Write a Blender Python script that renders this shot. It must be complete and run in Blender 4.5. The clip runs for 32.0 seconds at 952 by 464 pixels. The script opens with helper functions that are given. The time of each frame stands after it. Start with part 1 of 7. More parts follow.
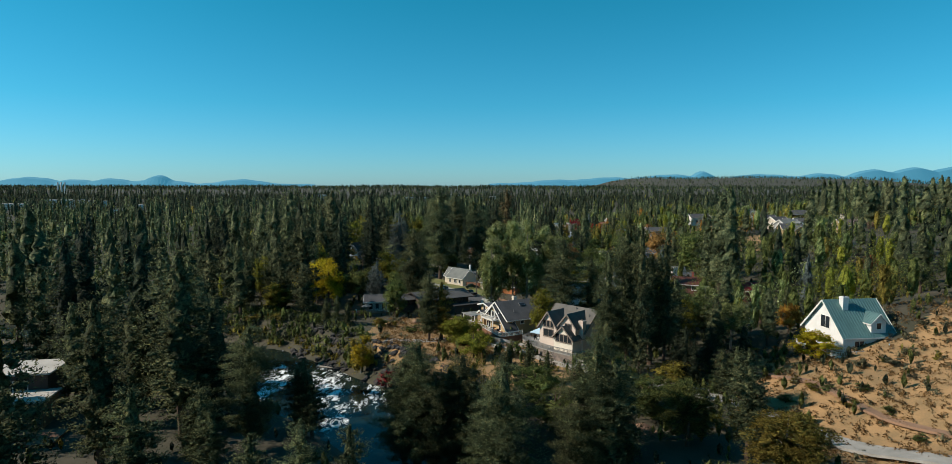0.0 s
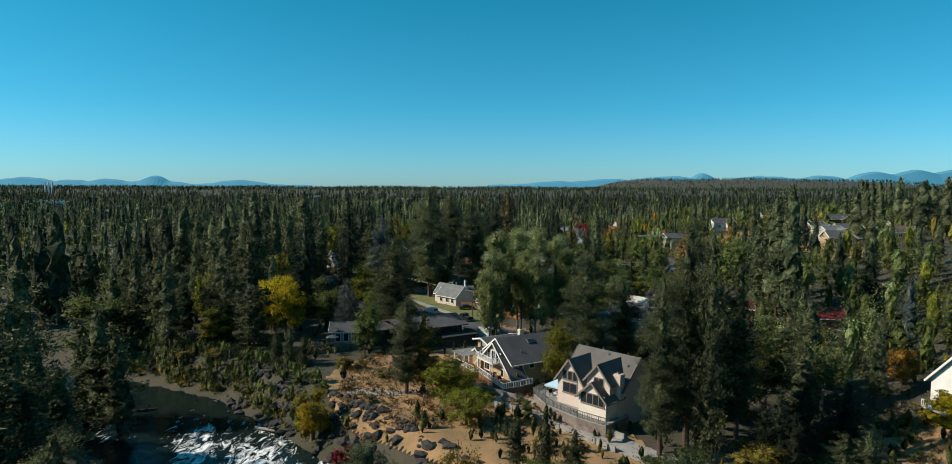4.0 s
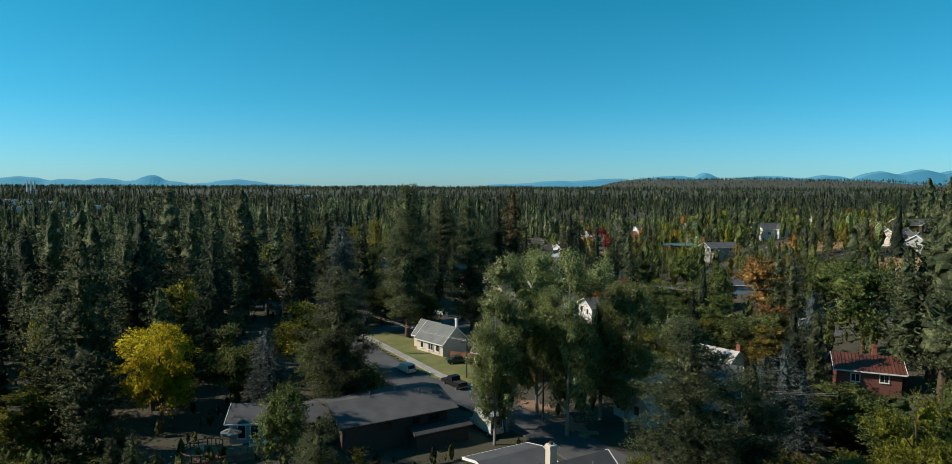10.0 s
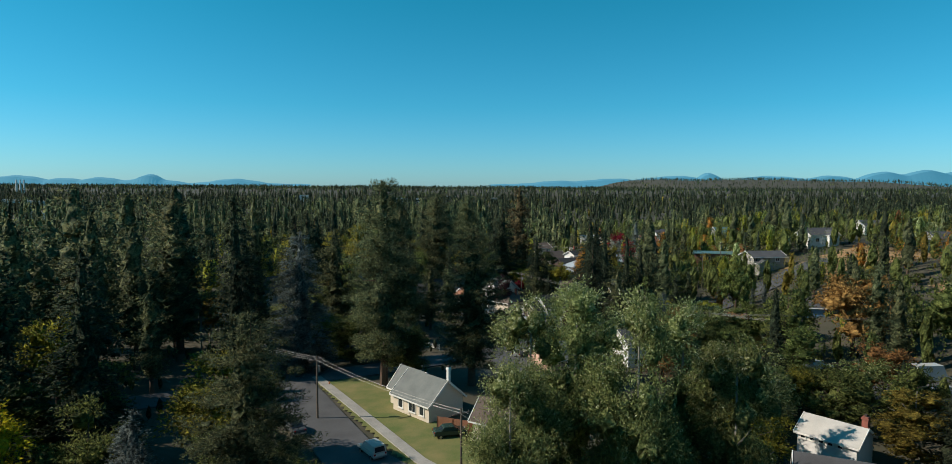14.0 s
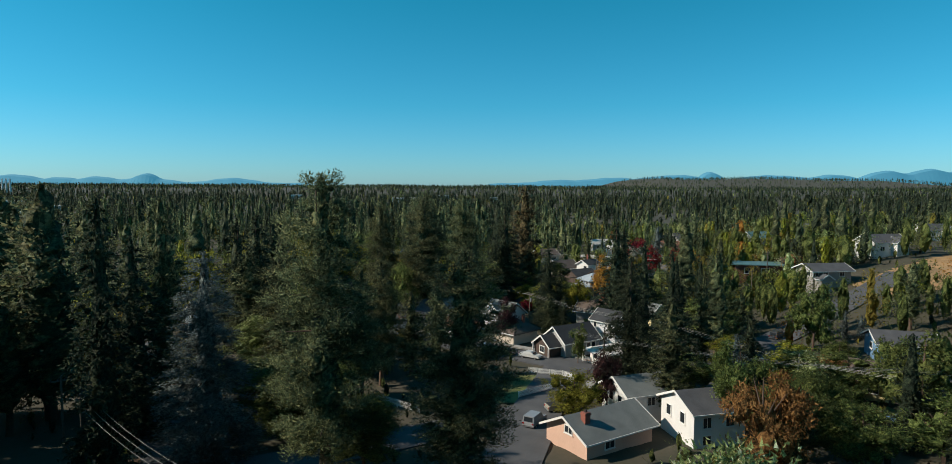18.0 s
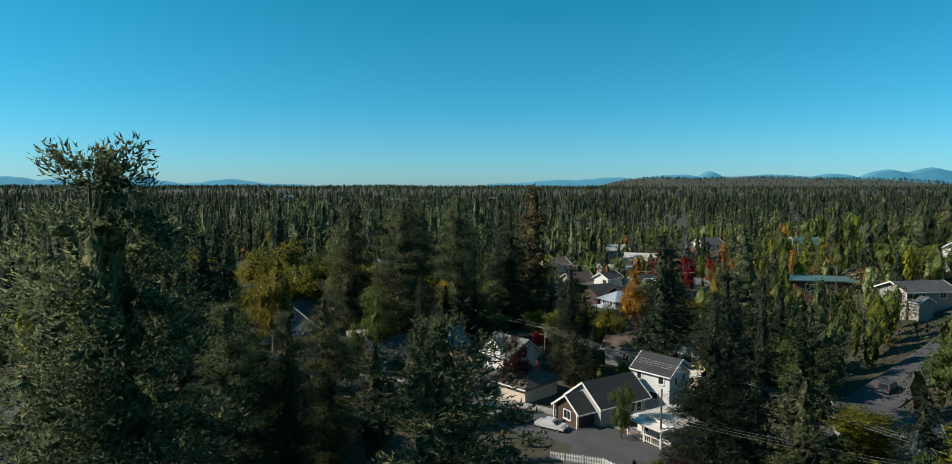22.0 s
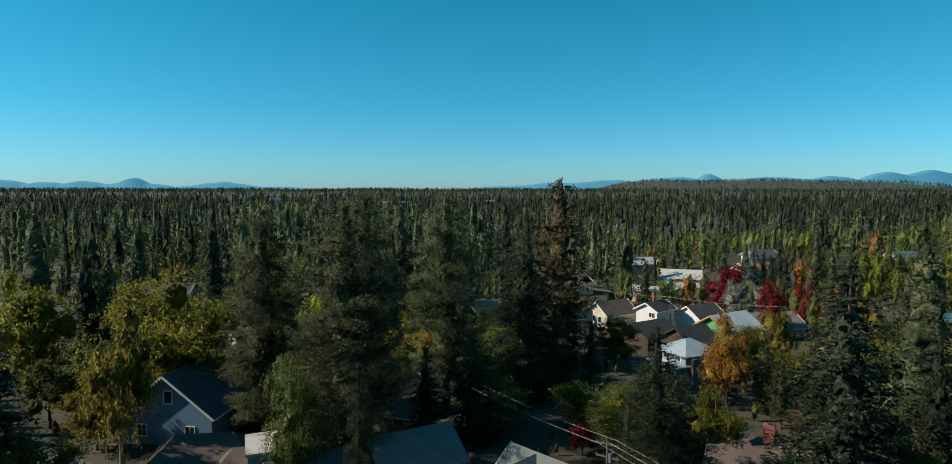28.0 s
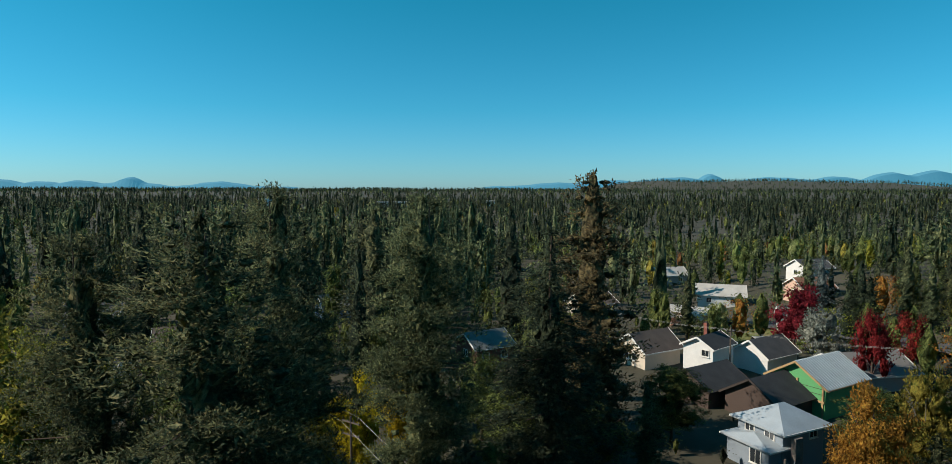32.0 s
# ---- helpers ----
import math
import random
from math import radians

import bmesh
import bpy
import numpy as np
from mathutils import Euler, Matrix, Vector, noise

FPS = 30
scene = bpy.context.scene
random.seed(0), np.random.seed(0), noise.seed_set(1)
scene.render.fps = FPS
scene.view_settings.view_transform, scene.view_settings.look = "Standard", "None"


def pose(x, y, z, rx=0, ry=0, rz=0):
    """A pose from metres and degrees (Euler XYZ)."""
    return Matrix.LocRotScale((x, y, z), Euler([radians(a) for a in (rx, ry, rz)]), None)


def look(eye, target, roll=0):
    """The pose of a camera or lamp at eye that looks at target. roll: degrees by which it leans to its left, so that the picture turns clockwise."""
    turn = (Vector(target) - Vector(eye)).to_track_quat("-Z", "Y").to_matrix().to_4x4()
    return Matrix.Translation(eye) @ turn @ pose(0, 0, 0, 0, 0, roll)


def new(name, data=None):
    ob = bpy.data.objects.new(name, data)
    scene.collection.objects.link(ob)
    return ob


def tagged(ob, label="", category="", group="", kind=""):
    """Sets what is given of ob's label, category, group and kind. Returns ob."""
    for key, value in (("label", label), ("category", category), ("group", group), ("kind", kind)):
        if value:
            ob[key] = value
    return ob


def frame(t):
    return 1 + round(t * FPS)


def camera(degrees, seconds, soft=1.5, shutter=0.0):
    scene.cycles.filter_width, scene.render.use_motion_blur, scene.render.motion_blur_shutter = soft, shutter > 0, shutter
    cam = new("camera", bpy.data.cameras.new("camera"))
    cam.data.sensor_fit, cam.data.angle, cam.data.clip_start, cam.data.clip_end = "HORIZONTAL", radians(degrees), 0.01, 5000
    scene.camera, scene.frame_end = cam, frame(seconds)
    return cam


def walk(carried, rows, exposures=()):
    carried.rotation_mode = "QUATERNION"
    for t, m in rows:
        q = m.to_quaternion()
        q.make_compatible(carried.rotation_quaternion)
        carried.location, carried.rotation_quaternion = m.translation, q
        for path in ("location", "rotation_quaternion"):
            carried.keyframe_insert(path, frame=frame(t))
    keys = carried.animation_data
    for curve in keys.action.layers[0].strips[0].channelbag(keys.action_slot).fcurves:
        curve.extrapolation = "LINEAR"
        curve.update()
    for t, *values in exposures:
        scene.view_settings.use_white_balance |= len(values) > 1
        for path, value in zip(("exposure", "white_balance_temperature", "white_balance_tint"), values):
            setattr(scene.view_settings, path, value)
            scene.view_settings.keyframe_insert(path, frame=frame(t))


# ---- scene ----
cam = camera(73.74, 32.0, 0.8)
METRES, DEPTH, EYE, TILT, LEAN = 208.0, 1.4756, 38.0, -4.3, 0.0
ROWS = [
    (0.0, 0.0, 0.0, 0.0, 0.0, 0.0, -0.0),
    (0.5, 0.0006, 0.0159, 0.0013, -0.03, 0.06, -0.04),
    (1.0, 0.0012, 0.0322, 0.0025, -0.06, 0.07, -0.05),
    (1.5, 0.0015, 0.0483, 0.004, -0.08, 0.08, -0.06),
    (2.0, 0.0019, 0.0644, 0.0055, -0.08, 0.11, -0.07),
    (2.5, 0.0025, 0.0803, 0.0069, -0.1, 0.15, -0.1),
    (3.0, 0.003, 0.0962, 0.0083, -0.11, 0.18, -0.13),
    (3.5, 0.0033, 0.1122, 0.0097, -0.14, 0.2, -0.13),
    (5.5, 0.0051, 0.176, 0.0162, -0.2, 0.1, -0.21),
    (6.0, 0.0053, 0.192, 0.0177, -0.21, 0.11, -0.19),
    (6.5, 0.0055, 0.2081, 0.0188, -0.22, 0.15, -0.18),
    (7.0, 0.0058, 0.2242, 0.0202, -0.22, 0.11, -0.17),
    (7.5, 0.006, 0.2404, 0.0217, -0.2, 0.11, -0.21),
    (8.0, 0.0065, 0.2564, 0.0233, -0.18, 0.12, -0.22),
    (8.5, 0.0068, 0.2723, 0.0251, -0.18, 0.11, -0.21),
    (9.0, 0.0078, 0.2882, 0.0264, -0.15, 0.15, -0.21),
    (9.5, 0.0079, 0.304, 0.0277, -0.16, 0.16, -0.18),
    (10.0, 0.0081, 0.3197, 0.0291, -0.15, 0.15, -0.18),
    (10.5, 0.0085, 0.3354, 0.0305, -0.14, 0.17, -0.21),
    (11.0, 0.0083, 0.3513, 0.0318, -0.14, 0.19, -0.22),
    (11.5, 0.0083, 0.3672, 0.0329, -0.14, 0.2, -0.25),
    (12.0, 0.0086, 0.383, 0.0342, -0.12, 0.2, -0.23),
    (12.5, 0.0091, 0.3985, 0.0357, -0.08, 0.21, -0.23),
    (13.0, 0.0089, 0.4143, 0.037, -0.06, 0.21, -0.23),
    (13.5, 0.0088, 0.43, 0.0385, -0.04, 0.18, -0.25),
    (14.0, 0.0091, 0.4456, 0.0398, -0.0, 0.14, -0.28),
    (14.5, 0.0093, 0.4613, 0.0413, 0.03, 0.1, -0.29),
    (16.5, 0.0118, 0.5264, 0.0484, -0.03, 0.01, -0.29),
    (17.0, 0.012, 0.5425, 0.0497, -0.04, -0.01, -0.3),
    (17.5, 0.0122, 0.5586, 0.0509, -0.05, 0.03, -0.29),
    (18.0, 0.0126, 0.5746, 0.0523, -0.05, 0.04, -0.27),
    (18.5, 0.0127, 0.5906, 0.0537, -0.08, 0.07, -0.24),
    (19.0, 0.0125, 0.6065, 0.0553, -0.11, 0.07, -0.23),
    (19.5, 0.0128, 0.6226, 0.0565, -0.13, 0.08, -0.19),
    (20.0, 0.0133, 0.6387, 0.0577, -0.15, 0.05, -0.2),
    (20.5, 0.0135, 0.6545, 0.059, -0.16, 0.07, -0.16),
    (21.0, 0.0136, 0.6705, 0.0605, -0.17, 0.07, -0.14),
    (21.5, 0.0138, 0.6862, 0.0622, -0.17, 0.05, -0.13),
    (22.0, 0.0142, 0.7019, 0.0634, -0.23, 0.09, -0.06),
    (22.5, 0.0147, 0.7175, 0.0647, -0.26, 0.11, -0.04),
    (23.0, 0.0153, 0.7329, 0.0663, -0.26, 0.09, -0.01),
    (23.5, 0.0152, 0.7481, 0.0676, -0.27, 0.12, 0.02),
    (24.0, 0.015, 0.7634, 0.0688, -0.3, 0.16, 0.0),
    (24.5, 0.0151, 0.7785, 0.07, -0.33, 0.18, -0.01),
    (25.0, 0.0151, 0.7937, 0.0713, -0.37, 0.19, -0.03),
    (25.5, 0.0151, 0.8087, 0.0725, -0.4, 0.24, -0.05),
    (27.5, 0.0126, 0.8668, 0.0754, -0.69, 0.5, -0.01),
    (28.0, 0.013, 0.8812, 0.0767, -0.69, 0.5, 0.01),
    (28.5, 0.0133, 0.8954, 0.078, -0.7, 0.48, 0.01),
    (29.0, 0.0137, 0.9098, 0.0791, -0.72, 0.47, 0.02),
    (29.5, 0.0145, 0.9243, 0.0803, -0.72, 0.44, -0.0),
    (30.0, 0.0149, 0.9385, 0.0815, -0.72, 0.44, -0.01),
    (30.5, 0.015, 0.953, 0.083, -0.72, 0.44, -0.02),
    (31.0, 0.0152, 0.9673, 0.0842, -0.73, 0.49, -0.01),
    (31.5, 0.0156, 0.9816, 0.0857, -0.73, 0.5, -0.05),
    (32.0, 0.0163, 0.9958, 0.0868, -0.74, 0.5, -0.07),
]
walk(cam, [(t, pose(0, 0, EYE, TILT, LEAN, 0) @ pose(METRES * x, METRES * DEPTH * y, METRES * z, 90 + pitch / DEPTH, roll, yaw / DEPTH)) for t, x, y, z, yaw, pitch, roll in ROWS])

# ---- world, sun, exposure ----
SUN_TURN, SUN_UP = -93.0, 34.0          # degrees: the sun stands to the left, a little behind
sun_way = Vector((math.sin(radians(SUN_TURN)) * math.cos(radians(SUN_UP)), math.cos(radians(SUN_TURN)) * math.cos(radians(SUN_UP)), math.sin(radians(SUN_UP))))
world = bpy.data.worlds.new("sky")
scene.world = world
world.use_nodes = True
wn, wl = world.node_tree.nodes, world.node_tree.links
sky = wn.new("ShaderNodeTexSky")
sky.sky_type, sky.sun_disc = "NISHITA", False
sky.sun_elevation, sky.sun_rotation = radians(SUN_UP), radians(SUN_TURN)
sky.altitude, sky.air_density, sky.dust_density, sky.ozone_density = 1100, 1.0, 0.6, 2.5
tint = wn.new("ShaderNodeMix")
tint.data_type, tint.blend_type = "RGBA", "MULTIPLY"
tint.inputs["Factor"].default_value = 1.0
up = wn.new("ShaderNodeTexCoord")
split, lift, ramp = wn.new("ShaderNodeSeparateXYZ"), wn.new("ShaderNodeMapRange"), wn.new("ShaderNodeValToRGB")
wl.new(up.outputs["Generated"], split.inputs[0])
wl.new(split.outputs[2], lift.inputs[0])
lift.inputs[1].default_value, lift.inputs[2].default_value = 0.0, 0.4
wl.new(lift.outputs[0], ramp.inputs[0])
ramp.color_ramp.elements[0].color, ramp.color_ramp.elements[1].color = (0.48, 0.88, 1.22, 1), (0.1, 1.04, 1.06, 1)
ramp.color_ramp.elements[1].position = 0.7
ramp.color_ramp.elements.new(0.3).color = (0.22, 0.96, 1.12, 1)
wl.new(ramp.outputs[0], tint.inputs[7])
wl.new(sky.outputs[0], tint.inputs[6])
wl.new(tint.outputs[2], wn["Background"].inputs[0])
wn["Background"].inputs[1].default_value = 0.094
sun_lamp = bpy.data.lights.new("sun", "SUN")
sun_lamp.energy, sun_lamp.angle, sun_lamp.color = 5.2, radians(0.6), (1.0, 0.9, 0.76)
sun = new("sun", sun_lamp)
sun.matrix_world = look(sun_way * 300, (0, 0, 0))
scene.view_settings.exposure = 0.12

# ---- materials ----
def mat(name, colour, colour2=None, rough=0.8, metal=0.0, size=0.5, fine=8.0, bump=0.15, spread=0.12, use_object=False):
    """A surface with broad stains and fine grain between two colours."""
    m = bpy.data.materials.new(name)
    m.use_nodes = True
    n, l = m.node_tree.nodes, m.node_tree.links
    p = n["Principled BSDF"]
    p.inputs["Roughness"].default_value, p.inputs["Metallic"].default_value = rough, metal
    c2 = colour2 or tuple(v * 0.7 for v in colour)
    co = n.new("ShaderNodeTexCoord")
    a, b = n.new("ShaderNodeTexNoise"), n.new("ShaderNodeTexNoise")
    a.inputs["Scale"].default_value, b.inputs["Scale"].default_value = size, fine
    a.inputs["Detail"].default_value, b.inputs["Detail"].default_value = 5, 3
    for t in (a, b):
        l.new(co.outputs["Object"], t.inputs["Vector"])
    add = n.new("ShaderNodeMath")
    add.operation = "MULTIPLY_ADD"
    l.new(b.outputs[0], add.inputs[0])
    add.inputs[1].default_value = 0.5
    l.new(a.outputs[0], add.inputs[2])
    ramp = n.new("ShaderNodeMapRange")
    ramp.inputs[1].default_value, ramp.inputs[2].default_value = 0.5, 1.0
    l.new(add.outputs[0], ramp.inputs[0])
    mix = n.new("ShaderNodeMix")
    mix.data_type = "RGBA"
    mix.inputs[6].default_value, mix.inputs[7].default_value = (*colour, 1), (*c2, 1)
    l.new(ramp.outputs[0], mix.inputs["Factor"])
    out = mix.outputs[2]
    if use_object:
        info, hsv = n.new("ShaderNodeObjectInfo"), n.new("ShaderNodeHueSaturation")
        mr = n.new("ShaderNodeMapRange")
        mr.inputs[3].default_value, mr.inputs[4].default_value = 1 - spread, 1 + spread
        l.new(info.outputs["Random"], mr.inputs[0])
        l.new(mr.outputs[0], hsv.inputs["Value"])
        l.new(out, hsv.inputs["Color"])
        out = hsv.outputs[0]
    l.new(out, p.inputs["Base Color"])
    if bump:
        bp = n.new("ShaderNodeBump")
        bp.inputs["Strength"].default_value = bump
        l.new(b.outputs[0], bp.inputs["Height"])
        l.new(bp.outputs[0], p.inputs["Normal"])
    return m


def leaf_mat(name, dark, light, other=None, through_light=0.25, spread=0.18):
    """Leaves: each one varies between two colours (and now and then a third); each tree varies as a whole."""
    m = bpy.data.materials.new(name)
    m.use_nodes = True
    n, l = m.node_tree.nodes, m.node_tree.links
    p = n["Principled BSDF"]
    p.inputs["Roughness"].default_value = 0.65
    p.inputs["Specular IOR Level"].default_value = 0.12
    geo, info = n.new("ShaderNodeNewGeometry"), n.new("ShaderNodeObjectInfo")
    ramp = n.new("ShaderNodeValToRGB")
    e = ramp.color_ramp.elements
    e[1].color = (*light, 1)
    # darkest tone is painted shade for the gaps between leaves
    e[0].color = (*[v * 0.62 for v in dark], 1)
    e[0].position, e[1].position = 0.0, 0.8
    mid_tone = ramp.color_ramp.elements.new(0.3)
    mid_tone.color = (*dark, 1)
    if other:
        k = ramp.color_ramp.elements.new(0.98)
        k.color = (*other, 1)
    # sprays of leaves: each face varies; noise paints light tufts and shaded gaps within
    co, nz, sm, am = n.new("ShaderNodeTexCoord"), n.new("ShaderNodeTexNoise"), n.new("ShaderNodeMapRange"), n.new("ShaderNodeMath")
    nz.inputs["Scale"].default_value, nz.inputs["Detail"].default_value, nz.inputs["Roughness"].default_value = 3.2, 4, 0.8
    l.new(co.outputs["Object"], nz.inputs["Vector"])
    sm.inputs[1].default_value, sm.inputs[2].default_value, sm.inputs[3].default_value, sm.inputs[4].default_value = 0.36, 0.66, -0.4, 0.5
    l.new(nz.outputs[0], sm.inputs[0])
    am.operation = "MULTIPLY_ADD"
    am.inputs[1].default_value = 0.75
    l.new(geo.outputs["Random Per Island"], am.inputs[0])
    broad, bm_, ba = n.new("ShaderNodeTexNoise"), n.new("ShaderNodeMapRange"), n.new("ShaderNodeMath")
    broad.inputs["Scale"].default_value, broad.inputs["Detail"].default_value = 0.11, 2
    l.new(co.outputs["Object"], broad.inputs["Vector"])
    bm_.inputs[1].default_value, bm_.inputs[2].default_value, bm_.inputs[3].default_value, bm_.inputs[4].default_value = 0.3, 0.7, -0.28, 0.28
    l.new(broad.outputs[0], bm_.inputs[0])
    l.new(sm.outputs[0], ba.inputs[0])
    l.new(bm_.outputs[0], ba.inputs[1])
    l.new(ba.outputs[0], am.inputs[2])
    l.new(am.outputs[0], ramp.inputs[0])
    bp = n.new("ShaderNodeBump")
    bp.inputs["Strength"].default_value, bp.inputs["Distance"].default_value = 1.0, 0.4
    l.new(nz.outputs[0], bp.inputs["Height"])
    l.new(bp.outputs[0], p.inputs["Normal"])
    hsv, mr, mh = n.new("ShaderNodeHueSaturation"), n.new("ShaderNodeMapRange"), n.new("ShaderNodeMapRange")
    mr.inputs[3].default_value, mr.inputs[4].default_value = 1 - spread, 1 + spread
    mh.inputs[3].default_value, mh.inputs[4].default_value = 0.485, 0.515
    l.new(info.outputs["Random"], mr.inputs[0])
    l.new(info.outputs["Random"], mh.inputs[0])
    l.new(mr.outputs[0], hsv.inputs["Value"])
    l.new(mh.outputs[0], hsv.inputs["Hue"])
    l.new(ramp.outputs[0], hsv.inputs["Color"])
    l.new(hsv.outputs[0], p.inputs["Base Color"])
    tr, mx = n.new("ShaderNodeBsdfTranslucent"), n.new("ShaderNodeMixShader")
    l.new(hsv.outputs[0], tr.inputs["Color"])
    mx.inputs[0].default_value = through_light
    l.new(p.outputs[0], mx.inputs[1])
    l.new(tr.outputs[0], mx.inputs[2])
    l.new(mx.outputs[0], n["Material Output"].inputs["Surface"])
    return m


BARK = mat("pine_bark", (0.11, 0.065, 0.04), (0.05, 0.035, 0.028), 0.9, size=0.6, fine=5)
BARK_PALE = mat("pale_bark", (0.3, 0.28, 0.24), (0.14, 0.12, 0.1), 0.85, size=0.7, fine=6)
LEAF = {
    "pine": leaf_mat("pine_needles", (0.086, 0.108, 0.056), (0.24, 0.262, 0.125), (0.33, 0.3, 0.14), 0.42),
    # this dark tone also stands in for shade on far pines and bank scrub
    "fir": leaf_mat("fir_needles_and_painted_shade", (0.038, 0.054, 0.034), (0.105, 0.124, 0.068), None, 0.4),
    "blue": leaf_mat("blue_spruce_needles", (0.1, 0.13, 0.125), (0.27, 0.31, 0.29), None, 0.4),
    "green": leaf_mat("green_leaves", (0.105, 0.135, 0.042), (0.28, 0.32, 0.095), None, 0.45),
    # the pale third cottonwood colour paints glints on a few leaves
    "cotton": leaf_mat("cottonwood_leaves", (0.18, 0.225, 0.08), (0.46, 0.5, 0.19), (0.8, 0.8, 0.55), 0.45),
    "lime": leaf_mat("yellow_green_leaves", (0.2, 0.205, 0.03), (0.45, 0.43, 0.065), None, 0.45),
    "yellow": leaf_mat("yellow_leaves", (0.46, 0.37, 0.02), (0.84, 0.66, 0.04), (0.4, 0.42, 0.05), 0.45),
    "gold": leaf_mat("olive_gold_leaves", (0.21, 0.17, 0.035), (0.47, 0.37, 0.075), (0.17, 0.2, 0.045), 0.42),
    "orange": leaf_mat("orange_leaves", (0.355, 0.1501, 0.03282), (0.6564, 0.3148, 0.06149), (0.3282, 0.2464, 0.06149), 0.35),
    "rust": leaf_mat("rust_brown_leaves", (0.2733, 0.1366, 0.04782), (0.4917, 0.2733, 0.09565), None, 0.3),
    "red": leaf_mat("red_leaves", (0.2184, 0.02184, 0.02184), (0.4917, 0.05197, 0.04917), None, 0.35),
    "purple": leaf_mat("dark_purple_leaves", (0.05124, 0.02391, 0.02733), (0.1196, 0.05124, 0.05124), None, 0.2),
    "silver": leaf_mat("silver_grey_leaves", (0.2501, 0.2754, 0.2247), (0.5329, 0.5507, 0.4674), None, 0.25),
    "sage": leaf_mat("sagebrush_leaves", (0.13, 0.125, 0.07), (0.29, 0.26, 0.15), None, 0.15),
    "brown": leaf_mat("fir_cones_and_brown_needles", (0.1, 0.08, 0.042), (0.26, 0.19, 0.09), (0.1, 0.115, 0.055), 0.4),
}


# ---- mesh tools ----
def raw(name, verts, size, normals=None):
    """A mesh of loose faces with `size` corners each, from an array of corners, shaded by the normals given."""
    me = bpy.data.meshes.new(name)
    k = len(verts)
    if normals is not None and size == 3:
        # every face turns its front the way its normals point
        t, m = np.array(verts).reshape(-1, 3, 3), np.array(normals).reshape(-1, 3, 3)
        back = (np.cross(t[:, 1] - t[:, 0], t[:, 2] - t[:, 0]) * m.sum(1)).sum(1) < 0
        t[back], m[back] = t[back][:, ::-1], m[back][:, ::-1]
        verts, normals = t.reshape(-1, 3), m.reshape(-1, 3)
    me.vertices.add(k)
    me.vertices.foreach_set("co", np.ascontiguousarray(verts, dtype=np.float32).ravel())
    me.loops.add(k)
    me.loops.foreach_set("vertex_index", np.arange(k, dtype=np.int32))
    me.polygons.add(k // size)
    me.polygons.foreach_set("loop_start", np.arange(0, k, size, dtype=np.int32))
    me.update(calc_edges=True)
    if normals is not None:
        me.polygons.foreach_set("use_smooth", np.ones(k // size, dtype=bool))
        me.normals_split_custom_set_from_vertices(normals.astype(np.float32))
    return me


class Build:
    """Collects corners and faces of one part."""

    def __init__(self):
        self.v, self.f = [], []

    def add(self, verts, faces):
        k = len(self.v)
        self.v += [tuple(p) for p in verts]
        self.f += [tuple(i + k for i in q) for q in faces]
        return self

    def box(self, x0, y0, z0, x1, y1, z1, m=None):
        p = [Vector((x, y, z)) for z in (z0, z1) for x, y in ((x0, y0), (x1, y0), (x1, y1), (x0, y1))]
        if m:
            p = [m @ q for q in p]
        return self.add(p, [(3, 2, 1, 0), (4, 5, 6, 7), (0, 1, 5, 4), (1, 2, 6, 5), (2, 3, 7, 6), (3, 0, 4, 7)])

    def beam(self, a, b, w, h=None):
        """A bar with a square section from a to b."""
        a, b, h = Vector(a), Vector(b), h or w
        d = (b - a).normalized()
        s = d.cross(Vector((0, 0, 1)))
        s = s.normalized() if s.length > 1e-4 else Vector((1, 0, 0))
        u = s.cross(d)
        p = [c + s * i * w / 2 + u * j * h / 2 for c in (a, b) for i, j in ((-1, -1), (1, -1), (1, 1), (-1, 1))]
        return self.add(p, [(3, 2, 1, 0), (4, 5, 6, 7), (0, 1, 5, 4), (1, 2, 6, 5), (2, 3, 7, 6), (3, 0, 4, 7)])

    def tube(self, pts, radii, n=7, cap=True):
        rings = []
        k = len(self.v)
        for i, (p, r) in enumerate(zip(pts, radii)):
            p = Vector(p)
            d = (Vector(pts[min(i + 1, len(pts) - 1)]) - Vector(pts[max(i - 1, 0)])).normalized()
            s = d.cross(Vector((0.3, 1, 0.1))).normalized()
            u = s.cross(d)
            self.v += [tuple(p + (s * math.cos(2 * math.pi * j / n) + u * math.sin(2 * math.pi * j / n)) * r) for j in range(n)]
        for i in range(len(pts) - 1):
            for j in range(n):
                self.f.append((k + i * n + j, k + i * n + (j + 1) % n, k + (i + 1) * n + (j + 1) % n, k + (i + 1) * n + j))
        if cap:
            self.f.append(tuple(k + j for j in reversed(range(n))))
            self.f.append(tuple(k + (len(pts) - 1) * n + j for j in range(n)))
        return self

    def slab(self, quad, thick):
        """A sheet with thickness below four (or more) corners."""
        top = [Vector(p) for p in quad]
        n = len(top)
        low = [p - Vector((0, 0, thick)) for p in top]
        return self.add(top + low, [tuple(range(n)), tuple(reversed(range(n, 2 * n)))] + [(i, i + n, (i + 1) % n + n, (i + 1) % n) for i in range(n)])

    def mesh(self, name, material=None):
        me = bpy.data.meshes.new(name)
        me.from_pydata(self.v, [], self.f)
        if material:
            me.materials.append(material)
        me.update()
        return me


def part(name, b, material, parent=None, label=""):
    """Links a Build (or a mesh) as one mesh object under a thing or a part."""
    ob = new(name, b.mesh(name, material) if isinstance(b, Build) else b)
    if not isinstance(b, Build) and material and not len(b.materials):
        b.materials.append(material)
    ob.parent = parent
    return tagged(ob, label=label)


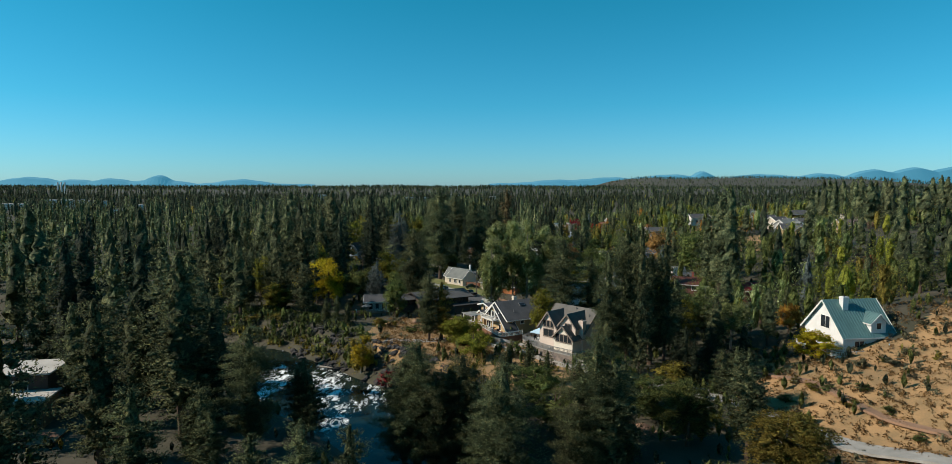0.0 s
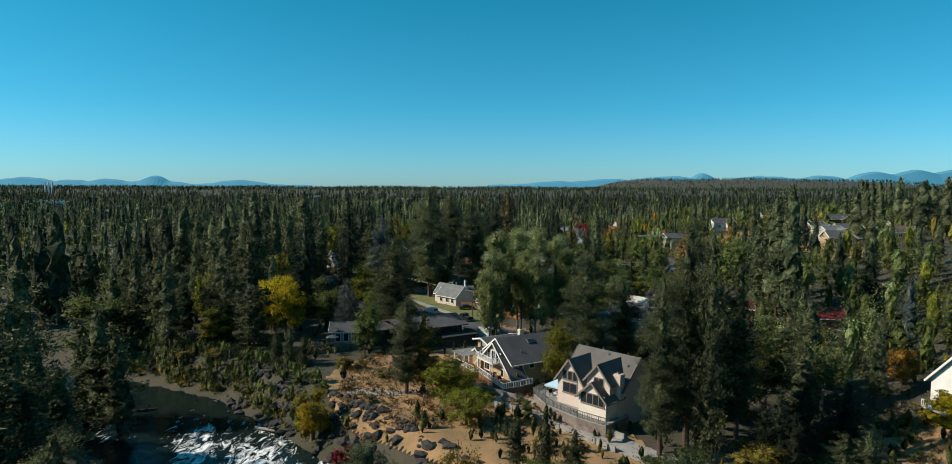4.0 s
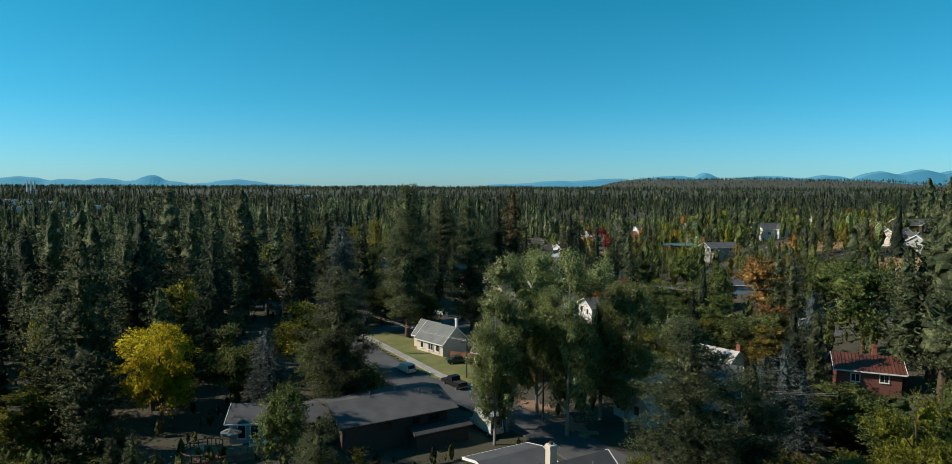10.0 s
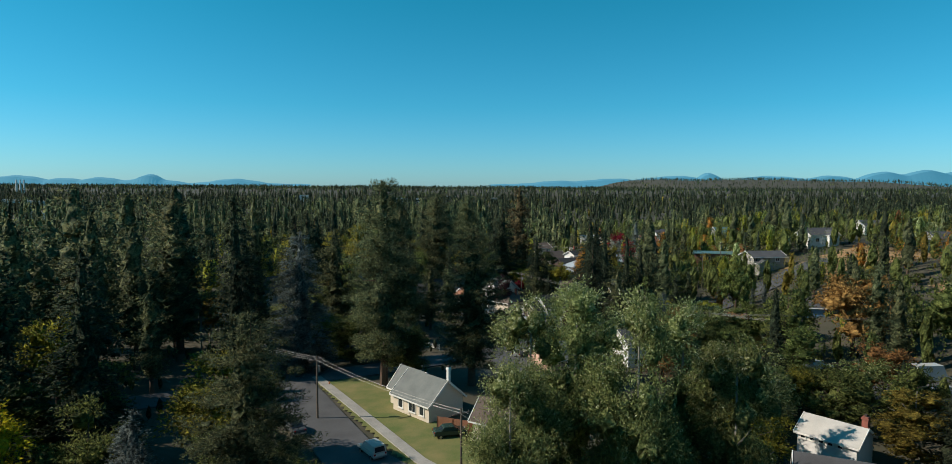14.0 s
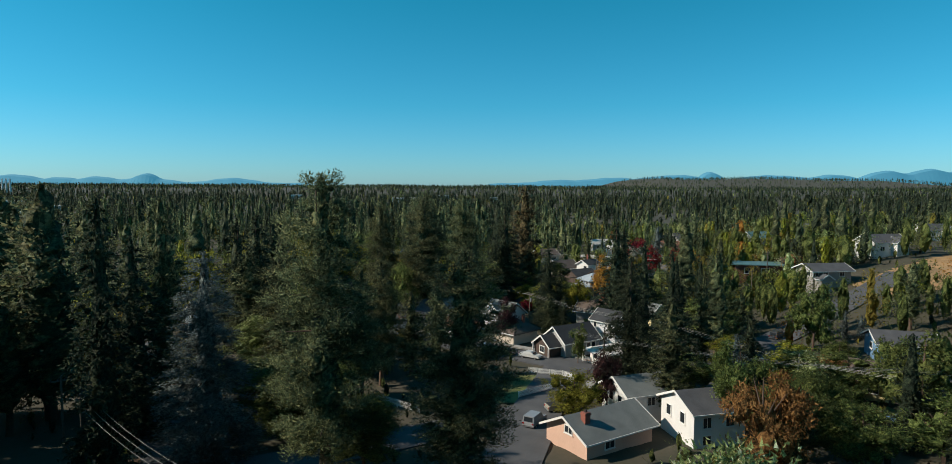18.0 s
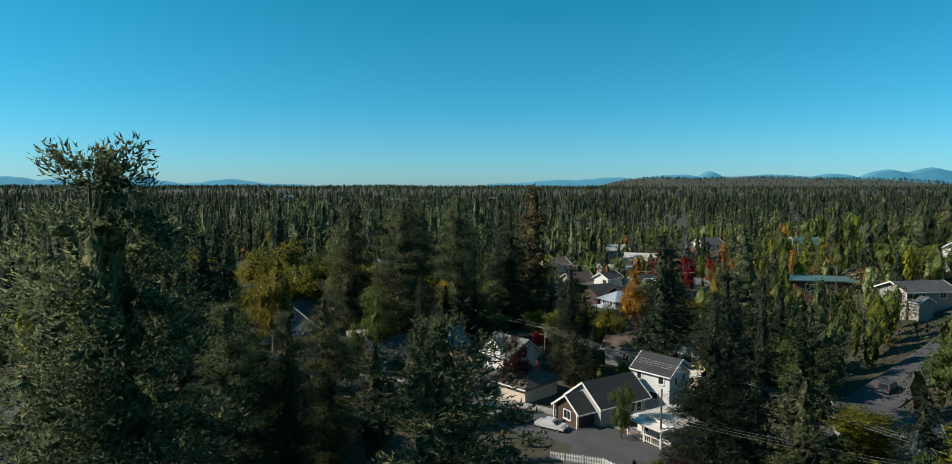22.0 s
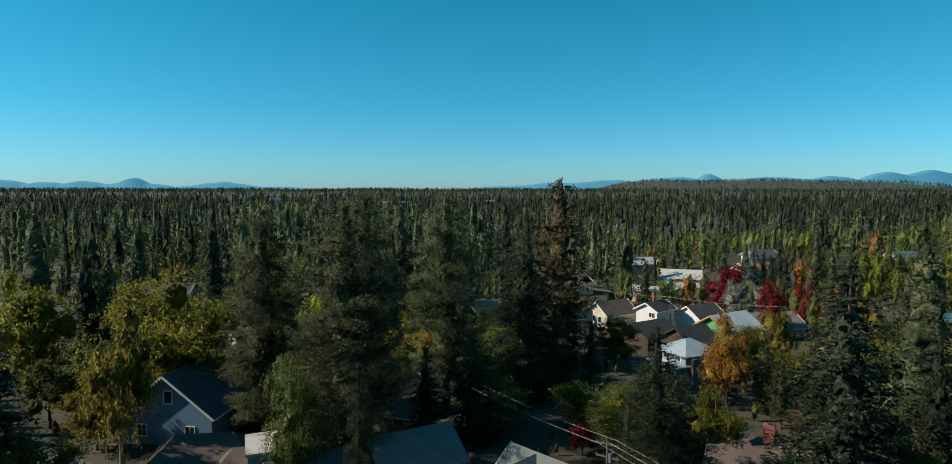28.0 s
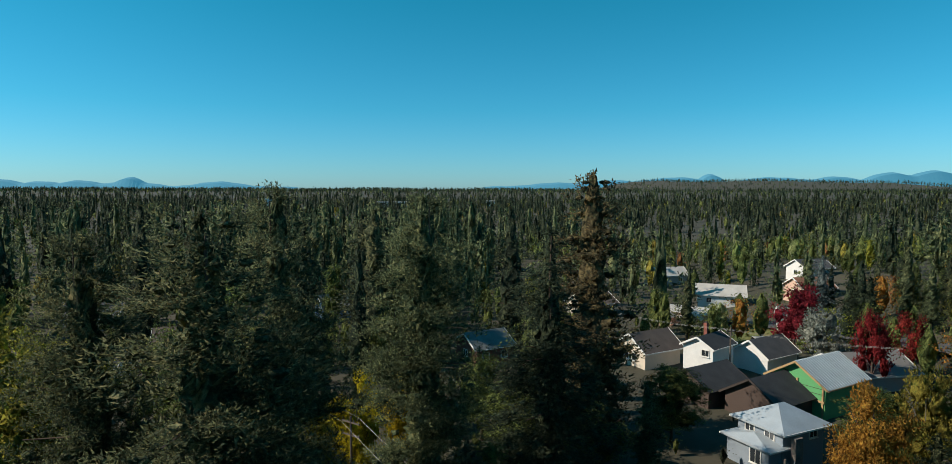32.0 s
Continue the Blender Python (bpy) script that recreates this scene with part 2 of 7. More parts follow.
def thing(name, m, label, category, group="", kind=""):
    """An Empty at the base of a thing."""
    ob = new(name)
    ob.empty_display_size = 0.3
    ob.matrix_basis = m
    return tagged(ob, label, category, group, kind)


def smooth(a, b, x):
    t = np.clip((np.asarray(x, dtype=float) - a) / (b - a), 0, 1)
    return t * t * (3 - 2 * t)

# ---- the lie of the land ----
RIVER = [(-420, 214), (-140, 186), (-90, 168), (-58, 153), (-36, 133), (-20, 116), (-6, 98), (8, 76), (18, 46), (24, 0), (28, -200)]
RIVER_HALF = [17, 16, 15, 14, 12.5, 12, 11, 10, 10, 10, 12]
WATER = -5.6


def river_distance(x, y):
    """Metres from the water's edge: minus inside the river."""
    best = np.full(np.shape(x), 1e9)
    for (x0, y0), (x1, y1), w0, w1 in zip(RIVER, RIVER[1:], RIVER_HALF, RIVER_HALF[1:]):
        dx, dy = x1 - x0, y1 - y0
        s = np.clip(((x - x0) * dx + (y - y0) * dy) / (dx * dx + dy * dy), 0, 1)
        best = np.minimum(best, np.hypot(x - x0 - s * dx, y - y0 - s * dy) - (w0 + (w1 - w0) * s))
    return best


def height(x, y):
    x, y = np.asarray(x, dtype=float), np.asarray(y, dtype=float)
    z = 0.3 + 0.9 * smooth(190, 215, y) - 0.9 * smooth(235, 280, y)
    # the slope to the right: a steep grassy bank near the river, a gentler rise behind it
    near = -3.2 + 0.30 * (x - 52) + 0.09 * (y - 104) + 1.2 * np.sin(x * 0.13) * np.sin(y * 0.17 + 1)
    near = np.minimum(near, 14 + 0.02 * x)
    rise = 14.5 * smooth(55, 150, x) + 6 * smooth(150, 320, x)
    k = smooth(132, 165, y)
    hill = near * (1 - k) + rise * k
    z = z + (np.maximum(hill, -3.0) - z * (1 - k)) * smooth(40, 56, x) * (1 - smooth(420, 620, y))
    # the river's bed and banks
    d = river_distance(x, y)
    bank = -5.4 + 5.7 * smooth(-0.5, 8, d)
    w = 1 - smooth(7, 14, d)
    z = z * (1 - w) + np.minimum(z, bank) * w
    z = np.where(d < 0, -5.4 - 1.4 * smooth(0, 4, -d), z)
    # far country
    far = np.hypot(x, y - 150)
    z = z + 17 * smooth(700, 2600, far)
    z = z + (60 * smooth(820, 1180, x) * (1 - 0.8 * smooth(2300, 3300, x)) + 5 * np.sin(x / 130)) * smooth(3300, 4200, y)
    return z


def H(x, y):
    return float(height(x, y))


def spaced(lo, a, b, hi, step, grow=1.16):
    """Grid lines: even between a and b, wider and wider beyond."""
    mid = list(np.arange(a, b + 0.1, step))
    left, right, s = [], [], step
    p = a
    while p > lo:
        s *= grow
        p -= s
        left.append(max(p, lo))
    s, p = step, mid[-1]
    while p < hi:
        s *= grow
        p += s
        right.append(min(p, hi))
    return np.array(left[::-1] + mid + right)


GROUND = mat("forest_floor_and_dry_grass", (0.068, 0.055, 0.036), (0.036, 0.037, 0.019), 0.95, size=0.12, fine=1.5, bump=0.4)
gx, gy = spaced(-4900, -150, 190, 4900, 1.6), spaced(-2500, 40, 480, 4900, 1.6)
GX, GY = np.meshgrid(gx, gy)
GZ = height(GX, GY)
GZ += 0.12 * np.sin(GX * 0.9) * np.sin(GY * 0.8 + 2) * (np.hypot(GX, GY - 200) < 500)
nx, ny = len(gx), len(gy)
ground_mesh = bpy.data.meshes.new("ground")
idx = np.arange(nx * ny).reshape(ny, nx)
quads = np.stack([idx[:-1, :-1], idx[:-1, 1:], idx[1:, 1:], idx[1:, :-1]], -1).reshape(-1, 4)
ground_mesh.vertices.add(nx * ny)
ground_mesh.vertices.foreach_set("co", np.stack([GX, GY, GZ], -1).astype(np.float32).ravel())
ground_mesh.loops.add(quads.size)
ground_mesh.loops.foreach_set("vertex_index", quads.astype(np.int32).ravel())
ground_mesh.polygons.add(len(quads))
ground_mesh.polygons.foreach_set("loop_start", np.arange(0, quads.size, 4, dtype=np.int32))
ground_mesh.update(calc_edges=True)
ground_mesh.validate()
ground_mesh.polygons.foreach_set("use_smooth", np.ones(len(quads), dtype=bool))
ground_mesh.materials.append(GROUND)
tagged(new("ground", ground_mesh), "brown forest floor with dry grass and bare earth", "ground", kind="structure")


def drape(name, pts, material, label, lift=0.05, step=1.5, kind="structure", category="ground"):
    """A thin sheet on the ground inside a polygon."""
    xs, ys = [p[0] for p in pts], [p[1] for p in pts]
    b, n = Build(), len(pts)

    def inside(x, y):
        c = False
        for i in range(n):
            (x0, y0), (x1, y1) = pts[i], pts[i - 1]
            if (y0 > y) != (y1 > y) and x < (x1 - x0) * (y - y0) / (y1 - y0) + x0:
                c = not c
        return c
    cells = {}
    for i in range(int((max(xs) - min(xs)) / step) + 1):
        for j in range(int((max(ys) - min(ys)) / step) + 1):
            x, y = min(xs) + i * step, min(ys) + j * step
            if inside(x + step / 2, y + step / 2):
                f = []
                for u, v in ((i, j), (i + 1, j), (i + 1, j + 1), (i, j + 1)):
                    if (u, v) not in cells:
                        cells[u, v] = len(b.v)
                        px, py = min(xs) + u * step, min(ys) + v * step
                        b.v.append((px, py, H(px, py) + 0.12 + lift))
                    f.append(cells[u, v])
                b.f.append(tuple(f))
    return tagged(part(name, b, material), label, category, kind=kind)


def ribbon(name, pts, width, material, label, lift=0.1, thick=0.12, category="road", kind="structure", flat=None):
    """A road, path or kerb along a line on the ground."""
    line = []
    for (x0, y0), (x1, y1) in zip(pts, pts[1:]):
        k = max(1, int(math.hypot(x1 - x0, y1 - y0) / 2.0))
        line += [(x0 + (x1 - x0) * i / k, y0 + (y1 - y0) * i / k) for i in range(k)]
    line.append(pts[-1])
    b = Build()
    for i, (x, y) in enumerate(line):
        ax, ay = line[max(i - 1, 0)]
        bx, by = line[min(i + 1, len(line) - 1)]
        d = math.hypot(bx - ax, by - ay)
        sx, sy = -(by - ay) / d * width / 2, (bx - ax) / d * width / 2
        zc = max(H(x, y), H(x + sx, y + sy), H(x - sx, y - sy)) + 0.12 if flat is None else flat
        for k in (1, -1):
            b.v += [(x + k * sx, y + k * sy, zc + lift), (x + k * sx, y + k * sy, zc + lift - thick - 0.3)]
        if i:
            q = 4 * i
            b.f += [(q - 4, q, q + 2, q - 2), (q - 3, q - 1, q + 3, q + 1), (q - 4, q - 3, q + 1, q), (q - 2, q + 2, q + 3, q - 1)]
    b.f += [(0, 2, 3, 1), (len(b.v) - 4, len(b.v) - 3, len(b.v) - 1, len(b.v) - 2)]
    return tagged(part(name, b, material), label, category, kind=kind)


ASPHALT = mat("worn_asphalt", (0.085, 0.085, 0.088), (0.055, 0.055, 0.058), 0.9, size=0.3, fine=6)
CONCRETE = mat("pale_concrete", (0.34, 0.32, 0.29), (0.22, 0.21, 0.19), 0.9, size=0.4, fine=5)
LAWN = mat("mown_lawn", (0.07, 0.11, 0.02), (0.2, 0.165, 0.06), 0.95, size=0.3, fine=9, bump=0.4)
STRAW = mat("dry_golden_grass", (0.4, 0.23, 0.1), (0.17, 0.115, 0.055), 0.95, size=0.22, fine=5, bump=0.5)
EARTH = mat("bare_reddish_earth", (0.3, 0.17, 0.1), (0.2, 0.12, 0.075), 0.95, size=0.3, fine=4, bump=0.4)

# ---- water ----
WATER_MAT = bpy.data.materials.new("river_water_with_foam")
WATER_MAT.use_nodes = True
n_, l_ = WATER_MAT.node_tree.nodes, WATER_MAT.node_tree.links
pw = n_["Principled BSDF"]
pw.inputs["Roughness"].default_value = 0.08
pw.inputs["IOR"].default_value = 1.33
pw.inputs["Specular IOR Level"].default_value = 0.22
cw, nw, mw = n_.new("ShaderNodeTexCoord"), n_.new("ShaderNodeTexNoise"), n_.new("ShaderNodeMapping")
mw.inputs["Scale"].default_value = (0.3, 0.13, 1)
mw.inputs["Rotation"].default_value = (0, 0, radians(45))
l_.new(cw.outputs["Object"], mw.inputs["Vector"])
l_.new(mw.outputs[0], nw.inputs["Vector"])
nw.inputs["Scale"].default_value, nw.inputs["Detail"].default_value, nw.inputs["Roughness"].default_value, nw.inputs["Distortion"].default_value = 2.6, 9, 0.7, 0.8
bw = n_.new("ShaderNodeBump")
bw.inputs["Strength"].default_value, bw.inputs["Distance"].default_value = 0.25, 0.15
l_.new(nw.outputs[0], bw.inputs["Height"])
l_.new(bw.outputs[0], pw.inputs["Normal"])
# foam: torn streaks where the bed is steep, between two reaches of calm water
dist_w = n_.new("ShaderNodeVectorMath")
dist_w.operation = "DISTANCE"
dist_w.inputs[1].default_value = (-32, 132, WATER)
l_.new(cw.outputs["Object"], dist_w.inputs[0])
zone, foam, mix_w, rough_w = n_.new("ShaderNodeMapRange"), n_.new("ShaderNodeMapRange"), n_.new("ShaderNodeMix"), n_.new("ShaderNodeMapRange")
zone.inputs[1].default_value, zone.inputs[2].default_value, zone.inputs[3].default_value, zone.inputs[4].default_value = 12, 40, 0.49, 0.63
l_.new(dist_w.outputs["Value"], zone.inputs[0])
band_w, band_m, band_a = n_.new("ShaderNodeTexNoise"), n_.new("ShaderNodeMapRange"), n_.new("ShaderNodeMath")
band_w.inputs["Scale"].default_value, band_w.inputs["Detail"].default_value = 0.5, 2
l_.new(mw.outputs[0], band_w.inputs["Vector"])
band_m.inputs[1].default_value, band_m.inputs[2].default_value, band_m.inputs[3].default_value, band_m.inputs[4].default_value = 0.4, 0.6, -0.05, 0.11
l_.new(band_w.outputs[0], band_m.inputs[0])
l_.new(band_m.outputs[0], band_a.inputs[0])
l_.new(zone.outputs[0], band_a.inputs[1])
sub_w = n_.new("ShaderNodeMath")
sub_w.operation = "SUBTRACT"
l_.new(nw.outputs[0], sub_w.inputs[0])
l_.new(band_a.outputs[0], sub_w.inputs[1])
foam.inputs[1].default_value, foam.inputs[2].default_value = 0.0, 0.14
l_.new(sub_w.outputs[0], foam.inputs[0])
mix_w.data_type = "RGBA"
mix_w.inputs[6].default_value, mix_w.inputs[7].default_value = (0.008, 0.016, 0.014, 1), (0.88, 0.9, 0.9, 1)
l_.new(foam.outputs[0], mix_w.inputs["Factor"])
l_.new(mix_w.outputs[2], pw.inputs["Base Color"])
rough_w.inputs[3].default_value, rough_w.inputs[4].default_value = 0.06, 0.8
l_.new(foam.outputs[0], rough_w.inputs[0])
l_.new(rough_w.outputs[0], pw.inputs["Roughness"])
wx, wy = np.meshgrid(np.arange(-420, 60, 1.5), np.arange(-60, 240, 1.5))
wd = river_distance(wx, wy)
wb, wi = Build(), {}
keep = wd < 1.5
for j in range(wx.shape[0] - 1):
    for i in range(wx.shape[1] - 1):
        if keep[j:j + 2, i:i + 2].any():
            f = []
            for u, v in ((j, i), (j, i + 1), (j + 1, i + 1), (j + 1, i)):
                if (u, v) not in wi:
                    wi[u, v] = len(wb.v)
                    x, y = wx[u, v], wy[u, v]
                    wb.v.append((x, y, WATER + 0.1 * math.sin(x * 1.1 + 2 * math.sin(y * 0.7)) * math.sin(y * 0.9)))
                f.append(wi[u, v])
            wb.f.append(tuple(f))
water = tagged(part("water", wb, WATER_MAT), "dark green river with white rapids", "river", kind="structure")
for poly in water.data.polygons:
    poly.use_smooth = True

# ---- trees ----
def scatter(rng, centres, radius, count, size, flat=1.0, up=0.0, aim=None, slim=0.42):
    """Loose three-cornered leaves or needle tufts in clumps round the centres; and normals that follow the clumps."""
    n = len(centres)
    c = np.repeat(centres, count, axis=0)
    r = np.repeat(radius, count)[:, None]
    off = rng.normal(0, 0.5, (n * count, 3))
    off *= np.minimum(1, 1.05 / (np.linalg.norm(off, axis=1, keepdims=True) + 1e-6))
    off = off * r
    off[:, 2] *= flat
    p = c + off
    s = size * rng.uniform(0.6, 1.4, (n * count, 1))
    a = rng.normal(0, 1, (n * count, 3))
    if aim is not None:
        a = a * 0.6 + np.repeat(aim, count, axis=0) * 1.0 + off / r * 0.8
    a[:, 2] += up
    a /= np.linalg.norm(a, axis=1, keepdims=True)
    radial = c * np.array((1, 1, 0.0))
    radial /= np.linalg.norm(radial, axis=1, keepdims=True) + 0.5
    nrm = off / r * 1.1 + radial * 0.55 + np.array((0, 0, 0.3)) + rng.normal(0, 0.55, (n * count, 3))
    nrm /= np.linalg.norm(nrm, axis=1, keepdims=True) + 1e-6
    b = np.cross(a, nrm + rng.normal(0, 0.45, (n * count, 3)))
    b /= np.linalg.norm(b, axis=1, keepdims=True) + 1e-6
    tri = np.stack([p + a * s, p - a * s * 0.5 + b * s * slim, p - a * s * 0.5 - b * s * slim], 1)
    return tri.reshape(-1, 3), np.repeat(nrm, 3, axis=0)


def shell(p, nrm):
    """Loose triangles over a grid of points (rings, segments, 3) that closes on itself sideways."""
    q, m = np.roll(p, -1, axis=1), np.roll(nrm, -1, axis=1)
    grid = lambda a, b: np.concatenate([np.stack([a[:-1], b[:-1], b[1:]], 2).reshape(-1, 3), np.stack([a[:-1], b[1:], a[1:]], 2).reshape(-1, 3)])
    return grid(p, q), grid(nrm, m)


def spire(rng, rings, segs, hh, rr, bare, pointed, droop, lump, width):
    """The dense inside of a conifer: a lumpy spire of boughs."""
    u, th = np.linspace(0, 1, rings)[:, None], np.linspace(0, 2 * math.pi, segs, endpoint=False)[None, :]
    th = th + rng.uniform(0, 1, (rings, 1)) * 6.28 / segs
    prof = ((1 - u) ** pointed * (0.7 + 0.3 * np.minimum(1, u * 5)) + 0.02) * rr * width
    f = rng.uniform(0, 6.28, 6)
    k = hh * (1 - bare)
    waves = np.sin(u * k * 1.5 + 2 * th + f[0]) * np.sin(3 * th + f[1] + u * 5) + 0.7 * np.sin(u * k * 2.9 + f[2] - 4 * th) * np.sin(5 * th + f[3]) + 0.5 * np.sin(u * k * 0.7 + th + f[4])
    r = prof * np.clip(1 + lump * waves + rng.uniform(-0.3, 0.3, (rings, segs)), 0.3, 1.7)
    r[0] *= 0.15
    z = hh * (bare + (1 - bare) * u) + droop * r * 0.7 + rng.uniform(-0.5, 0.5, (rings, segs)) * k / rings
    p = np.stack([r * np.cos(th), r * np.sin(th), np.broadcast_to(z, r.shape)], -1)
    nrm = np.stack([np.cos(th) + 0 * r, np.sin(th) + 0 * r, 0.35 + lump * waves], -1) + rng.normal(0, 0.5, (rings, segs, 3))
    nrm /= np.linalg.norm(nrm, axis=-1, keepdims=True)
    return shell(p, nrm)


def ball(rng, c, r, rings, segs, flat):
    """The dense inside of one lobe of a broad crown."""
    v, th = np.linspace(-1.45, 1.57, rings)[:, None], np.linspace(0, 2 * math.pi, segs, endpoint=False)[None, :] + rng.uniform(0, 1)
    d = np.stack([np.cos(v) * np.cos(th), np.cos(v) * np.sin(th), np.sin(v) + 0 * th], -1)
    f = rng.uniform(0, 6.28, 3)
    k = 1 + 0.16 * np.sin(3 * th + f[0] + 2 * v) + 0.14 * np.sin(4 * v + f[1] + 2 * th) + rng.uniform(-0.25, 0.25, (rings, segs))
    p = c + d * (r * k)[..., None] * np.array((1, 1, flat))
    out = c * np.array((1, 1, 0)) / (np.linalg.norm(c[:2]) + 1)
    nrm = d + out * 0.5 + rng.normal(0, 0.5, d.shape)
    nrm /= np.linalg.norm(nrm, axis=-1, keepdims=True)
    return shell(p, nrm)


def conifer(rng, bare, pointed, whorls, arms, count, size, droop, clump, irregular, flat, fine):
    """Leaves of a conifer 1 high in proportion 1 wide at the base: heights 0..1 times 25 m, radius 4 m."""
    hh, rr = 25.0, 4.0
    cs, rad, aims, cores = [], [], [], []
    for i in range(whorls):
        s = (i + rng.uniform(-0.4, 0.4)) / whorls
        s = min(max(s, 0.0), 1.0)
        z = hh * (bare + (1 - bare) * s)
        prof = (1 - s) ** pointed * (0.5 + 0.5 * min(1, s * 2.6) if droop > 0 else 0.75 + 0.25 * min(1, s * 5)) + 0.03
        for k in range(max(2, int(round(arms * (0.35 + 0.65 * (1 - s)))))):
            if rng.random() < irregular * 0.6:
                continue
            th = rng.uniform(0, 2 * math.pi)
            ln = rr * prof * rng.uniform(1 - irregular, 1 + irregular * 0.6)
            steps = max(1, int(ln / (clump * 1.15)))
            if fine > 1:
                at = np.array((math.cos(th) * ln * 0.72, math.sin(th) * ln * 0.72, z + droop * ln * 0.7))
                cores.append(ball(rng, at, clump * (0.5 + 0.12 * ln) * rng.uniform(0.6, 1.0) * (0.55 if fine > 2 else 0.75), fine + 2, fine + 3, 0.6))
            for q in range(steps):
                f = (q + 1.0) / steps
                if f < 0.3 and steps > 2:
                    continue
                d = ln * f
                wild = 0.55 if droop > 0 else 0.25
                cs.append((math.cos(th) * d, math.sin(th) * d, z + droop * d * (0.4 + 0.8 * f) + rng.uniform(-wild, wild)))
                rad.append(clump * rng.uniform(0.75, 1.25))
                aims.append((math.cos(th) * 0.35, math.sin(th) * 0.35, 0.55) if droop > 0 else (math.cos(th), math.sin(th), droop))
    cs.append((0, 0, hh * 0.995))
    rad.append(clump * 0.5)
    aims.append((0, 0, 1))
    leaves = scatter(rng, np.array(cs), np.array(rad), count, size, flat, 0.1, np.array(aims), (0.42, 0.42, 0.34, 0.24)[fine])
    inside = spire(rng, (13, 24, 36, 50)[fine], (8, 11, 15, 20)[fine], hh, rr, bare + 0.01, pointed, droop, 0.26 if irregular > 0.3 else 0.2, (0.5, 0.42, 0.3, 0.24)[fine])
    return np.concatenate([leaves[0], inside[0]] + [q[0] for q in cores]), np.concatenate([leaves[1], inside[1]] + [q[1] for q in cores])


def broadleaf(rng, fine, lobes, clumps, count, size, low=0.25, round_=1.0, hang=0.0, hh=12.0):
    """Leaves of a broad crown, 12 m high and 4.5 m in radius, with its lowest leaves at `low`."""
    rr = 4.5
    mid, half = hh * (1 + low) / 2, hh * (1 - low) / 2
    cs, rad, aims, cores = [], [], [], [ball(rng, np.array((0, 0, mid)), rr * 0.3, (6, 7, 8, 8)[fine], (7, 8, 9, 10)[fine], half / rr * 0.9)]
    for i in range(lobes):
        th, u = rng.uniform(0, 2 * math.pi), rng.uniform(-0.85, 0.95)
        w = math.sqrt(max(0.05, 1 - u * u)) * rng.uniform(0.45, 0.8) * rr
        c = np.array((math.cos(th) * w, math.sin(th) * w, mid + u * half * 0.72))
        lr = rng.uniform(0.32, 0.5) * rr
        cores.append(ball(rng, c, lr * (0.56, 0.5, 0.42, 0.4)[fine], (5, 6, 7, 9)[fine], (6, 7, 9, 11)[fine], round_))
        for k in range(clumps):
            d = rng.normal(0, 1, 3)
            d /= np.linalg.norm(d)
            if d[2] < -0.3 and rng.random() < 0.6:
                d[2] *= -1
            q = c + d * lr * rng.uniform(0.7, 1.1) * np.array((1, 1, round_))
            q[2] -= hang * rng.uniform(0, 1) ** 2 * hh * 0.3
            cs.append(q)
            rad.append(rng.uniform(0.6, 1.0))
            aims.append(d - np.array((0, 0, 2.0 * hang)))
    leaves = scatter(rng, np.array(cs), np.array(rad), count, size, 0.8, 0.0, np.array(aims) * 0.7)
    return np.concatenate([leaves[0]] + [q[0] for q in cores]), np.concatenate([leaves[1]] + [q[1] for q in cores])


def conifer_trunk(rng, lean):
    b = Build()
    pts = [(lean * 2 * (z / 25) ** 2, lean * math.sin(z * 0.2), z) for z in (-0.8, 0.4, 4, 9, 15, 20, 24.3)]
    b.tube(pts, [0.5, 0.42, 0.36, 0.3, 0.2, 0.11, 0.03], 7)
    for i in range(9):
        z, th, ln = rng.uniform(5, 17), rng.uniform(0, 6.3), rng.uniform(1.2, 2.8)
        b.tube([(0, 0, z), (math.cos(th) * ln, math.sin(th) * ln, z + rng.uniform(-0.2, 0.5))], [0.07, 0.03], 4, False)
    return b


def broad_trunk(rng, low, k=1.0):
    b = Build()
    b.tube([(0, 0, -0.6), (0.05, 0, 0.5), (0.1, 0.1, 12 * low + 0.8), (0.0, 0.2, 7.5 * k), (0.1, 0.1, 10.2 * k)], [0.34, 0.28, 0.22, 0.13, 0.04], 7)
    for i in range(7):
        z, th = rng.uniform(12 * low, 7 * k), i * 0.9 + rng.uniform(-0.3, 0.3)
        r = rng.uniform(1.8, 3.2)
        b.tube([(0.05, 0.1, z), (math.cos(th) * r * 0.5, math.sin(th) * r * 0.5, z + 1.3), (math.cos(th) * r, math.sin(th) * r, z + 2.8)], [0.11, 0.07, 0.03], 5, False)
    return b


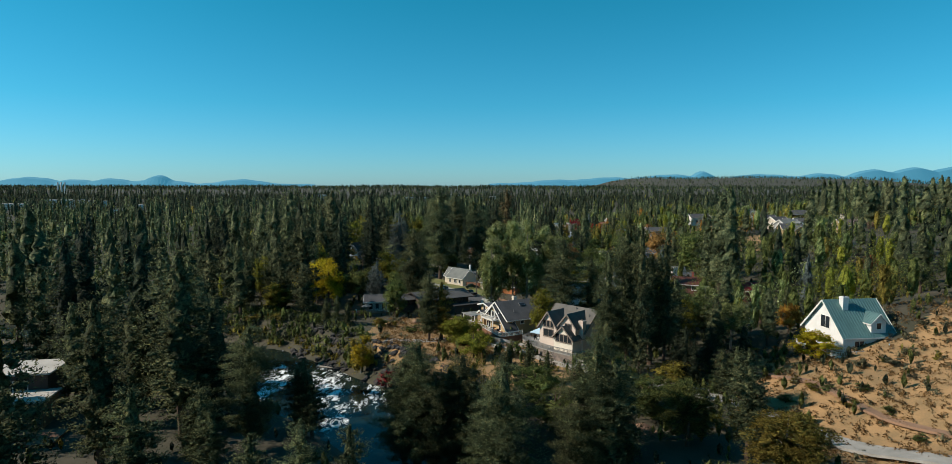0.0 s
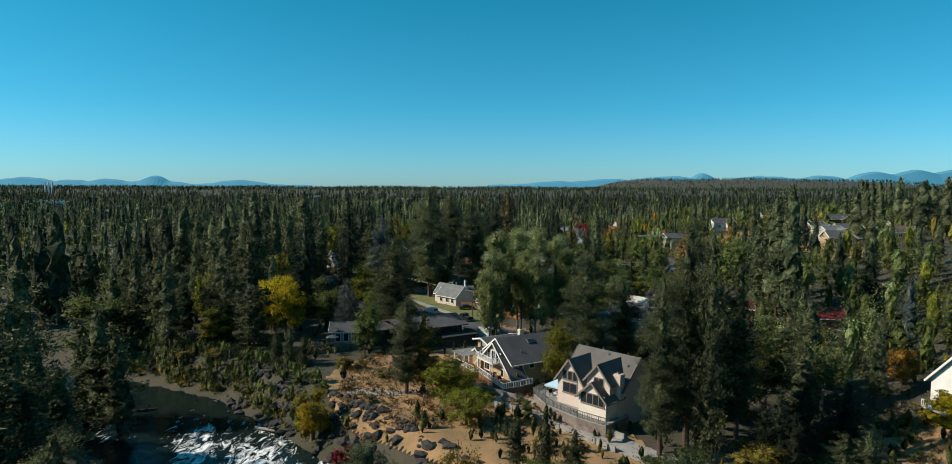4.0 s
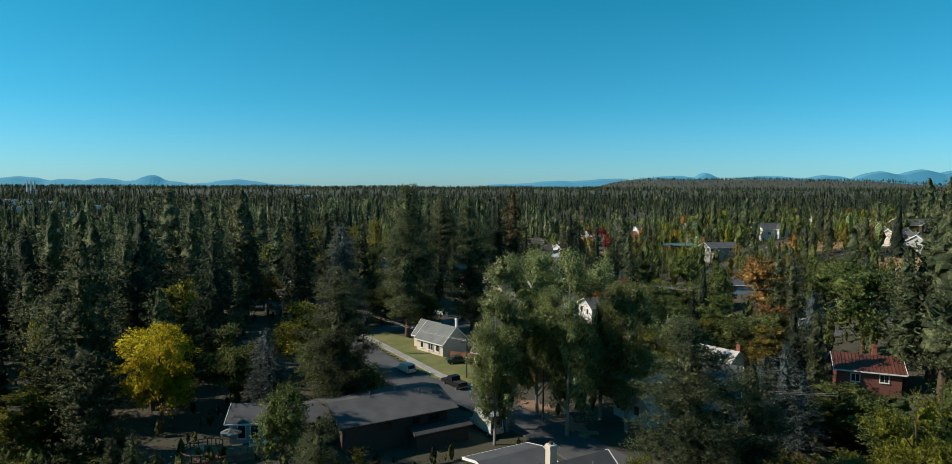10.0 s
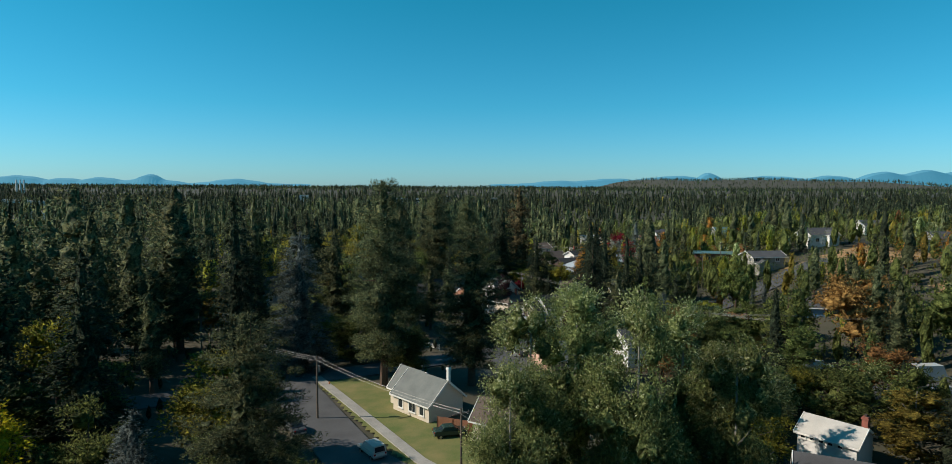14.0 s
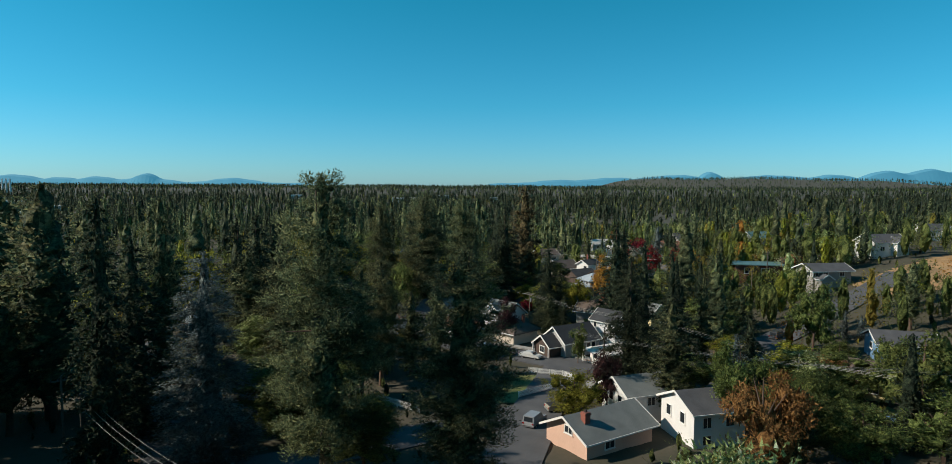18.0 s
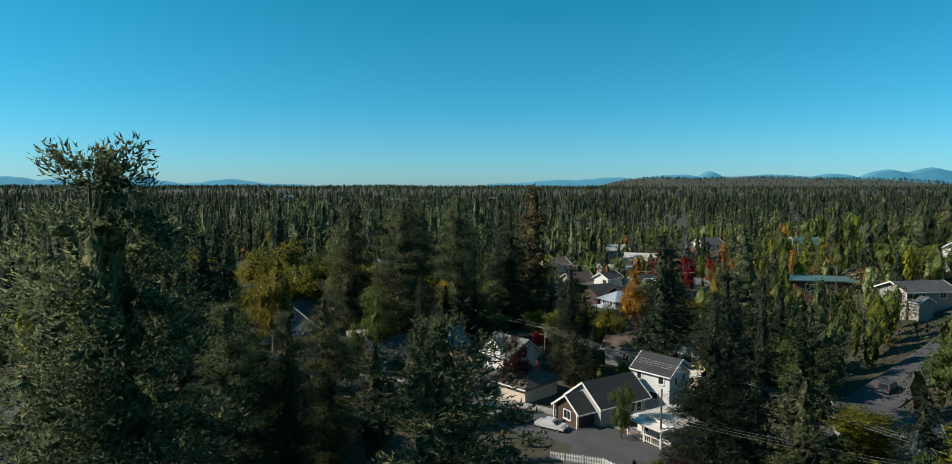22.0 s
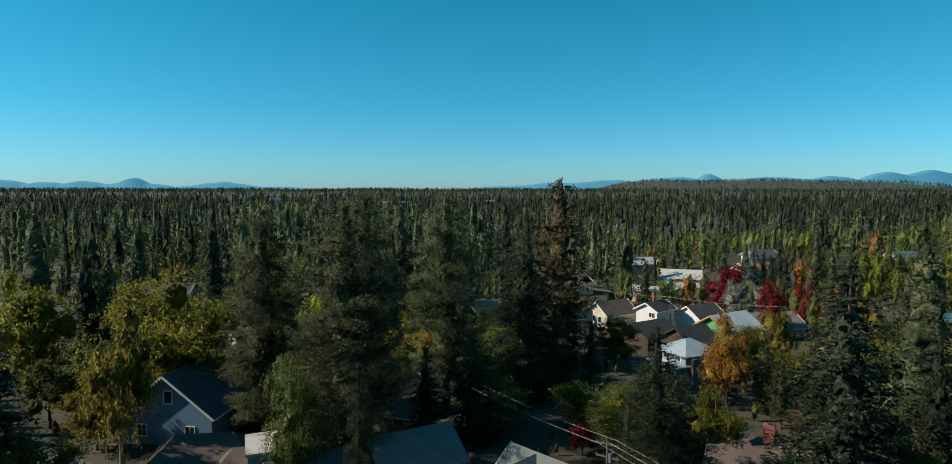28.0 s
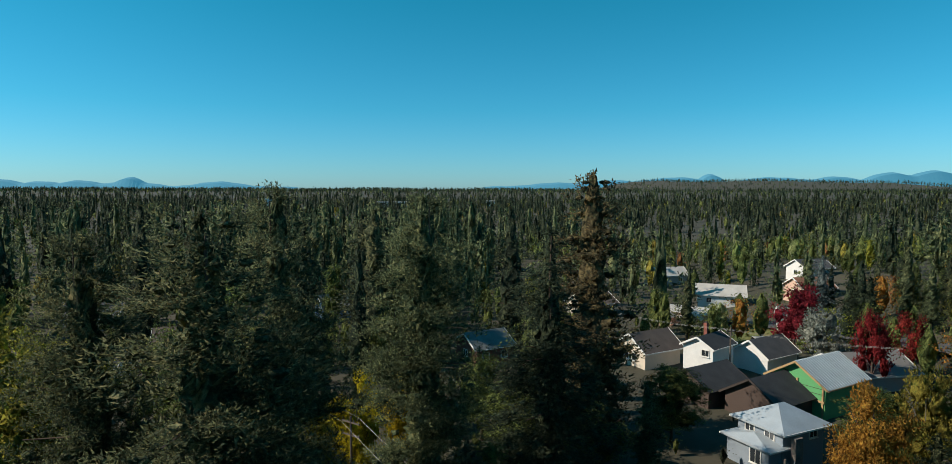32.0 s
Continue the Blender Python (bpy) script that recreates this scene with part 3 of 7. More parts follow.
def prototype(kind, fine, seed):
    """The two meshes, trunk and leaves, of one tree form. fine: 3 for trees right under the path, 2 close to it, 1 further off, 0 for the rest."""
    rng = np.random.default_rng(seed)
    pick = lambda *v: v[3 - fine]
    if kind == "pine":
        leaves = conifer(rng, rng.uniform(0.08, 0.18), 0.44, pick(31, 26, 20, 13), pick(11, 9, 7, 5), pick(135, 34, 17, 8), pick(0.14, 0.2, 0.29, 0.46), 0.1, pick(0.72, 0.85, 1.05, 1.4), 0.4, 0.8, fine)
    elif kind == "fir":
        leaves = conifer(rng, 0.03, 0.62, pick(42, 34, 26, 16), pick(11, 9, 7, 5), pick(66, 22, 13, 6), pick(0.15, 0.22, 0.31, 0.48), -0.3, pick(0.6, 0.72, 0.88, 1.1), 0.26, 0.7, fine)
    elif kind == "willow":
        leaves = broadleaf(rng, fine, 16, pick(24, 18, 13, 8), pick(30, 18, 12, 6), pick(0.14, 0.2, 0.28, 0.42), 0.15, 1.0, 0.7)
    elif kind == "tall":
        leaves = broadleaf(rng, fine, pick(36, 32, 26, 18), pick(19, 15, 10, 6), pick(60, 40, 22, 9), pick(0.13, 0.19, 0.27, 0.42), -0.04, 1.1, 0.0, 24.0)
    elif kind == "bush":
        leaves = broadleaf(rng, fine, 8, pick(12, 12, 9, 6), pick(14, 12, 9, 6), pick(0.2, 0.24, 0.32, 0.42), -0.05, 0.9)
    else:
        leaves = broadleaf(rng, fine, pick(18, 16, 14, 10), pick(24, 19, 13, 7), pick(40, 28, 18, 8), pick(0.14, 0.19, 0.27, 0.42), 0.08)
    crown = raw(kind + "_crown", leaves[0], 3, leaves[1])
    trunk = (conifer_trunk(rng, rng.uniform(-0.3, 0.3)) if kind in ("pine", "fir") else broad_trunk(rng, 0.2, 2.0 if kind == "tall" else 1.0)).mesh("trunk")
    return trunk, crown


FORMS = {}
for kind, many in (("pine", 5), ("fir", 3), ("round", 4), ("tall", 3), ("willow", 2), ("bush", 4)):
    for fine in (3, 2, 1, 0):
        FORMS[kind, fine] = [prototype(kind, fine, 100 + 17 * i + len(kind) * 7 + fine) for i in range(many if fine < 3 else 2)]
COLOURED = {}
LABELS = {
    "pine": ("tall ponderosa pine with dark green clumped needles", "pine tree"), "fir": ("narrow dark green fir with drooping boughs", "fir tree"),
    "blue": ("blue-grey spruce with drooping boughs", "spruce tree"), "green": ("green broadleaf tree in full leaf", "tree"), "cotton": ("tall green cottonwood with glints painted as pale leaves", "tree"),
    "lime": ("yellow-green broadleaf tree turning in autumn", "tree"), "yellow": ("bright yellow broadleaf tree in autumn leaf", "tree"), "gold": ("olive-gold broadleaf tree in autumn leaf", "tree"),
    "orange": ("orange maple tree in autumn leaf", "tree"), "rust": ("rust-brown broadleaf tree in autumn leaf", "tree"), "red": ("crimson maple tree in autumn leaf", "tree"), "purple": ("dark purple-leaved ornamental broadleaf tree", "tree"),
    "silver": ("silver-grey leaved rounded broadleaf tree", "tree"), "sage": ("grey-green sagebrush on dry ground", "shrub"), "brown": ("tall pine with cone-brown needles", "pine tree"),
}
tree_count = [0]


def tree(form, colour, x, y, h, r, fine=None, label="", z=None):
    """A tree of height h and crown radius r standing on the ground at x, y."""
    if fine is None:
        off = max(abs(x) / 0.8, (35 - h) / 0.46, y - 332)
        fine = 3 if off < 40 and h > 11 else 2 if off < 64 else 1 if off < 130 else 0
    if form in ("pine", "fir"):
        r *= 1.32
    i = tree_count[0]
    tree_count[0] += 1
    trunk, crown = FORMS[form, fine][(i * 7 + i // 3) % len(FORMS[form, fine])]
    bark = BARK if form in ("pine", "fir") else BARK_PALE if colour in ("cotton", "gold") else BARK
    pair = []
    for me, m in ((trunk, bark), (crown, LEAF[colour])):
        key = (me.name, m.name)
        if key not in COLOURED:
            COLOURED[key] = me.copy()
            COLOURED[key].materials.append(m)
        pair.append(COLOURED[key])
    hh, rr = (25.0, 4.0) if form in ("pine", "fir") else (24.0, 4.5) if form == "tall" else (12.0, 4.5)
    name = "pine_tree" if form == "pine" else "fir_tree" if form == "fir" else "bush" if form == "bush" else "tree"
    text, cat = LABELS[colour]
    if form == "bush":
        cat = "bush"
        text = text.replace("broadleaf tree", "garden bush").replace("maple tree", "garden bush").replace("tree", "bush")
    m = Matrix.Translation((x, y, (H(x, y) if z is None else z) - 0.05)) @ Matrix.Rotation(i * 2.4, 4, "Z") @ Matrix.Diagonal((r / rr, r / rr, h / hh, 1))
    ob = thing(name, m, label or text, cat, group="trees" if form != "bush" else "bushes")
    part("trunk", pair[0], None, ob)
    part("crown", pair[1], None, ob)
    return ob


def cloud(name, colour, label, spots, per, size, wide, seed, broad=False, rings=4, segs=5):
    """Many far trees in one object: spots are rows of x, y, ground height, tree height."""
    rng = np.random.default_rng(seed)
    n = len(spots)
    fat = rng.uniform(0.75, 1.25 if broad else 1.4, n)
    blunt = rng.uniform(0.36, 0.72, n)
    s, f, e = np.repeat(spots, per, axis=0), np.repeat(fat, per), np.repeat(blunt, per)
    u = rng.uniform(0, 1, n * per) ** (0.8 if broad else 1.15)
    prof = np.sqrt(np.clip(1 - (2 * u - 0.95) ** 2, 0.05, 1)) if broad else (1 - u) ** e * (0.6 + 0.4 * np.minimum(1, u * 3)) + 0.04
    th = rng.uniform(0, 2 * math.pi, n * per)
    lobe = 1 + 0.28 * np.sin(th * 3 + e * 40) * np.sin(u * 22 + f * 30)
    rad = s[:, 3] * wide * f * prof * lobe * np.sqrt(rng.uniform(0.35, 1.1, n * per))
    low = 0.12
    c = np.stack([s[:, 0] + rad * np.cos(th), s[:, 1] + rad * np.sin(th), s[:, 2] + s[:, 3] * (low + (1 - low) * u)], -1)
    k = (size * np.sqrt(s[:, 3] / 20) * rng.uniform(0.55, 1.4, n * per))[:, None]
    a = np.stack([np.cos(th), np.sin(th), rng.normal(-0.2, 0.6, n * per)], -1) + rng.normal(0, 0.6, (n * per, 3))
    a /= np.linalg.norm(a, axis=1, keepdims=True)
    nrm = np.stack([np.cos(th), np.sin(th), 0.3 + 0.5 * (lobe - 1)], -1) + rng.normal(0, 0.7, (n * per, 3))
    nrm /= np.linalg.norm(nrm, axis=1, keepdims=True)
    b = np.cross(a, nrm + rng.normal(0, 0.5, (n * per, 3)))
    b /= np.linalg.norm(b, axis=1, keepdims=True) + 1e-6
    tri = np.stack([c + a * k, c - a * k * 0.5 + b * k * 0.6, c - a * k * 0.5 - b * k * 0.6], 1).reshape(-1, 3)
    # the dense inside of every tree
    v = np.linspace(0, 1, rings)[None, :, None]
    ph = np.linspace(0, 2 * math.pi, segs, endpoint=False)[None, None, :] + rng.uniform(0, 6.28, (n, 1, 1))
    prof = np.sqrt(np.clip(1 - (2 * v - 0.95) ** 2, 0.04, 1)) if broad else (1 - v) ** blunt[:, None, None] * (0.6 + 0.4 * np.minimum(1, v * 3)) + 0.02
    wave = np.sin(v * 9 + 3 * ph + rng.uniform(0, 6.28, (n, 1, 1))) * 0.16 + rng.uniform(-0.32, 0.32, (n, rings, segs))
    rad = (spots[:, 3] * wide * fat)[:, None, None] * prof * (0.27 if broad else 0.32) * (1 + wave)
    rad[:, -1] *= 0.1
    zz = spots[:, 2, None, None] + spots[:, 3, None, None] * (low + (1 - low) * v + rng.uniform(-0.35, 0.35, (n, rings, segs)) / rings * (v < 0.99))
    g = np.stack([spots[:, 0, None, None] + rad * np.cos(ph), spots[:, 1, None, None] + rad * np.sin(ph), zz], -1)
    gn = np.stack([np.cos(ph) + 0 * rad, np.sin(ph) + 0 * rad, 0.25 + wave + (0.9 * (2 * v - 0.95) if broad else 0)], -1) + rng.normal(0, 0.9, g.shape)
    gn /= np.linalg.norm(gn, axis=-1, keepdims=True)
    g2, m2 = np.roll(g, -1, axis=2), np.roll(gn, -1, axis=2)
    hull = [np.stack([x[:, :-1], y[:, :-1], y[:, 1:]], 3).reshape(-1, 3) for x, y in ((g, g2), (gn, m2))]
    hull2 = [np.stack([x[:, :-1], y[:, 1:], x[:, 1:]], 3).reshape(-1, 3) for x, y in ((g, g2), (gn, m2))]
    return tagged(part(name, raw(name, np.concatenate([tri, hull[0], hull2[0]]), 3, np.concatenate([np.repeat(nrm, 3, axis=0), hull[1], hull2[1]])), LEAF[colour]), label, "trees", kind="stuff")


def far_spots(rng, n, y0, y1, h0, h1):
    """Random places in the fan of country ahead."""
    y = np.sqrt(rng.uniform(y0 * y0, y1 * y1, n))
    x = rng.uniform(-1, 1, n) * (y * 0.86 + 40)
    return np.stack([x, y, height(x, y), h0 + (h1 - h0) * rng.uniform(0, 1, n) ** 1.6], -1)


fr = np.random.default_rng(5)
# far pines wear the dark fir colour in place of their own shade
cloud("far_pine_forest", "fir", "dense pine forest to the horizon, shade put into dark needles", far_spots(fr, 3300, 600, 1500, 9, 22), 62, 0.85, 0.27, 1, rings=5, segs=6)
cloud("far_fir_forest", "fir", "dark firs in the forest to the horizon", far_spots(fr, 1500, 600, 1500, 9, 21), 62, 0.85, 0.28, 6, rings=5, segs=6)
cloud("far_broadleaf_trees", "green", "green broadleaf trees among the far pines", far_spots(fr, 1500, 560, 1500, 6, 12), 26, 0.8, 0.55, 2, True, 4, 5)
cloud("far_yellowing_trees", "gold", "olive and yellowing trees among the far pines", far_spots(fr, 190, 520, 1500, 6, 12), 30, 0.75, 0.44, 3, True, 4, 5)
cloud("far_lime_trees", "lime", "yellow-green trees among the far pines", far_spots(fr, 110, 520, 1300, 6, 12), 30, 0.75, 0.44, 8, True, 4, 5)
# distant pines: shade put in by the dark fir colour as well
cloud("distant_pine_forest", "fir", "distant pine forest on the plain and hills, shade put into dark needles", far_spots(fr, 13000, 1450, 4750, 8, 21), 6, 2.0, 0.34, 4, rings=3, segs=4)
cloud("distant_broadleaf_trees", "green", "distant green trees on the plain", far_spots(fr, 2600, 1450, 4000, 7, 13), 5, 1.8, 0.46, 7, True, 3, 4)

# ---- trees that can be told apart: form, colour, x, y, height, crown radius ----
# river bank in the foreground
for row in (
    ('pine', 'pine', -31.6, 87, 17.8, 3.4),
    ('pine', 'pine', -27.4, 95.5, 10.2, 2.1),
    ('pine', 'pine', -24.6, 92.8, 9.5, 2.1),
    ('pine', 'pine', -26, 94, 11.8, 2.2),
    ('pine', 'pine', -11.2, 96.5, 17.8, 3.7),
    ('pine', 'pine', -6.2, 93.8, 16.6, 3.7),
    ('pine', 'pine', -8.7, 95, 20.7, 3.9),
    ('pine', 'pine', -4, 96.5, 16.2, 3.4),
    ('pine', 'pine', -0.1, 93.8, 15.1, 3.4),
    ('pine', 'pine', -2, 95, 18.8, 3.6),
    ('pine', 'pine', 14.5, 87.5, 17.8, 3.7),
    ('pine', 'pine', 19.1, 84.8, 16.5, 3.7),
    ('pine', 'pine', 16.8, 86, 20.7, 3.9),
    ('pine', 'pine', -17, 60, 15, 2.6),
    ('pine', 'pine', -12.3, 60, 14.4, 2.4),
    ('pine', 'pine', -37.8, 68, 15.4, 2.9),
    ('pine', 'pine', -22.8, 62, 12.7, 2.4),
    ('pine', 'pine', 30.7, 127, 32, 3.6),
    ('pine', 'pine', 32.1, 122, 29.8, 2.7),
    ('pine', 'pine', 26.2, 124, 24.8, 2.8),
    ('pine', 'pine', 39.1, 130, 25.8, 2.7),
    ('pine', 'pine', 3.6, 80, 21.7, 4.1),
):
    tree(*row)
# river bank in the foreground
for row in (
    ('pine', 'pine', 6.3, 119.5, 7.2, 1.5),
    ('pine', 'pine', 13.4, 116.8, 6.7, 1.5),
    ('pine', 'pine', 9.9, 118, 8.4, 1.6),
    ('pine', 'pine', -37.2, 81.5, 9.8, 2.1),
    ('pine', 'pine', -33.8, 78.8, 9.2, 2.1),
    ('pine', 'pine', -35.5, 80, 11.5, 2.2),
    ('pine', 'pine', 44.3, 111.5, 8.9, 1.9),
    ('pine', 'pine', 47.9, 108.8, 8.3, 1.9),
    ('pine', 'pine', 46.1, 110, 10.3, 2),
    ('fir', 'pine', 50.4, 98.5, 3, 0.6),
    ('fir', 'pine', 54.8, 95.8, 2.8, 0.6),
    ('fir', 'pine', 52.6, 97, 3.5, 0.7),
    ('fir', 'fir', 38.3, 119.5, 9.7, 2),
    ('fir', 'fir', 40.9, 116.8, 9, 2),
    ('fir', 'fir', 39.6, 118, 11.3, 2.1),
    ('round', 'gold', 37.5, 118, 4.9, 4.3),
    ('round', 'lime', 37.3, 95, 2.7, 1.6),
    ('round', 'gold', 43.8, 98, 3.6, 2.9),
):
    tree(*row)
# left bank
for row in (
    ('pine', 'pine', -92.5, 141.5, 17.2, 3.6),
    ('pine', 'pine', -83.9, 138.8, 16, 3.6),
    ('pine', 'pine', -88.2, 140, 20, 3.8),
    ('pine', 'pine', -152.9, 211.5, 25.4, 5.3),
    ('pine', 'pine', -144.1, 208.8, 23.7, 5.3),
    ('pine', 'pine', -148.5, 210, 29.6, 5.6),
    ('pine', 'pine', -87.9, 126.5, 14.1, 3),
    ('pine', 'pine', -80.9, 123.8, 13.1, 3),
    ('pine', 'pine', -84.4, 125, 16.4, 3.1),
    ('pine', 'pine', -71.9, 136.5, 13.6, 2.8),
    ('pine', 'pine', -62.2, 133.8, 12.6, 2.8),
    ('pine', 'pine', -67, 135, 15.8, 3),
    ('pine', 'pine', -80.9, 191.5, 17.3, 3.6),
    ('pine', 'pine', -68.4, 188.8, 16.1, 3.6),
    ('pine', 'pine', -74.6, 190, 20.1, 3.8),
    ('pine', 'pine', -69.4, 151.5, 19.1, 4),
    ('pine', 'pine', -62, 148.8, 17.8, 4),
    ('pine', 'pine', -65.7, 150, 22.2, 4.2),
    ('pine', 'pine', -73.4, 206.5, 16.5, 3.5),
    ('pine', 'pine', -62, 203.8, 15.3, 3.5),
    ('pine', 'pine', -67.7, 205, 19.1, 3.6),
    ('fir', 'pine', -40.7, 170.5, 6.9, 1.4),
):
    tree(*row)
# left bank
for row in (
    ('fir', 'pine', -34.2, 167.8, 6.4, 1.4),
    ('fir', 'pine', -37.4, 169, 8, 1.5),
    ('pine', 'pine', -62.1, 192.5, 15.2, 3.2),
    ('pine', 'pine', -58, 189.8, 14.2, 3.2),
    ('pine', 'pine', -60.1, 191, 17.7, 3.4),
    ('round', 'yellow', -50, 198, 13.8, 6.4),
    ('round', 'lime', -68.6, 200, 15.4, 2.7),
    ('round', 'green', -87.3, 185, 16.4, 7.9),
    ('round', 'lime', -29.8, 214.7, 14.6, 6.6),
    ('fir', 'blue', -32.3, 197.5, 12.1, 2.5),
    ('fir', 'blue', -29.3, 194.8, 11.2, 2.5),
    ('fir', 'blue', -30.8, 196, 14, 2.7),
    ('round', 'green', -37.4, 200, 13, 4.9),
    ('fir', 'fir', -59.7, 215, 31.2, 5.4),
    ('pine', 'pine', -61.9, 192.5, 17.3, 3.6),
    ('pine', 'pine', -58.6, 189.8, 16.1, 3.6),
    ('pine', 'pine', -60.3, 191, 20.1, 3.8),
    ('pine', 'pine', -120.7, 231.5, 17.3, 3.6),
    ('pine', 'pine', -113.6, 228.8, 16.1, 3.6),
    ('pine', 'pine', -117.2, 230, 20.1, 3.8),
    ('pine', 'pine', -97.4, 216.5, 15.9, 3.3),
    ('pine', 'pine', -89.5, 213.8, 14.8, 3.3),
):
    tree(*row)
# left bank
for row in (
    ('pine', 'pine', -93.5, 215, 18.5, 3.5),
    ('round', 'green', -22.9, 178, 10.9, 3.9),
    ('pine', 'pine', -11.3, 150, 17.1, 2.6),
    ('pine', 'gold', -8.2, 150, 14.4, 2.7),
    ('bush', 'gold', -26.2, 142, 9.5, 3.7),
    ('round', 'lime', -3.3, 148, 7.9, 4.8),
    ('round', 'lime', -0.4, 135, 6.8, 3.7),
    ('round', 'lime', 16, 152, 12.2, 3.2),
    ('bush', 'gold', -24.8, 165, 3.3, 2.6),
    ('bush', 'gold', -63.4, 178, 2, 3.5),
    ('bush', 'gold', -55.5, 175, 2, 2.8),
    ('bush', 'green', -48.8, 178, 2, 5.2),
):
    tree(*row)
# centre
for row in (
    ('pine', 'pine', -14, 245, 35.5, 5.3),
    ('pine', 'pine', 1.3, 246, 27.5, 5.4),
    ('fir', 'blue', -30.7, 254, 26.4, 4.9),
    ('fir', 'fir', -44, 262, 27.8, 4.7),
    ('fir', 'fir', -41.2, 250, 33.4, 3.6),
    ('pine', 'pine', -46.3, 275, 32.8, 3.8),
    ('tall', 'cotton', 6.5, 190, 28.6, 4.6),
    ('tall', 'cotton', 11.6, 196, 29.4, 5.0),
    ('tall', 'cotton', 15.1, 188, 29.6, 4.6),
    ('tall', 'cotton', 21.3, 195, 27, 5.0),
    ('tall', 'cotton', 24.2, 190, 25, 4.4),
    ('tall', 'cotton', 4.5, 185, 24, 3.6),
    ('fir', 'blue', 40.4, 181.5, 13.7, 2.9),
    ('fir', 'blue', 44.1, 178.8, 12.7, 2.9),
    ('fir', 'blue', 42.3, 180, 15.9, 3),
    ('pine', 'pine', 21.7, 156, 24, 4.6),
    ('pine', 'pine', 29.3, 160, 19, 3.6),
    ('pine', 'pine', 76.7, 198, 32.6, 5.2),
    ('pine', 'pine', 75.2, 205, 24, 3.9),
    ('pine', 'pine', 76.4, 190, 35.5, 4.4),
    ('pine', 'pine', 79.8, 205, 30.7, 5.6),
    ('round', 'lime', 49.2, 165, 14.1, 4.1),
):
    tree(*row)
# centre
for row in (
    ('round', 'green', 77.3, 220, 18.2, 7.6),
    ('round', 'rust', 76.5, 260.5, 16.6, 7.2),
    ('round', 'rust', 66.3, 235, 9.7, 4.7),
    ('round', 'green', 64.4, 262, 16.1, 5.8),
    ('round', 'green', 87.6, 245, 16.3, 7.4),
    ('round', 'green', -24.5, 205, 11, 4.6),
    ('round', 'yellow', -44.4, 190, 15.9, 4.6),
    ('round', 'lime', -57.4, 225, 16.4, 4.7),
    ('pine', 'pine', -51.7, 240, 17, 3),
    ('pine', 'pine', -59.1, 215, 25.1, 4.6),
    ('pine', 'pine', -75.8, 260, 34.6, 5.7),
    ('pine', 'pine', -62.1, 271.5, 30, 6.3),
    ('pine', 'pine', -60.4, 268.8, 27.9, 6.3),
    ('pine', 'pine', -61.2, 270, 34.9, 6.6),
    ('pine', 'pine', -82.5, 290, 33.3, 6.2),
):
    tree(*row)
# streets in the middle
for row in (
    ('fir', 'fir', 29.1, 284, 23.1, 4.2),
    ('pine', 'pine', 52, 305, 21.1, 3.4),
    ('pine', 'pine', 32, 270, 17.8, 3.4),
    ('pine', 'pine', -11, 340, 31.4, 5.9),
    ('round', 'rust', 34.5, 245, 16, 4.6),
    ('round', 'green', 38.8, 262, 15.6, 3.7),
    ('round', 'purple', 22.9, 272, 9.8, 2.5),
    ('fir', 'blue', 78.7, 311.5, 5.5, 1.2),
    ('fir', 'blue', 84.1, 308.8, 5.1, 1.2),
    ('fir', 'blue', 81.4, 310, 6.4, 1.2),
    ('round', 'green', 69.3, 300, 14.3, 4.4),
    ('round', 'green', 68.4, 275, 11, 3),
    ('round', 'green', 68.9, 290, 6.9, 3.5),
    ('fir', 'fir', 36, 326, 26.6, 5),
    ('fir', 'fir', 33.6, 292, 24.8, 3.3),
    ('fir', 'fir', 39.9, 296, 22.9, 3),
    ('pine', 'pine', 46.1, 296, 19.3, 2.4),
    ('round', 'green', 23, 300, 9.2, 1.6),
):
    tree(*row)
# last quarter, near
for row in (
    ('pine', 'pine', -11.2, 354, 32.7, 4.4),
    ('pine', 'pine', -0.9, 364, 32, 4.9),
    ('pine', 'brown', 19, 387, 34.9, 5.4),
    ('fir', 'fir', 11.6, 371, 28.8, 5.6),
    ('fir', 'fir', 20.4, 330, 20.2, 3.4),
    ('round', 'lime', 30, 340, 12.4, 3),
    ('round', 'red', 16.6, 348, 4.4, 1.9),
    ('round', 'lime', -37.1, 360, 21.3, 7.3),
    ('willow', 'gold', -37.9, 343, 20.8, 3.8),
    ('round', 'lime', -63, 366, 18.7, 5.5),
    ('round', 'gold', -21.2, 372, 15.3, 3.4),
    ('round', 'gold', -3.7, 390, 10.9, 2.9),
    ('fir', 'fir', 39.1, 332, 23.9, 4.4),
    ('pine', 'pine', 60.3, 350, 26.3, 4.6),
    ('fir', 'fir', -5.8, 318, 20.1, 1.6),
    ('fir', 'fir', -3.1, 350, 13.4, 2.3),
    ('fir', 'fir', 3.1, 352, 14.5, 2.8),
    ('round', 'green', -15.7, 335, 16.6, 3.4),
    ('round', 'green', -7.9, 400, 17.2, 3.7),
    ('round', 'red', 65.1, 425, 15, 4.5),
    ('fir', 'blue', 78.4, 440, 16.5, 3.1),
    ('round', 'orange', 41.1, 364, 15.3, 3.7),
):
    tree(*row)
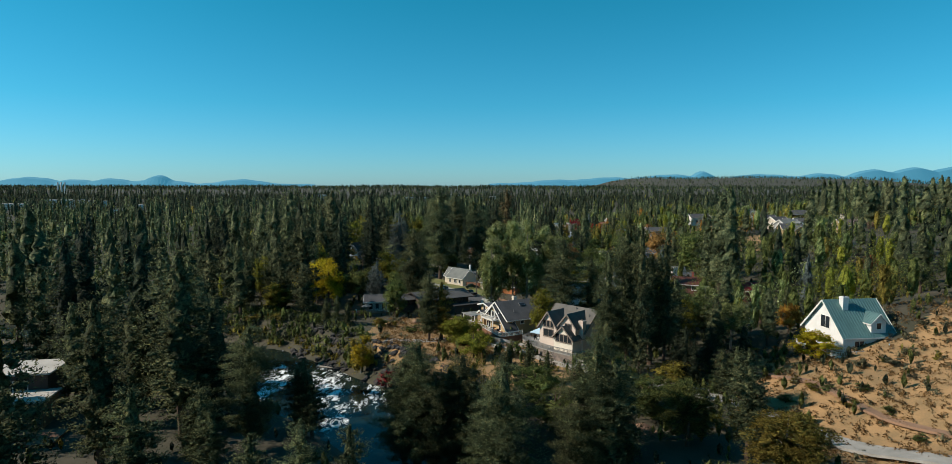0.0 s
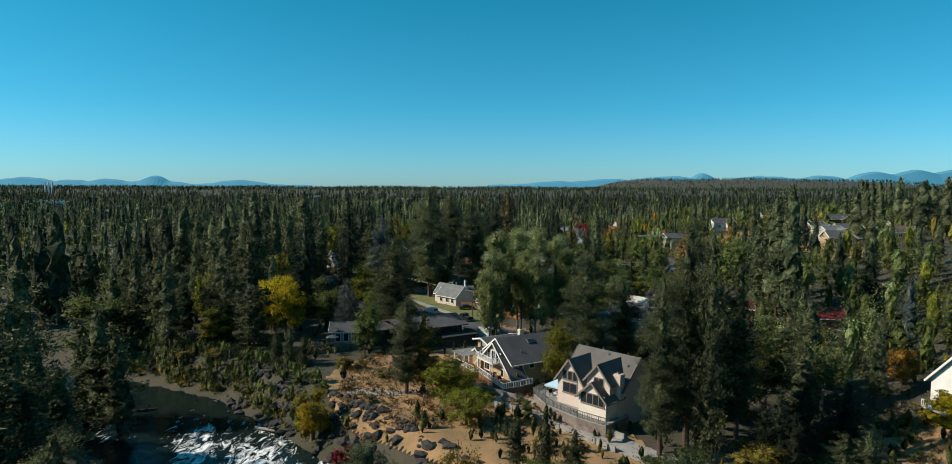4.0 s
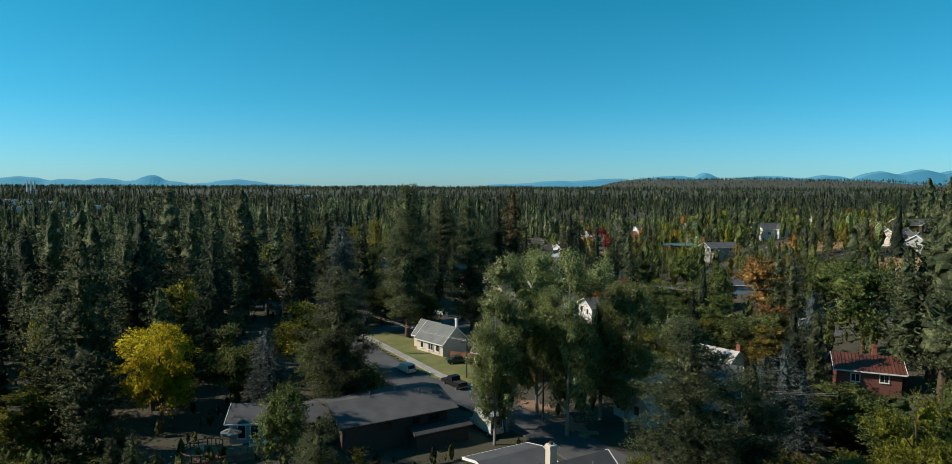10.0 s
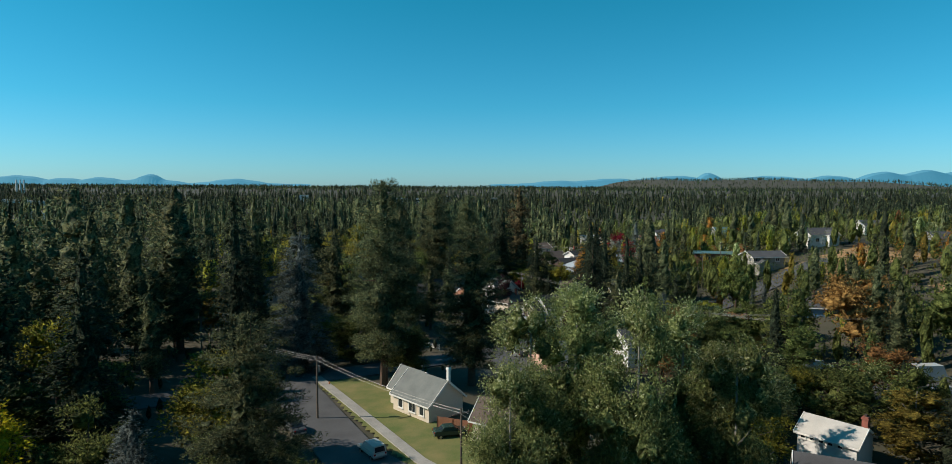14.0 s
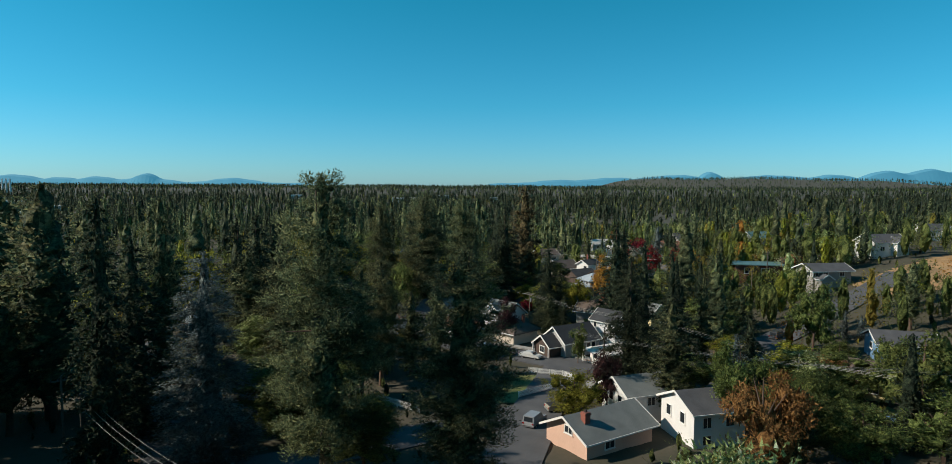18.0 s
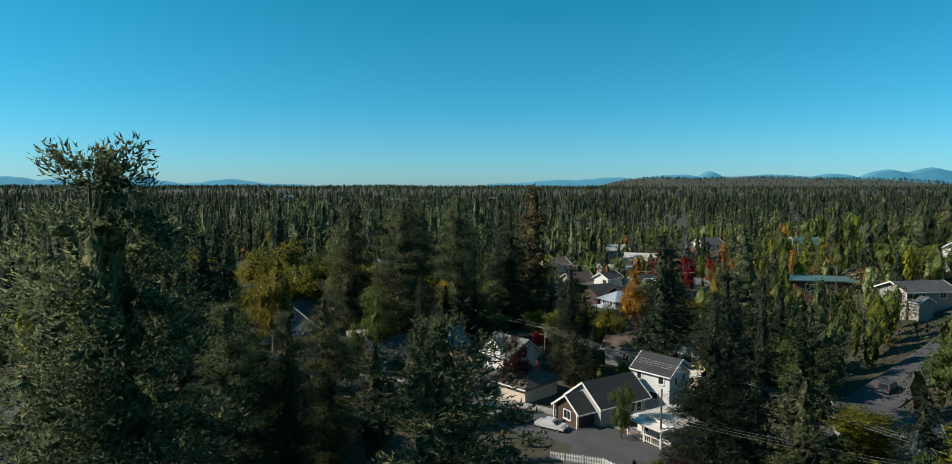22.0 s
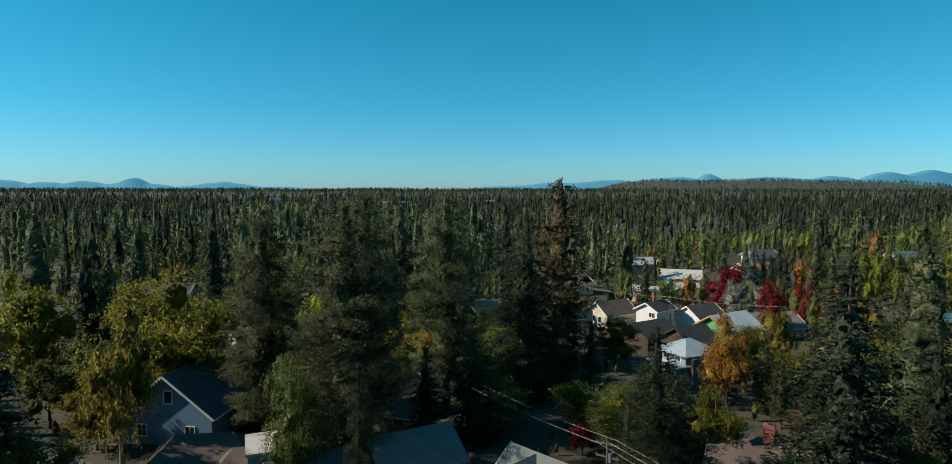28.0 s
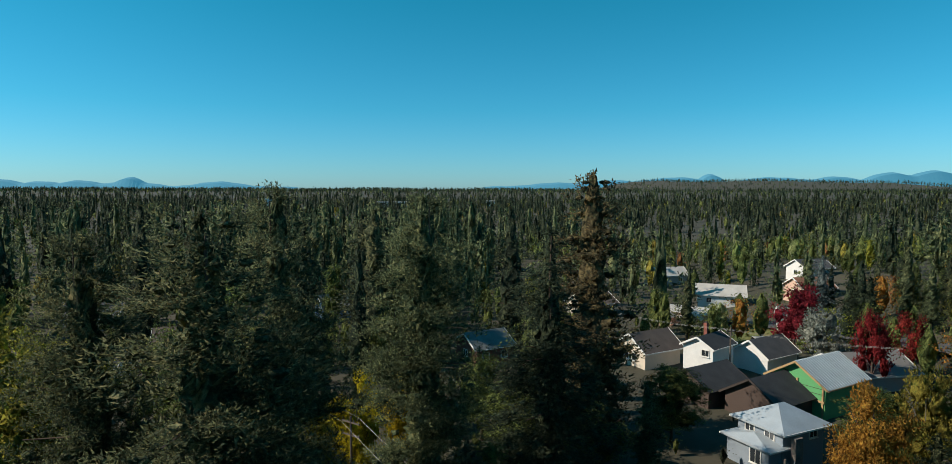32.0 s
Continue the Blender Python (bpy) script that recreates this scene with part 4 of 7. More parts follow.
# last quarter, near
for row in (
    ('round', 'gold', 52.1, 372, 14.2, 2.9),
    ('round', 'silver', 62.5, 411, 12.8, 3.6),
    ('round', 'red', 66, 403, 14.5, 2.8),
    ('round', 'red', 75.8, 408, 11.3, 2.5),
    ('fir', 'fir', 79.5, 431.5, 13.7, 2.9),
    ('fir', 'fir', 81.8, 428.8, 12.8, 2.9),
    ('fir', 'fir', 80.7, 430, 16, 3),
    ('tall', 'green', -23.5, 431, 20.1, 2.7),
    ('fir', 'fir', -13.2, 400, 24.6, 2.7),
    ('round', 'yellow', -91.9, 516, 14.5, 5),
    ('round', 'yellow', -8.9, 373, 13, 2.8),
    ('round', 'yellow', -4.6, 378, 11.1, 2.1),
    ('round', 'lime', -21.2, 380, 16.3, 4.3),
    ('round', 'lime', -48.6, 385, 16.8, 7.2),
    ('round', 'green', -31.6, 378, 16.8, 4.2),
    ('round', 'green', -39.7, 420, 18.5, 6),
    ('fir', 'fir', -66, 440, 30.1, 3.8),
    ('fir', 'fir', -20, 395, 25.9, 3.8),
    ('pine', 'pine', -13.8, 286, 22, 3.5),
    ('pine', 'pine', -16.1, 280, 21.5, 2.6),
    ('pine', 'pine', -9.2, 292, 15.7, 2.8),
    ('fir', 'pine', -5.4, 305, 15, 2.8),
):
    tree(*row)
# last quarter, near
for row in (
    ('round', 'gold', 0, 305, 8, 2.8),
    ('round', 'purple', 9.6, 318, 10.6, 2.8),
    ('round', 'green', -17.9, 318, 13.9, 3.2),
    ('round', 'lime', -65.7, 330, 19.3, 6.4),
    ('round', 'lime', -49, 372, 18, 7.3),
    ('round', 'green', -31.6, 305, 18.5, 3.7),
    ('round', 'purple', 0.5, 310, 8.4, 2.2),
):
    tree(*row)
# pines and shrubs beside the gabled house
for row in (
    ('pine', 'pine', 36.5, 131, 23, 4.4),
    ('pine', 'pine', 45, 141, 17, 3.6),
    ('pine', 'pine', 52, 136, 14, 3.2),
    ('pine', 'pine', 58, 146, 16, 3.4),
    ('fir', 'fir', 48, 128, 10, 2.4),
    ('fir', 'fir', 56, 131, 9, 2.2),
    ('bush', 'gold', 42, 124, 3.2, 2.4),
    ('bush', 'green', 47, 121, 2.6, 2.2),
    ('bush', 'green', 53, 125, 2.8, 2.4),
    ('bush', 'gold', 60, 137, 3.0, 2.4),
):
    tree(*row)
# pines on the crown of the hill
hr = np.random.default_rng(77)
for k in range(34):
    y = hr.uniform(300, 430)
    tree("pine", "pine", hr.uniform(0.52, 0.8) * y, y, hr.uniform(16, 25), hr.uniform(3.2, 4.8), 0, "ponderosa pine on the crown of the hill")
# olive trees on the near bank
for row in (
    ('round', 'gold', -1.9, 105, 16.6, 4.6),
    ('round', 'green', 3.7, 100, 14.1, 3.1),
    ('round', 'green', 10.1, 108, 6.8, 4.7),
    ('pine', 'pine', -9.4, 98, 18.5, 3.5),
    ('round', 'lime', -1.2, 148, 2, 4.7),
    ('round', 'lime', -4.7, 154, 4.8, 4.2),
    ('bush', 'lime', -25.6, 166, 2.3, 2.8),
    ('bush', 'green', -15.7, 160, 2, 2.7),
    ('round', 'yellow', -25.9, 142, 8.4, 3),
    ('bush', 'red', -19.1, 132, 4.8, 2.2),
    ('round', 'yellow', 66.9, 124, 6, 4.2),
    ('round', 'orange', 69.9, 140, 6.8, 2.6),
):
    tree(*row)

# ---- houses ----
GLASS = bpy.data.materials.new("window_glass")
GLASS.use_nodes = True
GLASS.node_tree.nodes["Principled BSDF"].inputs["Base Color"].default_value = (0.02, 0.025, 0.03, 1)
GLASS.node_tree.nodes["Principled BSDF"].inputs["Roughness"].default_value = 0.06
WHITE = mat("white_painted_trim", (0.72, 0.7, 0.66), (0.6, 0.58, 0.54), 0.6, size=0.8, fine=6, bump=0.05)
ROOF = mat("dark_grey_shingles", (0.085, 0.085, 0.088), (0.05, 0.05, 0.054), 0.9, size=0.5, fine=9, bump=0.4)
ROOF_BLACK = mat("black_shingles", (0.042, 0.043, 0.046), (0.024, 0.025, 0.027), 0.9, size=0.5, fine=9, bump=0.4)
ROOF_LIGHT = mat("grey_green_shingles", (0.17, 0.18, 0.17), (0.11, 0.12, 0.115), 0.9, size=0.5, fine=9, bump=0.4)
ROOF_BROWN = mat("brown_shingles", (0.13, 0.095, 0.075), (0.08, 0.06, 0.05), 0.9, size=0.5, fine=9, bump=0.4)
ROOF_ORANGE = mat("terracotta_shingles", (0.3, 0.13, 0.075), (0.2, 0.09, 0.055), 0.9, size=0.5, fine=9, bump=0.4)
ROOF_PALE = mat("pale_flat_roofing", (0.5, 0.47, 0.43), (0.36, 0.34, 0.31), 0.85, size=0.4, fine=7, bump=0.2)
METAL_GREY = mat("grey_blue_metal_roofing", (0.42, 0.47, 0.5), (0.32, 0.36, 0.39), 0.5, 0.25, size=0.4, fine=6, bump=0.05)
METAL_TEAL = mat("teal_metal_roofing", (0.16, 0.27, 0.26), (0.1, 0.19, 0.19), 0.45, 0.4, size=0.4, fine=6, bump=0.05)
METAL_RED = mat("red_metal_roofing", (0.3, 0.03, 0.03), (0.2, 0.02, 0.022), 0.5, 0.2, size=0.4, fine=6, bump=0.05)
METAL_RUST = mat("rust_brown_metal_roofing", (0.17, 0.06, 0.04), (0.1, 0.04, 0.03), 0.5, 0.2, size=0.4, fine=6, bump=0.05)
BRICK = mat("red_brick", (0.28, 0.09, 0.06), (0.18, 0.06, 0.045), 0.9, size=1.0, fine=8, bump=0.4)
WOOD = mat("stained_deck_wood", (0.24, 0.11, 0.06), (0.15, 0.075, 0.045), 0.75, size=0.6, fine=6)
DARKWOOD = mat("dark_timber", (0.05, 0.035, 0.028), (0.03, 0.022, 0.018), 0.8, size=0.6, fine=6)
WALLS = {}


def siding(name, colour):
    if name not in WALLS:
        WALLS[name] = mat(name, colour, tuple(v * 0.82 for v in colour), 0.75, size=0.35, fine=5, bump=0.08)
    return WALLS[name]


def frame_at(x, y, turn, z=None):
    return Matrix.Translation((x, y, H(x, y) + 0.1 if z is None else z)) @ Matrix.Rotation(radians(turn), 4, "Z")


def window(parent, side, u, z, w, h, L, W, trim=WHITE, ox=0.0, oy=0.0):
    """A framed window on a wall of a wing: side s/n along the length, w/e in the gables."""
    normal, a, c = {"s": ((0, -1), (1, 0), (u, -W / 2)), "n": ((0, 1), (-1, 0), (-u, W / 2)), "w": ((-1, 0), (0, -1), (-L / 2, -u)), "e": ((1, 0), (0, 1), (L / 2, u))}[side]
    m = Matrix(((a[0], normal[0], 0, c[0] + ox), (a[1], normal[1], 0, c[1] + oy), (0, 0, 1, z), (0, 0, 0, 1)))
    b, t = Build(), 0.13
    rings = [[(sx * (w / 2 + k), yy, sz * (h / 2 + k)) for sx, sz in ((-1, -1), (1, -1), (1, 1), (-1, 1))] for k, yy in ((t, -0.05), (t, 0.09), (0, 0.09), (0, -0.05))]
    b.add([m @ Vector(q) for ring in rings for q in ring], [(4 * i + j, 4 * ((i + 1) % 4) + j, 4 * ((i + 1) % 4) + (j + 1) % 4, 4 * i + (j + 1) % 4) for i in range(4) for j in range(4)])
    win = part("window", b, trim, parent)
    if w > 1.0:
        part("mullion", Build().box(-0.035, -0.02, -h / 2, 0.035, 0.06, h / 2, m), trim, win)
    part("sill", Build().box(-w / 2 - t - 0.05, 0.092, -h / 2 - t - 0.05, w / 2 + t + 0.05, 0.17, -h / 2 - t + 0.04, m), trim, win)
    part("pane", Build().box(-w / 2, 0.0, -h / 2, w / 2, 0.03, h / 2, m), GLASS, win)
    return win


def wing(parent, L, W, wall_h, rise, wall, roof, over=0.5, ox=0.0, oy=0.0, oz=0.0, trim=WHITE, windows=(), ribs=None, hip=0.0, base=1.2, gable=None, turned=0.0):
    """One block of a house: ridge along x. hip: metres by which each ridge end is drawn in. ribs: spacing of standing seams."""
    spin = Matrix.Translation((ox, oy, 0)) @ Matrix.Rotation(radians(turned), 4, "Z")
    ox, oy = 0.0, 0.0
    made = []
    b = Build()
    x0, x1, y0, y1 = ox - L / 2, ox + L / 2, oy - W / 2, oy + W / 2
    zt = oz + wall_h
    b.add([(x0, y0, oz - base), (x1, y0, oz - base), (x1, y1, oz - base), (x0, y1, oz - base), (x0, y0, zt), (x1, y0, zt), (x1, y1, zt), (x0, y1, zt)],
          [(0, 1, 5, 4), (1, 2, 6, 5), (2, 3, 7, 6), (3, 0, 4, 7), (4, 5, 6, 7)])
    made.append(part("wall", b, wall, parent))
    if rise > 0 and not hip:
        for x, k in ((x0, 1), (x1, -1)):
            g = Build().add([(x, y0, zt), (x, y1, zt), (x, oy, zt + rise - 0.02), (x + 0.12 * k, y0, zt), (x + 0.12 * k, y1, zt), (x + 0.12 * k, oy, zt + rise - 0.02)],
                            [(0, 1, 2), (3, 5, 4), (0, 3, 4, 1), (1, 4, 5, 2), (2, 5, 3, 0)])
            made.append(part("gable", g, gable or wall, parent))
    s = rise / (W / 2)
    e = zt - s * over
    r = Build()
    if rise <= 0:
        r.box(x0 - over, y0 - over, zt + 0.02, x1 + over, y1 + over, zt + 0.3)
        roof_ob = part("roof", r, roof, parent)
    elif hip:
        q = max(L / 2 - hip, 0.2)
        a = [(x0 - over, y0 - over, e), (x1 + over, y0 - over, e), (x1 + over, y1 + over, e), (x0 - over, y1 + over, e)]
        p, p2 = (ox - q, oy, zt + rise), (ox + q, oy, zt + rise)
        low = [(u, v, w - 0.22) for u, v, w in a]
        r.add(a + [p, p2] + low, [(0, 1, 5, 4), (1, 2, 5), (2, 3, 4, 5), (3, 0, 4), (0, 6, 7, 1), (1, 7, 8, 2), (2, 8, 9, 3), (3, 9, 6, 0), (9, 8, 7, 6)])
        roof_ob = part("roof", r, roof, parent)
    else:
        for k in (-1, 1):
            r.slab([(x0 - over, oy + k * (W / 2 + over), e), (x1 + over, oy + k * (W / 2 + over), e), (x1 + over, oy + 0.0, zt + rise), (x0 - over, oy + 0.0, zt + rise)][::k], 0.2)
        roof_ob = part("roof", r, roof, parent)
        for x in (x0 - over - 0.04, x1 + over + 0.04):
            f = Build()
            for k in (-1, 1):
                f.beam((x, oy + k * (W / 2 + over), e - 0.1), (x, oy, zt + rise - 0.1), 0.08, 0.3)
            made.append(part("bargeboard", f, trim, parent))
    if rise > 0:
        for k in (-1, 1):
            yy = oy + k * (W / 2 + over + 0.05)
            made.append(part("gutter", Build().beam((x0 - over, yy, e - 0.12), (x1 + over, yy, e - 0.12), 0.1, 0.2), trim, parent))
    made.append(roof_ob)
    if ribs and rise > 0:
        f = Build()
        q = x0 - over + ribs / 2
        while q < x1 + over:
            for k in (-1, 1):
                f.beam((q, oy + k * (W / 2 + over), e + 0.05), (q, oy + k * 0.05, zt + rise + 0.05), 0.06, 0.08)
            q += ribs
        part("seams", f, roof, roof_ob)
    for spec in windows:
        made.append(window(parent, spec[0], spec[1], oz + spec[2], spec[3], spec[4], L, W, trim))
    for ob in made:
        ob.matrix_basis = spin


def chimney(parent, x, y, z0, z1, w=0.8, material=BRICK):
    b = Build().box(x - w / 2, y - w / 2, z0, x + w / 2, y + w / 2, z1).box(x - w / 2 - 0.08, y - w / 2 - 0.08, z1 - 0.35, x + w / 2 + 0.08, y + w / 2 + 0.08, z1 - 0.15)
    c = part("chimney", b, material, parent)
    part("flue", Build().box(x - 0.15, y - 0.15, z1, x + 0.15, y + 0.15, z1 + 0.3), DARKWOOD, c)


CLEAR = []


def house(name, x, y, turn, label, z=None):
    CLEAR.append((x, y))
    return thing(name, frame_at(x, y, turn, z), label, "house", group="houses")


def railing(parent, pts, z, material=WHITE, high=1.0, gap=0.35):
    """A rail with posts and balusters along a line: one part for each stretch."""
    for (x0, y0), (x1, y1) in zip(pts, pts[1:]):
        b = Build()
        d = math.hypot(x1 - x0, y1 - y0)
        b.beam((x0, y0, z + high), (x1, y1, z + high), 0.1, 0.1)
        b.beam((x0, y0, z + 0.12), (x1, y1, z + 0.12), 0.07, 0.07)
        k = max(1, int(d / gap))
        for i in range(k + 1):
            x, y = x0 + (x1 - x0) * i / k, y0 + (y1 - y0) * i / k
            w = 0.13 if i % 6 == 0 or i == k else 0.06
            b.box(x - w / 2, y - w / 2, z, x + w / 2, y + w / 2, z + high)
        part("railing", b, material, parent)


def deck(parent, pts, z, material=WOOD, low=None, skirt=None):
    """A floor of boards on a polygon, with a skirt or posts down to the ground."""
    part("floor", Build().slab([(x, y, z) for x, y in pts], 0.22), material, parent)
    if skirt:
        n = len(pts)
        b = Build()
        for (x0, y0), (x1, y1) in zip(pts, pts[1:] + pts[:1]):
            b.add([(x0, y0, low), (x1, y1, low), (x1, y1, z - 0.2), (x0, y0, z - 0.2)], [(0, 1, 2, 3)])
        part("skirt", b, skirt, parent)
    elif low is not None:
        for x, y in pts:
            part("post", Build().box(x - 0.1, y - 0.1, low, x + 0.1, y + 0.1, z - 0.2), DARKWOOD, parent)


def door(parent, x, y, z, w=1.0, h=2.1, along="x", material=DARKWOOD):
    b = Build()
    if along == "x":
        b.box(x - w / 2, y - 0.06, z, x + w / 2, y + 0.06, z + h)
    else:
        b.box(x - 0.06, y - w / 2, z, x + 0.06, y + w / 2, z + h)
    part("door", b, material, parent)


def vents(parent, spots):
    for x, y, z in spots:
        part("roof_vent", Build().tube([(x, y, z - 0.3), (x, y, z + 0.45)], [0.09, 0.09], 8), GREYMETAL, parent)


def skylight(parent, x, y, z, w, d, slope):
    m = Matrix.Translation((x, y, z)) @ Matrix.Rotation(slope, 4, "X")
    f = part("skylight", Build().box(-w / 2, -d / 2, -0.1, w / 2, d / 2, 0.12, m), GREYMETAL, parent)
    part("pane", Build().box(-w / 2 + 0.1, -d / 2 + 0.1, 0.12, w / 2 - 0.1, d / 2 - 0.1, 0.14, m), GLASS, f)


GREYMETAL = mat("grey_galvanised_metal", (0.3, 0.3, 0.3), (0.2, 0.2, 0.2), 0.5, 0.7, size=1, fine=6, bump=0.05)

# ---- wall colours ----
TAN, CREAM = siding("tan_siding", (0.42, 0.29, 0.15)), siding("cream_siding", (0.62, 0.53, 0.42))
PINKGREY, GREY, DARK = siding("pale_pinkish_siding", (0.62, 0.5, 0.42)), siding("grey_siding", (0.36, 0.36, 0.35)), siding("dark_brown_siding_and_porch_shade", (0.07, 0.045, 0.035))
WHITEWALL, BLUE, YELLOW = siding("white_siding", (0.7, 0.68, 0.65)), siding("blue_siding", (0.14, 0.25, 0.38)), siding("pale_yellow_siding", (0.66, 0.54, 0.27))
GREEN, BROWNRED, PEACH = siding("green_sheathing", (0.1, 0.34, 0.13)), siding("red_brown_siding", (0.16, 0.06, 0.045)), siding("peach_stucco", (0.62, 0.4, 0.3))
RED, ORANGEWALL, SLATE = siding("barn_red_siding", (0.32, 0.045, 0.04)), siding("orange_siding", (0.55, 0.2, 0.07)), siding("slate_blue_siding", (0.22, 0.26, 0.3))
STONE = mat("stacked_stone", (0.26, 0.2, 0.16), (0.12, 0.1, 0.09), 0.95, size=1.2, fine=3.5, bump=0.8)


def pair_windows(side, z, w, h, at):
    return [(side, u, z, w, h) for u in at]


# ---- tan house with decks above the river ----
h = house("house", 10.4, 161.6, 28.7, "tan three-storey house with white trim, balcony and red deck", 1.7)
wing(h, 11.5, 10.5, 3.3, 3.4, TAN, ROOF, 0.7, base=4.5, windows=[("s", -4.0, 2.2, 0.9, 1.0), ("s", -1.6, 2.2, 0.9, 1.0), ("s", 3.5, 2.2, 1.0, 1.0), ("s", -3.5, -1.4, 1.2, 1.2), ("w", -4.4, 2.6, 0.8, 1.1)])
wing(h, 2.6, 12.8, 0.9, 5.2, TAN, ROOF, 0.5, ox=-5.6, oy=-0.4, base=3.5, windows=[("w", -1.9, 3.4, 1.2, 1.9), ("w", -0.3, 3.4, 1.2, 1.9), ("w", 1.5, 3.3, 1.6, 2.0), ("w", 3.0, 0.9, 0.8, 1.3), ("w", -2.2, 0.9, 0.8, 1.3), ("w", -3.1, 0.9, 0.7, 1.3)])
wing(h, 7, 5, 4.6, 0.6, TAN, ROOF, 0.8, ox=-1.5, oy=7.0, base=4.5, windows=[("w", -0.8, 3.6, 1.0, 1.2)])
wing(h, 2.4, 3.4, 2.6, 1.2, TAN, ROOF, 0.4, ox=-6.2, oy=5.6, base=4)
skylight(h, 0.5, -1.6, 5.75, 1.5, 1.0, 0.574)
vents(h, [(-2.0, 0.8, 6.3), (3.5, -1.2, 6.0), (-3.0, -3.5, 4.5)])
chimney(h, 1.6, 3.6, 4.0, 6.9, 0.9, CREAM)
deck(h, [(-10.4, -9.4), (-6.9, -9.6), (-4.0, -9.2), (-4.0, -4.5), (-6.9, -4.5), (-6.9, 9.0), (-10.0, 9.0), (-10.0, 2.0), (-9.2, 1.6)], 0.1, WOOD, -3.6, WOOD)
railing(h, [(-10.0, 9.0), (-10.0, 2.0), (-9.2, 1.6), (-10.4, -9.4), (-6.9, -9.6), (-4.0, -9.2)], 0.1)
deck(h, [(-8.6, -2.6), (-6.9, -2.6), (-6.9, 3.4), (-8.6, 3.4)], 2.6, WHITE)
railing(h, [(-6.9, 3.4), (-8.6, 3.4), (-8.6, -2.6), (-6.9, -2.6)], 2.6)
for yy in (-2.4, 3.2):
    part("post", Build().box(-8.55, yy - 0.1, 0.1, -8.35, yy + 0.1, 2.6), WHITE, h)
for i in range(9):
    part("pergola_slat", Build().beam((-11.2, 4.6 + i * 0.55, 2.75), (-6.8, 4.6 + i * 0.55, 2.75), 0.07, 0.16), WHITE, h)
for xx, yy in ((-10.6, 4.8), (-10.6, 9.0), (-7.3, 4.8), (-7.3, 9.0)):
    part("pergola_post", Build().box(xx - 0.09, yy - 0.09, 0, xx + 0.09, yy + 0.09, 2.7), WHITE, h)

# ---- steep-gabled house beside it ----
h = house("house", 22.6, 140.8, -46, "pale pinkish house with steep grey gables, chimney and railed terrace", 2.3)
PALE_CREAM = siding("pale_cream_siding", (0.72, 0.64, 0.53))
SHINGLE = mat("weathered_grey_brown_shingles", (0.145, 0.13, 0.115), (0.085, 0.078, 0.07), 0.9, size=0.5, fine=9, bump=0.4)
TAUPE = siding("taupe_trim", (0.2, 0.16, 0.13))
wing(h, 10.8, 8.8, 4.4, 4.0, PINKGREY, SHINGLE, 0.5, trim=TAUPE, base=6, windows=[("w", 0, 2.0, 1.0, 1.2)])
wing(h, 6.0, 5.0, 4.4, 3.3, PINKGREY, SHINGLE, 0.45, trim=TAUPE, ox=-3.0, oy=-3.2, turned=90, base=6, windows=[("w", -1.0, 4.9, 0.7, 1.3), ("w", 0.0, 4.9, 0.7, 1.3), ("w", 1.0, 4.9, 0.7, 1.3), ("w", 0, 2.9, 2.6, 1.5)])
wing(h, 6.4, 4.2, 5.6, 2.4, PINKGREY, SHINGLE, 0.4, trim=TAUPE, ox=2.6, oy=-3.4, turned=90, base=6, windows=[("w", 0.6, 5.3, 0.7, 1.0), ("w", -0.3, 5.3, 0.7, 1.0)])
wing(h, 4.2, 5.0, 3.2, 2.4, PALE_CREAM, SHINGLE, 0.4, trim=TAUPE, ox=2.6, oy=-6.0, turned=90, base=6, windows=[("w", -1.5, 2.9, 0.9, 1.5), ("w", -0.4, 2.9, 0.9, 1.5), ("w", 0.7, 2.9, 0.9, 1.5), ("w", 1.7, 2.9, 0.9, 1.5)])
chimney(h, 5.0, -4.6, 0, 6.6, 1.2, PINKGREY)
vents(h, [(-4.5, 0.4, 8.2), (-1.2, 0.3, 8.2), (0.4, -0.6, 7.9), (3.5, 0.2, 8.2), (4.6, -1.6, 7.0)])
deck(h, [(-11.2, -3.0), (-10.6, -6.2), (-6.0, -8.6), (1.0, -9.6), (6.0, -9.4), (6.0, -3.2), (-5.8, -3.2)], 0.1, CONCRETE, -4.5, STONE)
railing(h, [(-5.8, -1.2), (-11.2, -3.0), (-10.6, -6.2), (-6.0, -8.6), (1.0, -9.6), (6.0, -9.4)], 0.1, GREYMETAL, 1.05, 0.3)

# ---- white house on the slope ----
h = house("house", 77.0, 129.6, 8, "white steep-gabled house with teal metal roof and white railing", 4.4)
wing(h, 11, 11.6, 4.0, 6.0, WHITEWALL, METAL_TEAL, 0.6, base=4, ribs=0.6, windows=[("w", 0.5, 5.6, 2.6, 2.4), ("w", -3.2, 1.4, 2.2, 2.2), ("s", -2, 1.6, 2.0, 2.0), ("s", 2, 1.6, 1.6, 1.8)])
wing(h, 4.2, 3.2, 6.4, 1.6, WHITEWALL, METAL_TEAL, 0.4, ox=2.2, oy=-3.6, turned=90, ribs=0.6, windows=[("w", 0, 5.5, 1.0, 1.2)])
chimney(h, -2.2, -1.3, 6, 10.8, 1.2, WHITEWALL)
deck(h, [(-8.2, -7.5), (5.5, -7.8), (5.5, -5.8), (-5.6, -5.8), (-5.6, 4.5), (-8.2, 4.5)], 0.1, WHITE, -3.0)
railing(h, [(-8.2, 4.5), (-8.2, -7.5), (5.5, -7.8)], 0.1)

